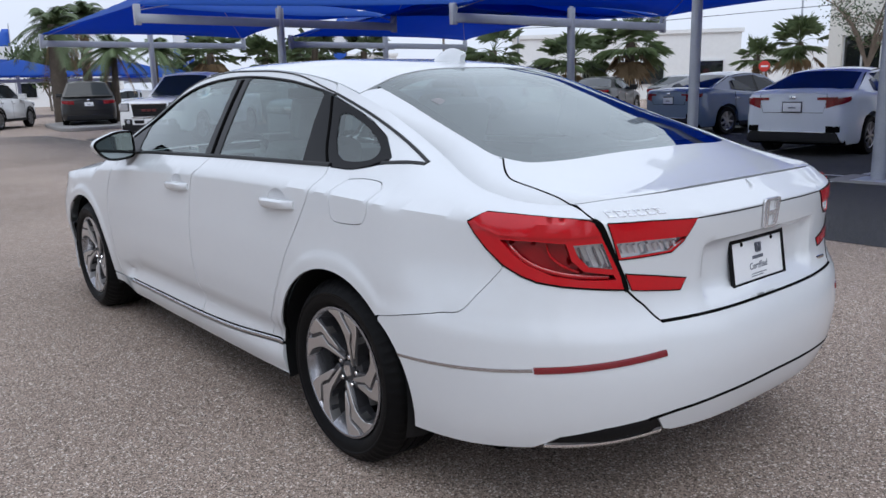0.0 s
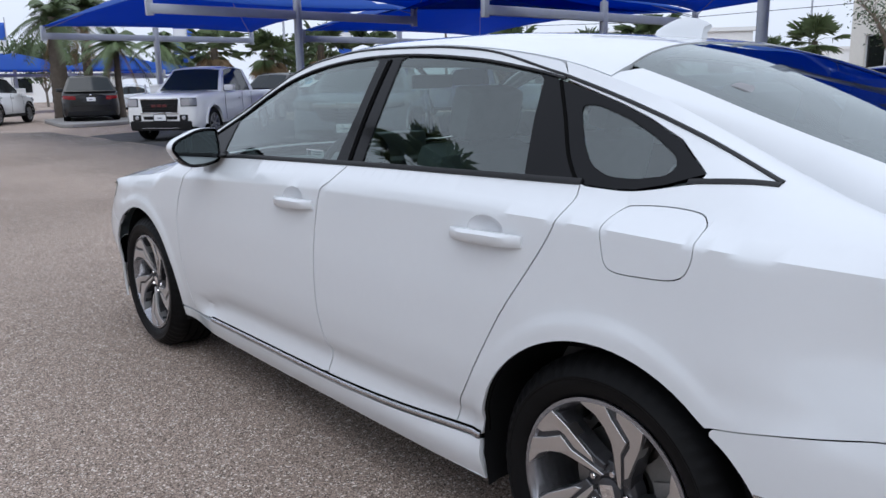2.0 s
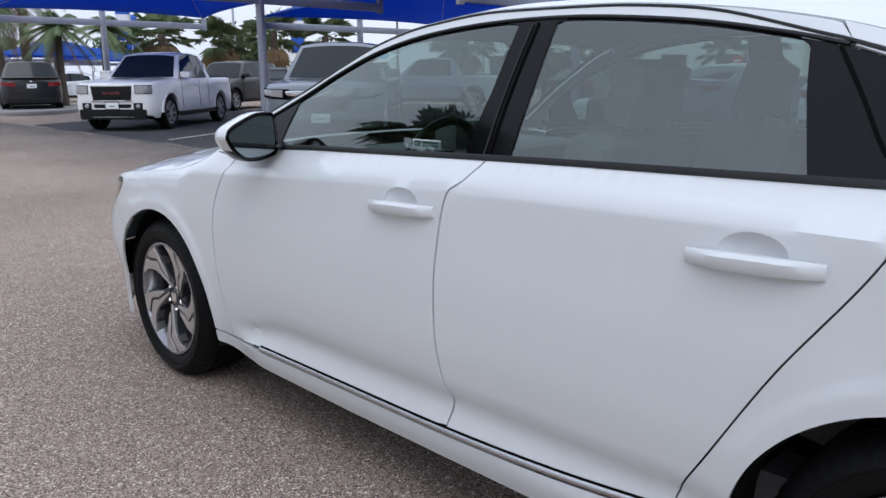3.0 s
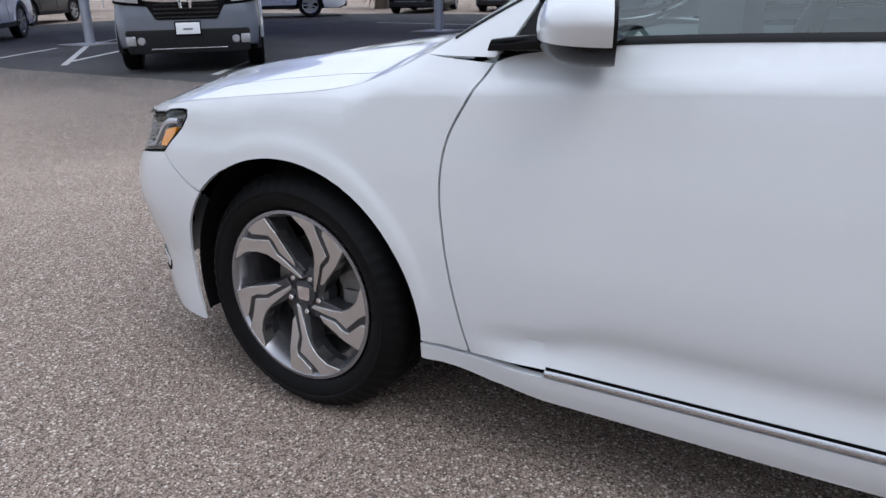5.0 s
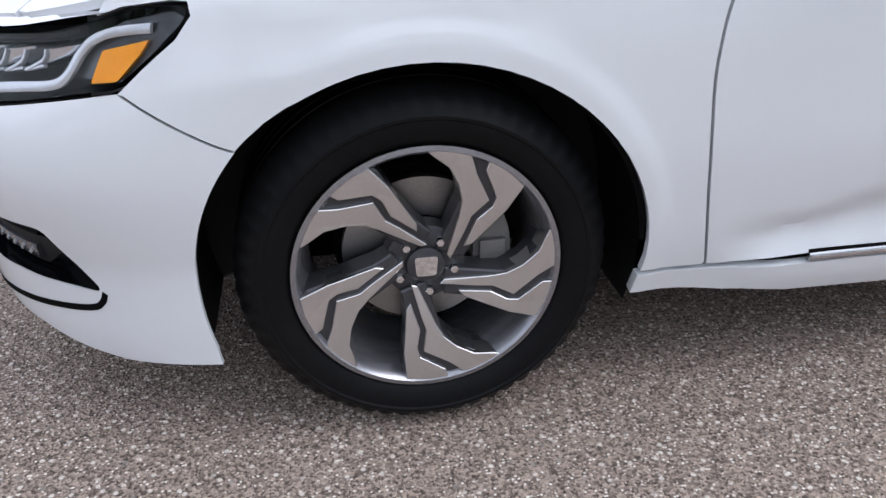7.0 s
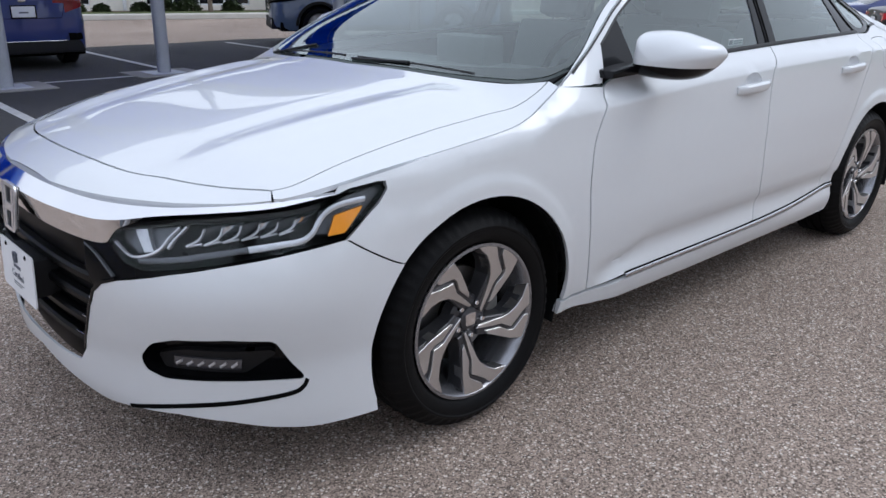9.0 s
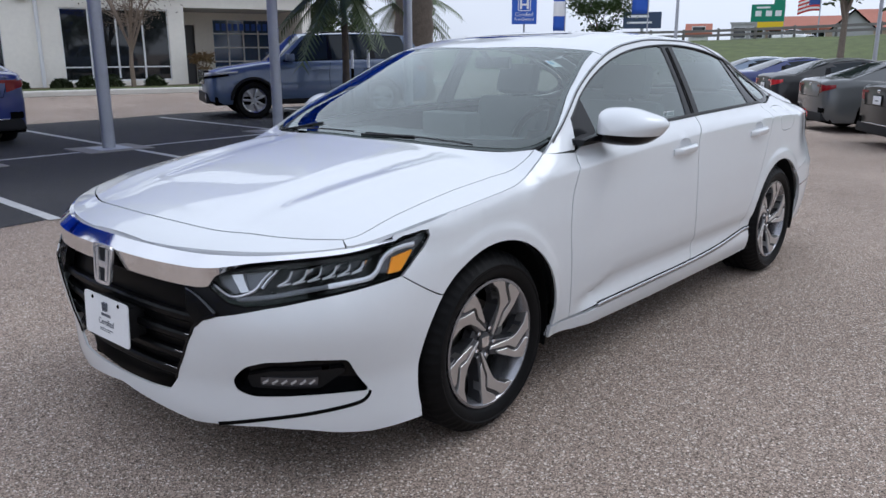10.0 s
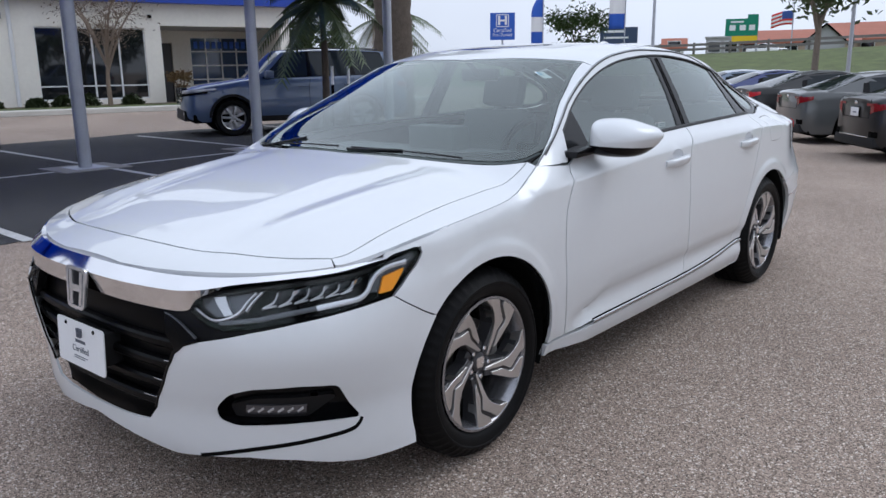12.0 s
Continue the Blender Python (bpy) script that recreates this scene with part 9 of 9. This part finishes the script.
for i in range(38):
    bm = bmesh.new()
    y = -33.5 + 3.0 * i
    z = 2.12 * rise(y)
    box(bm, -61.4, y, z - 0.2, -61.2, y + 0.15, z + 0.95, 0.01)
    part("post", bm, RAIL_GREY, rail)


def hall(name, label, m, w, d, h, roof_h, wall, roofm, doors=0):
    ob = thing(name, label, "building", m=m)
    solid(ob, "wall", wall, [(-w / 2, 0, 0, w / 2, d, h)])
    bm = bmesh.new()
    if roof_h:
        prism(bm, [(-0.6, h), (d / 2, h + roof_h), (d + 0.6, h), (d + 0.6, h - 0.25), (-0.6, h - 0.25)], -w / 2 - 0.5, w / 2 + 0.5, "x")
    else:
        box(bm, -w / 2 - 0.15, -0.15, h, w / 2 + 0.15, d + 0.15, h + 0.25)
    part("roof", bm, roofm, ob, "", False)
    for i in range(doors):
        xx = -w / 2 + w * (i + 0.5) / doors
        wn_ = new("window")
        wn_.parent = ob
        solid(wn_, "frame", FRAME_WHITE, [(xx - 0.9, -0.08, 0.9, xx + 0.9, 0.02, 2.5)])
        solid(wn_, "pane", SHOP_GLASS, [(xx - 0.8, -0.12, 1.0, xx + 0.8, -0.081, 2.4)])
    return ob


def facing(x, y, z=0.0, tx=3.5, ty=2.4):
    return pose(x, y, z, 0, 0, face(x, y, tx, ty))


hall("store_building", "long store with a red roof beyond the highway", facing(-124, -14.0, 2.1), 34, 18, 2.6, 2.6, WALL_TAN, ROOF_RED, 8)
hall("store_building", "red-roofed store with pale gable", facing(-118, -33.5, 2.1), 17, 14, 2.3, 1.9, WALL_TAN, ROOF_RED, 3)
hall("store_building", "flat grey box store", facing(-112, -41.2, 2.1), 4.6, 8, 2.9, 0, WALL_GREY, WALL_GREY, 2)
hall("store_building", "little house with a red tiled roof", facing(-104, -45.0, 2.1), 2.6, 4, 1.6, 1.3, WALL_WHITE, ROOF_RED, 1)
gate = thing("store_gable", "grey gabled store entrance", "building", m=facing(-108, -26.4, 2.1))
bm = bmesh.new()
prism(bm, [(-2.3, 0), (2.3, 0), (2.3, 2.0), (0, 4.0), (-2.3, 2.0)], 0, 4, "y")
part("wall", bm, WALL_GREY, gate, "", False)
for s in (1, -1):
    bm = bmesh.new()
    prism(bm, [(0, 4.0), (s * 2.8, 1.5), (s * 2.8, 1.75), (0, 4.3)], -0.4, 4.2, "y")
    part("roof", bm, GAP_BLACK, gate, "", False)
gs = thing("highway_sign", "green highway sign with pale panels and a yellow strip", "sign", m=facing(-90.2, -30.9, 2.1))
solid(gs, "panel", SIGN_GREEN, [(-1.75, -0.05, 2.4, 1.75, 0.05, 4.3)])
solid(gs, "tab", SIGN_GREEN, [(0.6, -0.05, 4.3, 1.75, 0.05, 4.75)])
solid(gs, "yellow_strip", SIGN_YELLOW, [(-1.0, -0.05, 1.75, 1.75, 0.05, 2.38)])
for a in (-1.3, -0.2, 0.8):
    solid(gs, "printed_bar", SIGN_WHITE, [(a, -0.06, 3.0, a + 0.65, -0.051, 3.6)])
solid(gs, "printed_bar", SIGN_WHITE, [(-1.2, -0.06, 3.85, 0.2, -0.051, 4.05)])
for s in (-1.2, 1.6):
    solid(gs, "post", STEEL, [(s, 0.06, -0.95, s + 0.2, 0.3, 4.3)])
fl = thing("flag", "striped red and white flag with a blue corner on a pole", "flag", m=facing(-71.8, -20.8, 2.35))
bm = bmesh.new()
tube(bm, [(0.9, 0, -0.85), (0.9, 0, 4.2)], 0.05, 8)
part("pole", bm, STEEL, fl)
bm = bmesh.new()
for i in range(7):
    rows = []
    for q in np.linspace(0, 1, 9):
        z = 2.35 + 0.17 * i + 0.10 * math.sin(4 * q) - 0.25 * q
        rows.append((bm.verts.new((0.85 - 1.75 * q, 0.1 * math.sin(5 * q), z)), bm.verts.new((0.85 - 1.75 * q, 0.1 * math.sin(5 * q), z + 0.17))))
    for k, (a, b) in enumerate(zip(rows, rows[1:])):
        f = bm.faces.new((a[0], b[0], b[1], a[1]))
        f.material_index = 2 if (k < 4 and i > 2) else i % 2
cl = part("cloth", bm, [RED_SIGN, SIGN_WHITE, PRINT_BLUE], fl)
cl.modifiers.new("thick", "SOLIDIFY").thickness = 0.01
hall("warehouse", "long pale warehouse beyond the lot", facing(33.0, -70.5, 0, -3.6, 2.3), 40, 18, 3.6, 0, WALL_WHITE, WALL_WHITE, 0)
hall("warehouse", "white workshop building behind the palms", facing(30.0, -42.0, 0, -3.6, 2.3), 15, 10, 4.2, 0, WALL_WHITE, WALL_WHITE, 4)
hall("store_building", "white building with a tall window front", facing(60.0, -38.0, 0, -3.6, 2.3), 12, 8, 4.0, 0, WALL_WHITE, WALL_WHITE, 4)
hall("store_building", "low pale building past the street", facing(86.0, -16.0, 0, -3.6, 2.3), 22, 8, 4.4, 0, WALL_WHITE, WALL_GREY, 6)
# smaller blue canopies across the street
for x, y in ((48.0, -14.5), (48.5, -9.0), (60.0, -22.0)):
    t_frame(x, y, 3.0, 2.1)
    sail([(x - 3, y - 3, 2.35), (x + 3, y - 3, 2.35), (x + 3, y + 3, 2.35), (x - 3, y + 3, 2.35)], 1.0, "far blue shade sail over parked cars")
# a pickup truck on the highway
vehicle("pickup_truck", "pickup", PICKWHITE, "white pickup truck on the highway behind the guard rail", pose(-105.0, -32.7, 2.13, 0, 0, 70), category="truck", bright_trim=False)
# a few far parked cars
for i, (x, y, hd, c) in enumerate(((16.4, -23.0, -70, BLACKPAINT), (13.6, -24.5, -75, GREYPAINT), (40.0, -12.0, 80, SILVER), (44.0, -5.0, 80, GREYPAINT), (47.0, -18.0, 80, BLACKPAINT))):
    vehicle("sedan", "sedan", c, "parked car in a far bay of the lot", at(x, y, hd), plate_rear=True)
# overhead wires
for z, dy in ((7.6, 0.0), (6.6, 1.0)):
    ob = thing("overhead_wire", "thin black overhead wire", "wire", "wires")
    bm = bmesh.new()
    tube(bm, [(60, -52 + dy, z), (40, -56 + dy, z - 0.6), (20, -60 + dy, z - 0.2), (0, -64 + dy, z)], 0.03, 4)
    part("cable", bm, GAP_BLACK, ob)
for x, y in ((60, -51.6), (0, -63.6)):
    ob = thing("utility_pole", "wooden utility pole with a crossarm", "utility pole", m=pose(x, y, 0))
    bm = bmesh.new()
    tube(bm, [(0, 0, 0), (0, 0, 8.2)], 0.15, 8, 0.10)
    box(bm, -0.1, -1.1, 7.5, 0.1, 1.1, 7.65)
    part("pole", bm, BARK, ob)
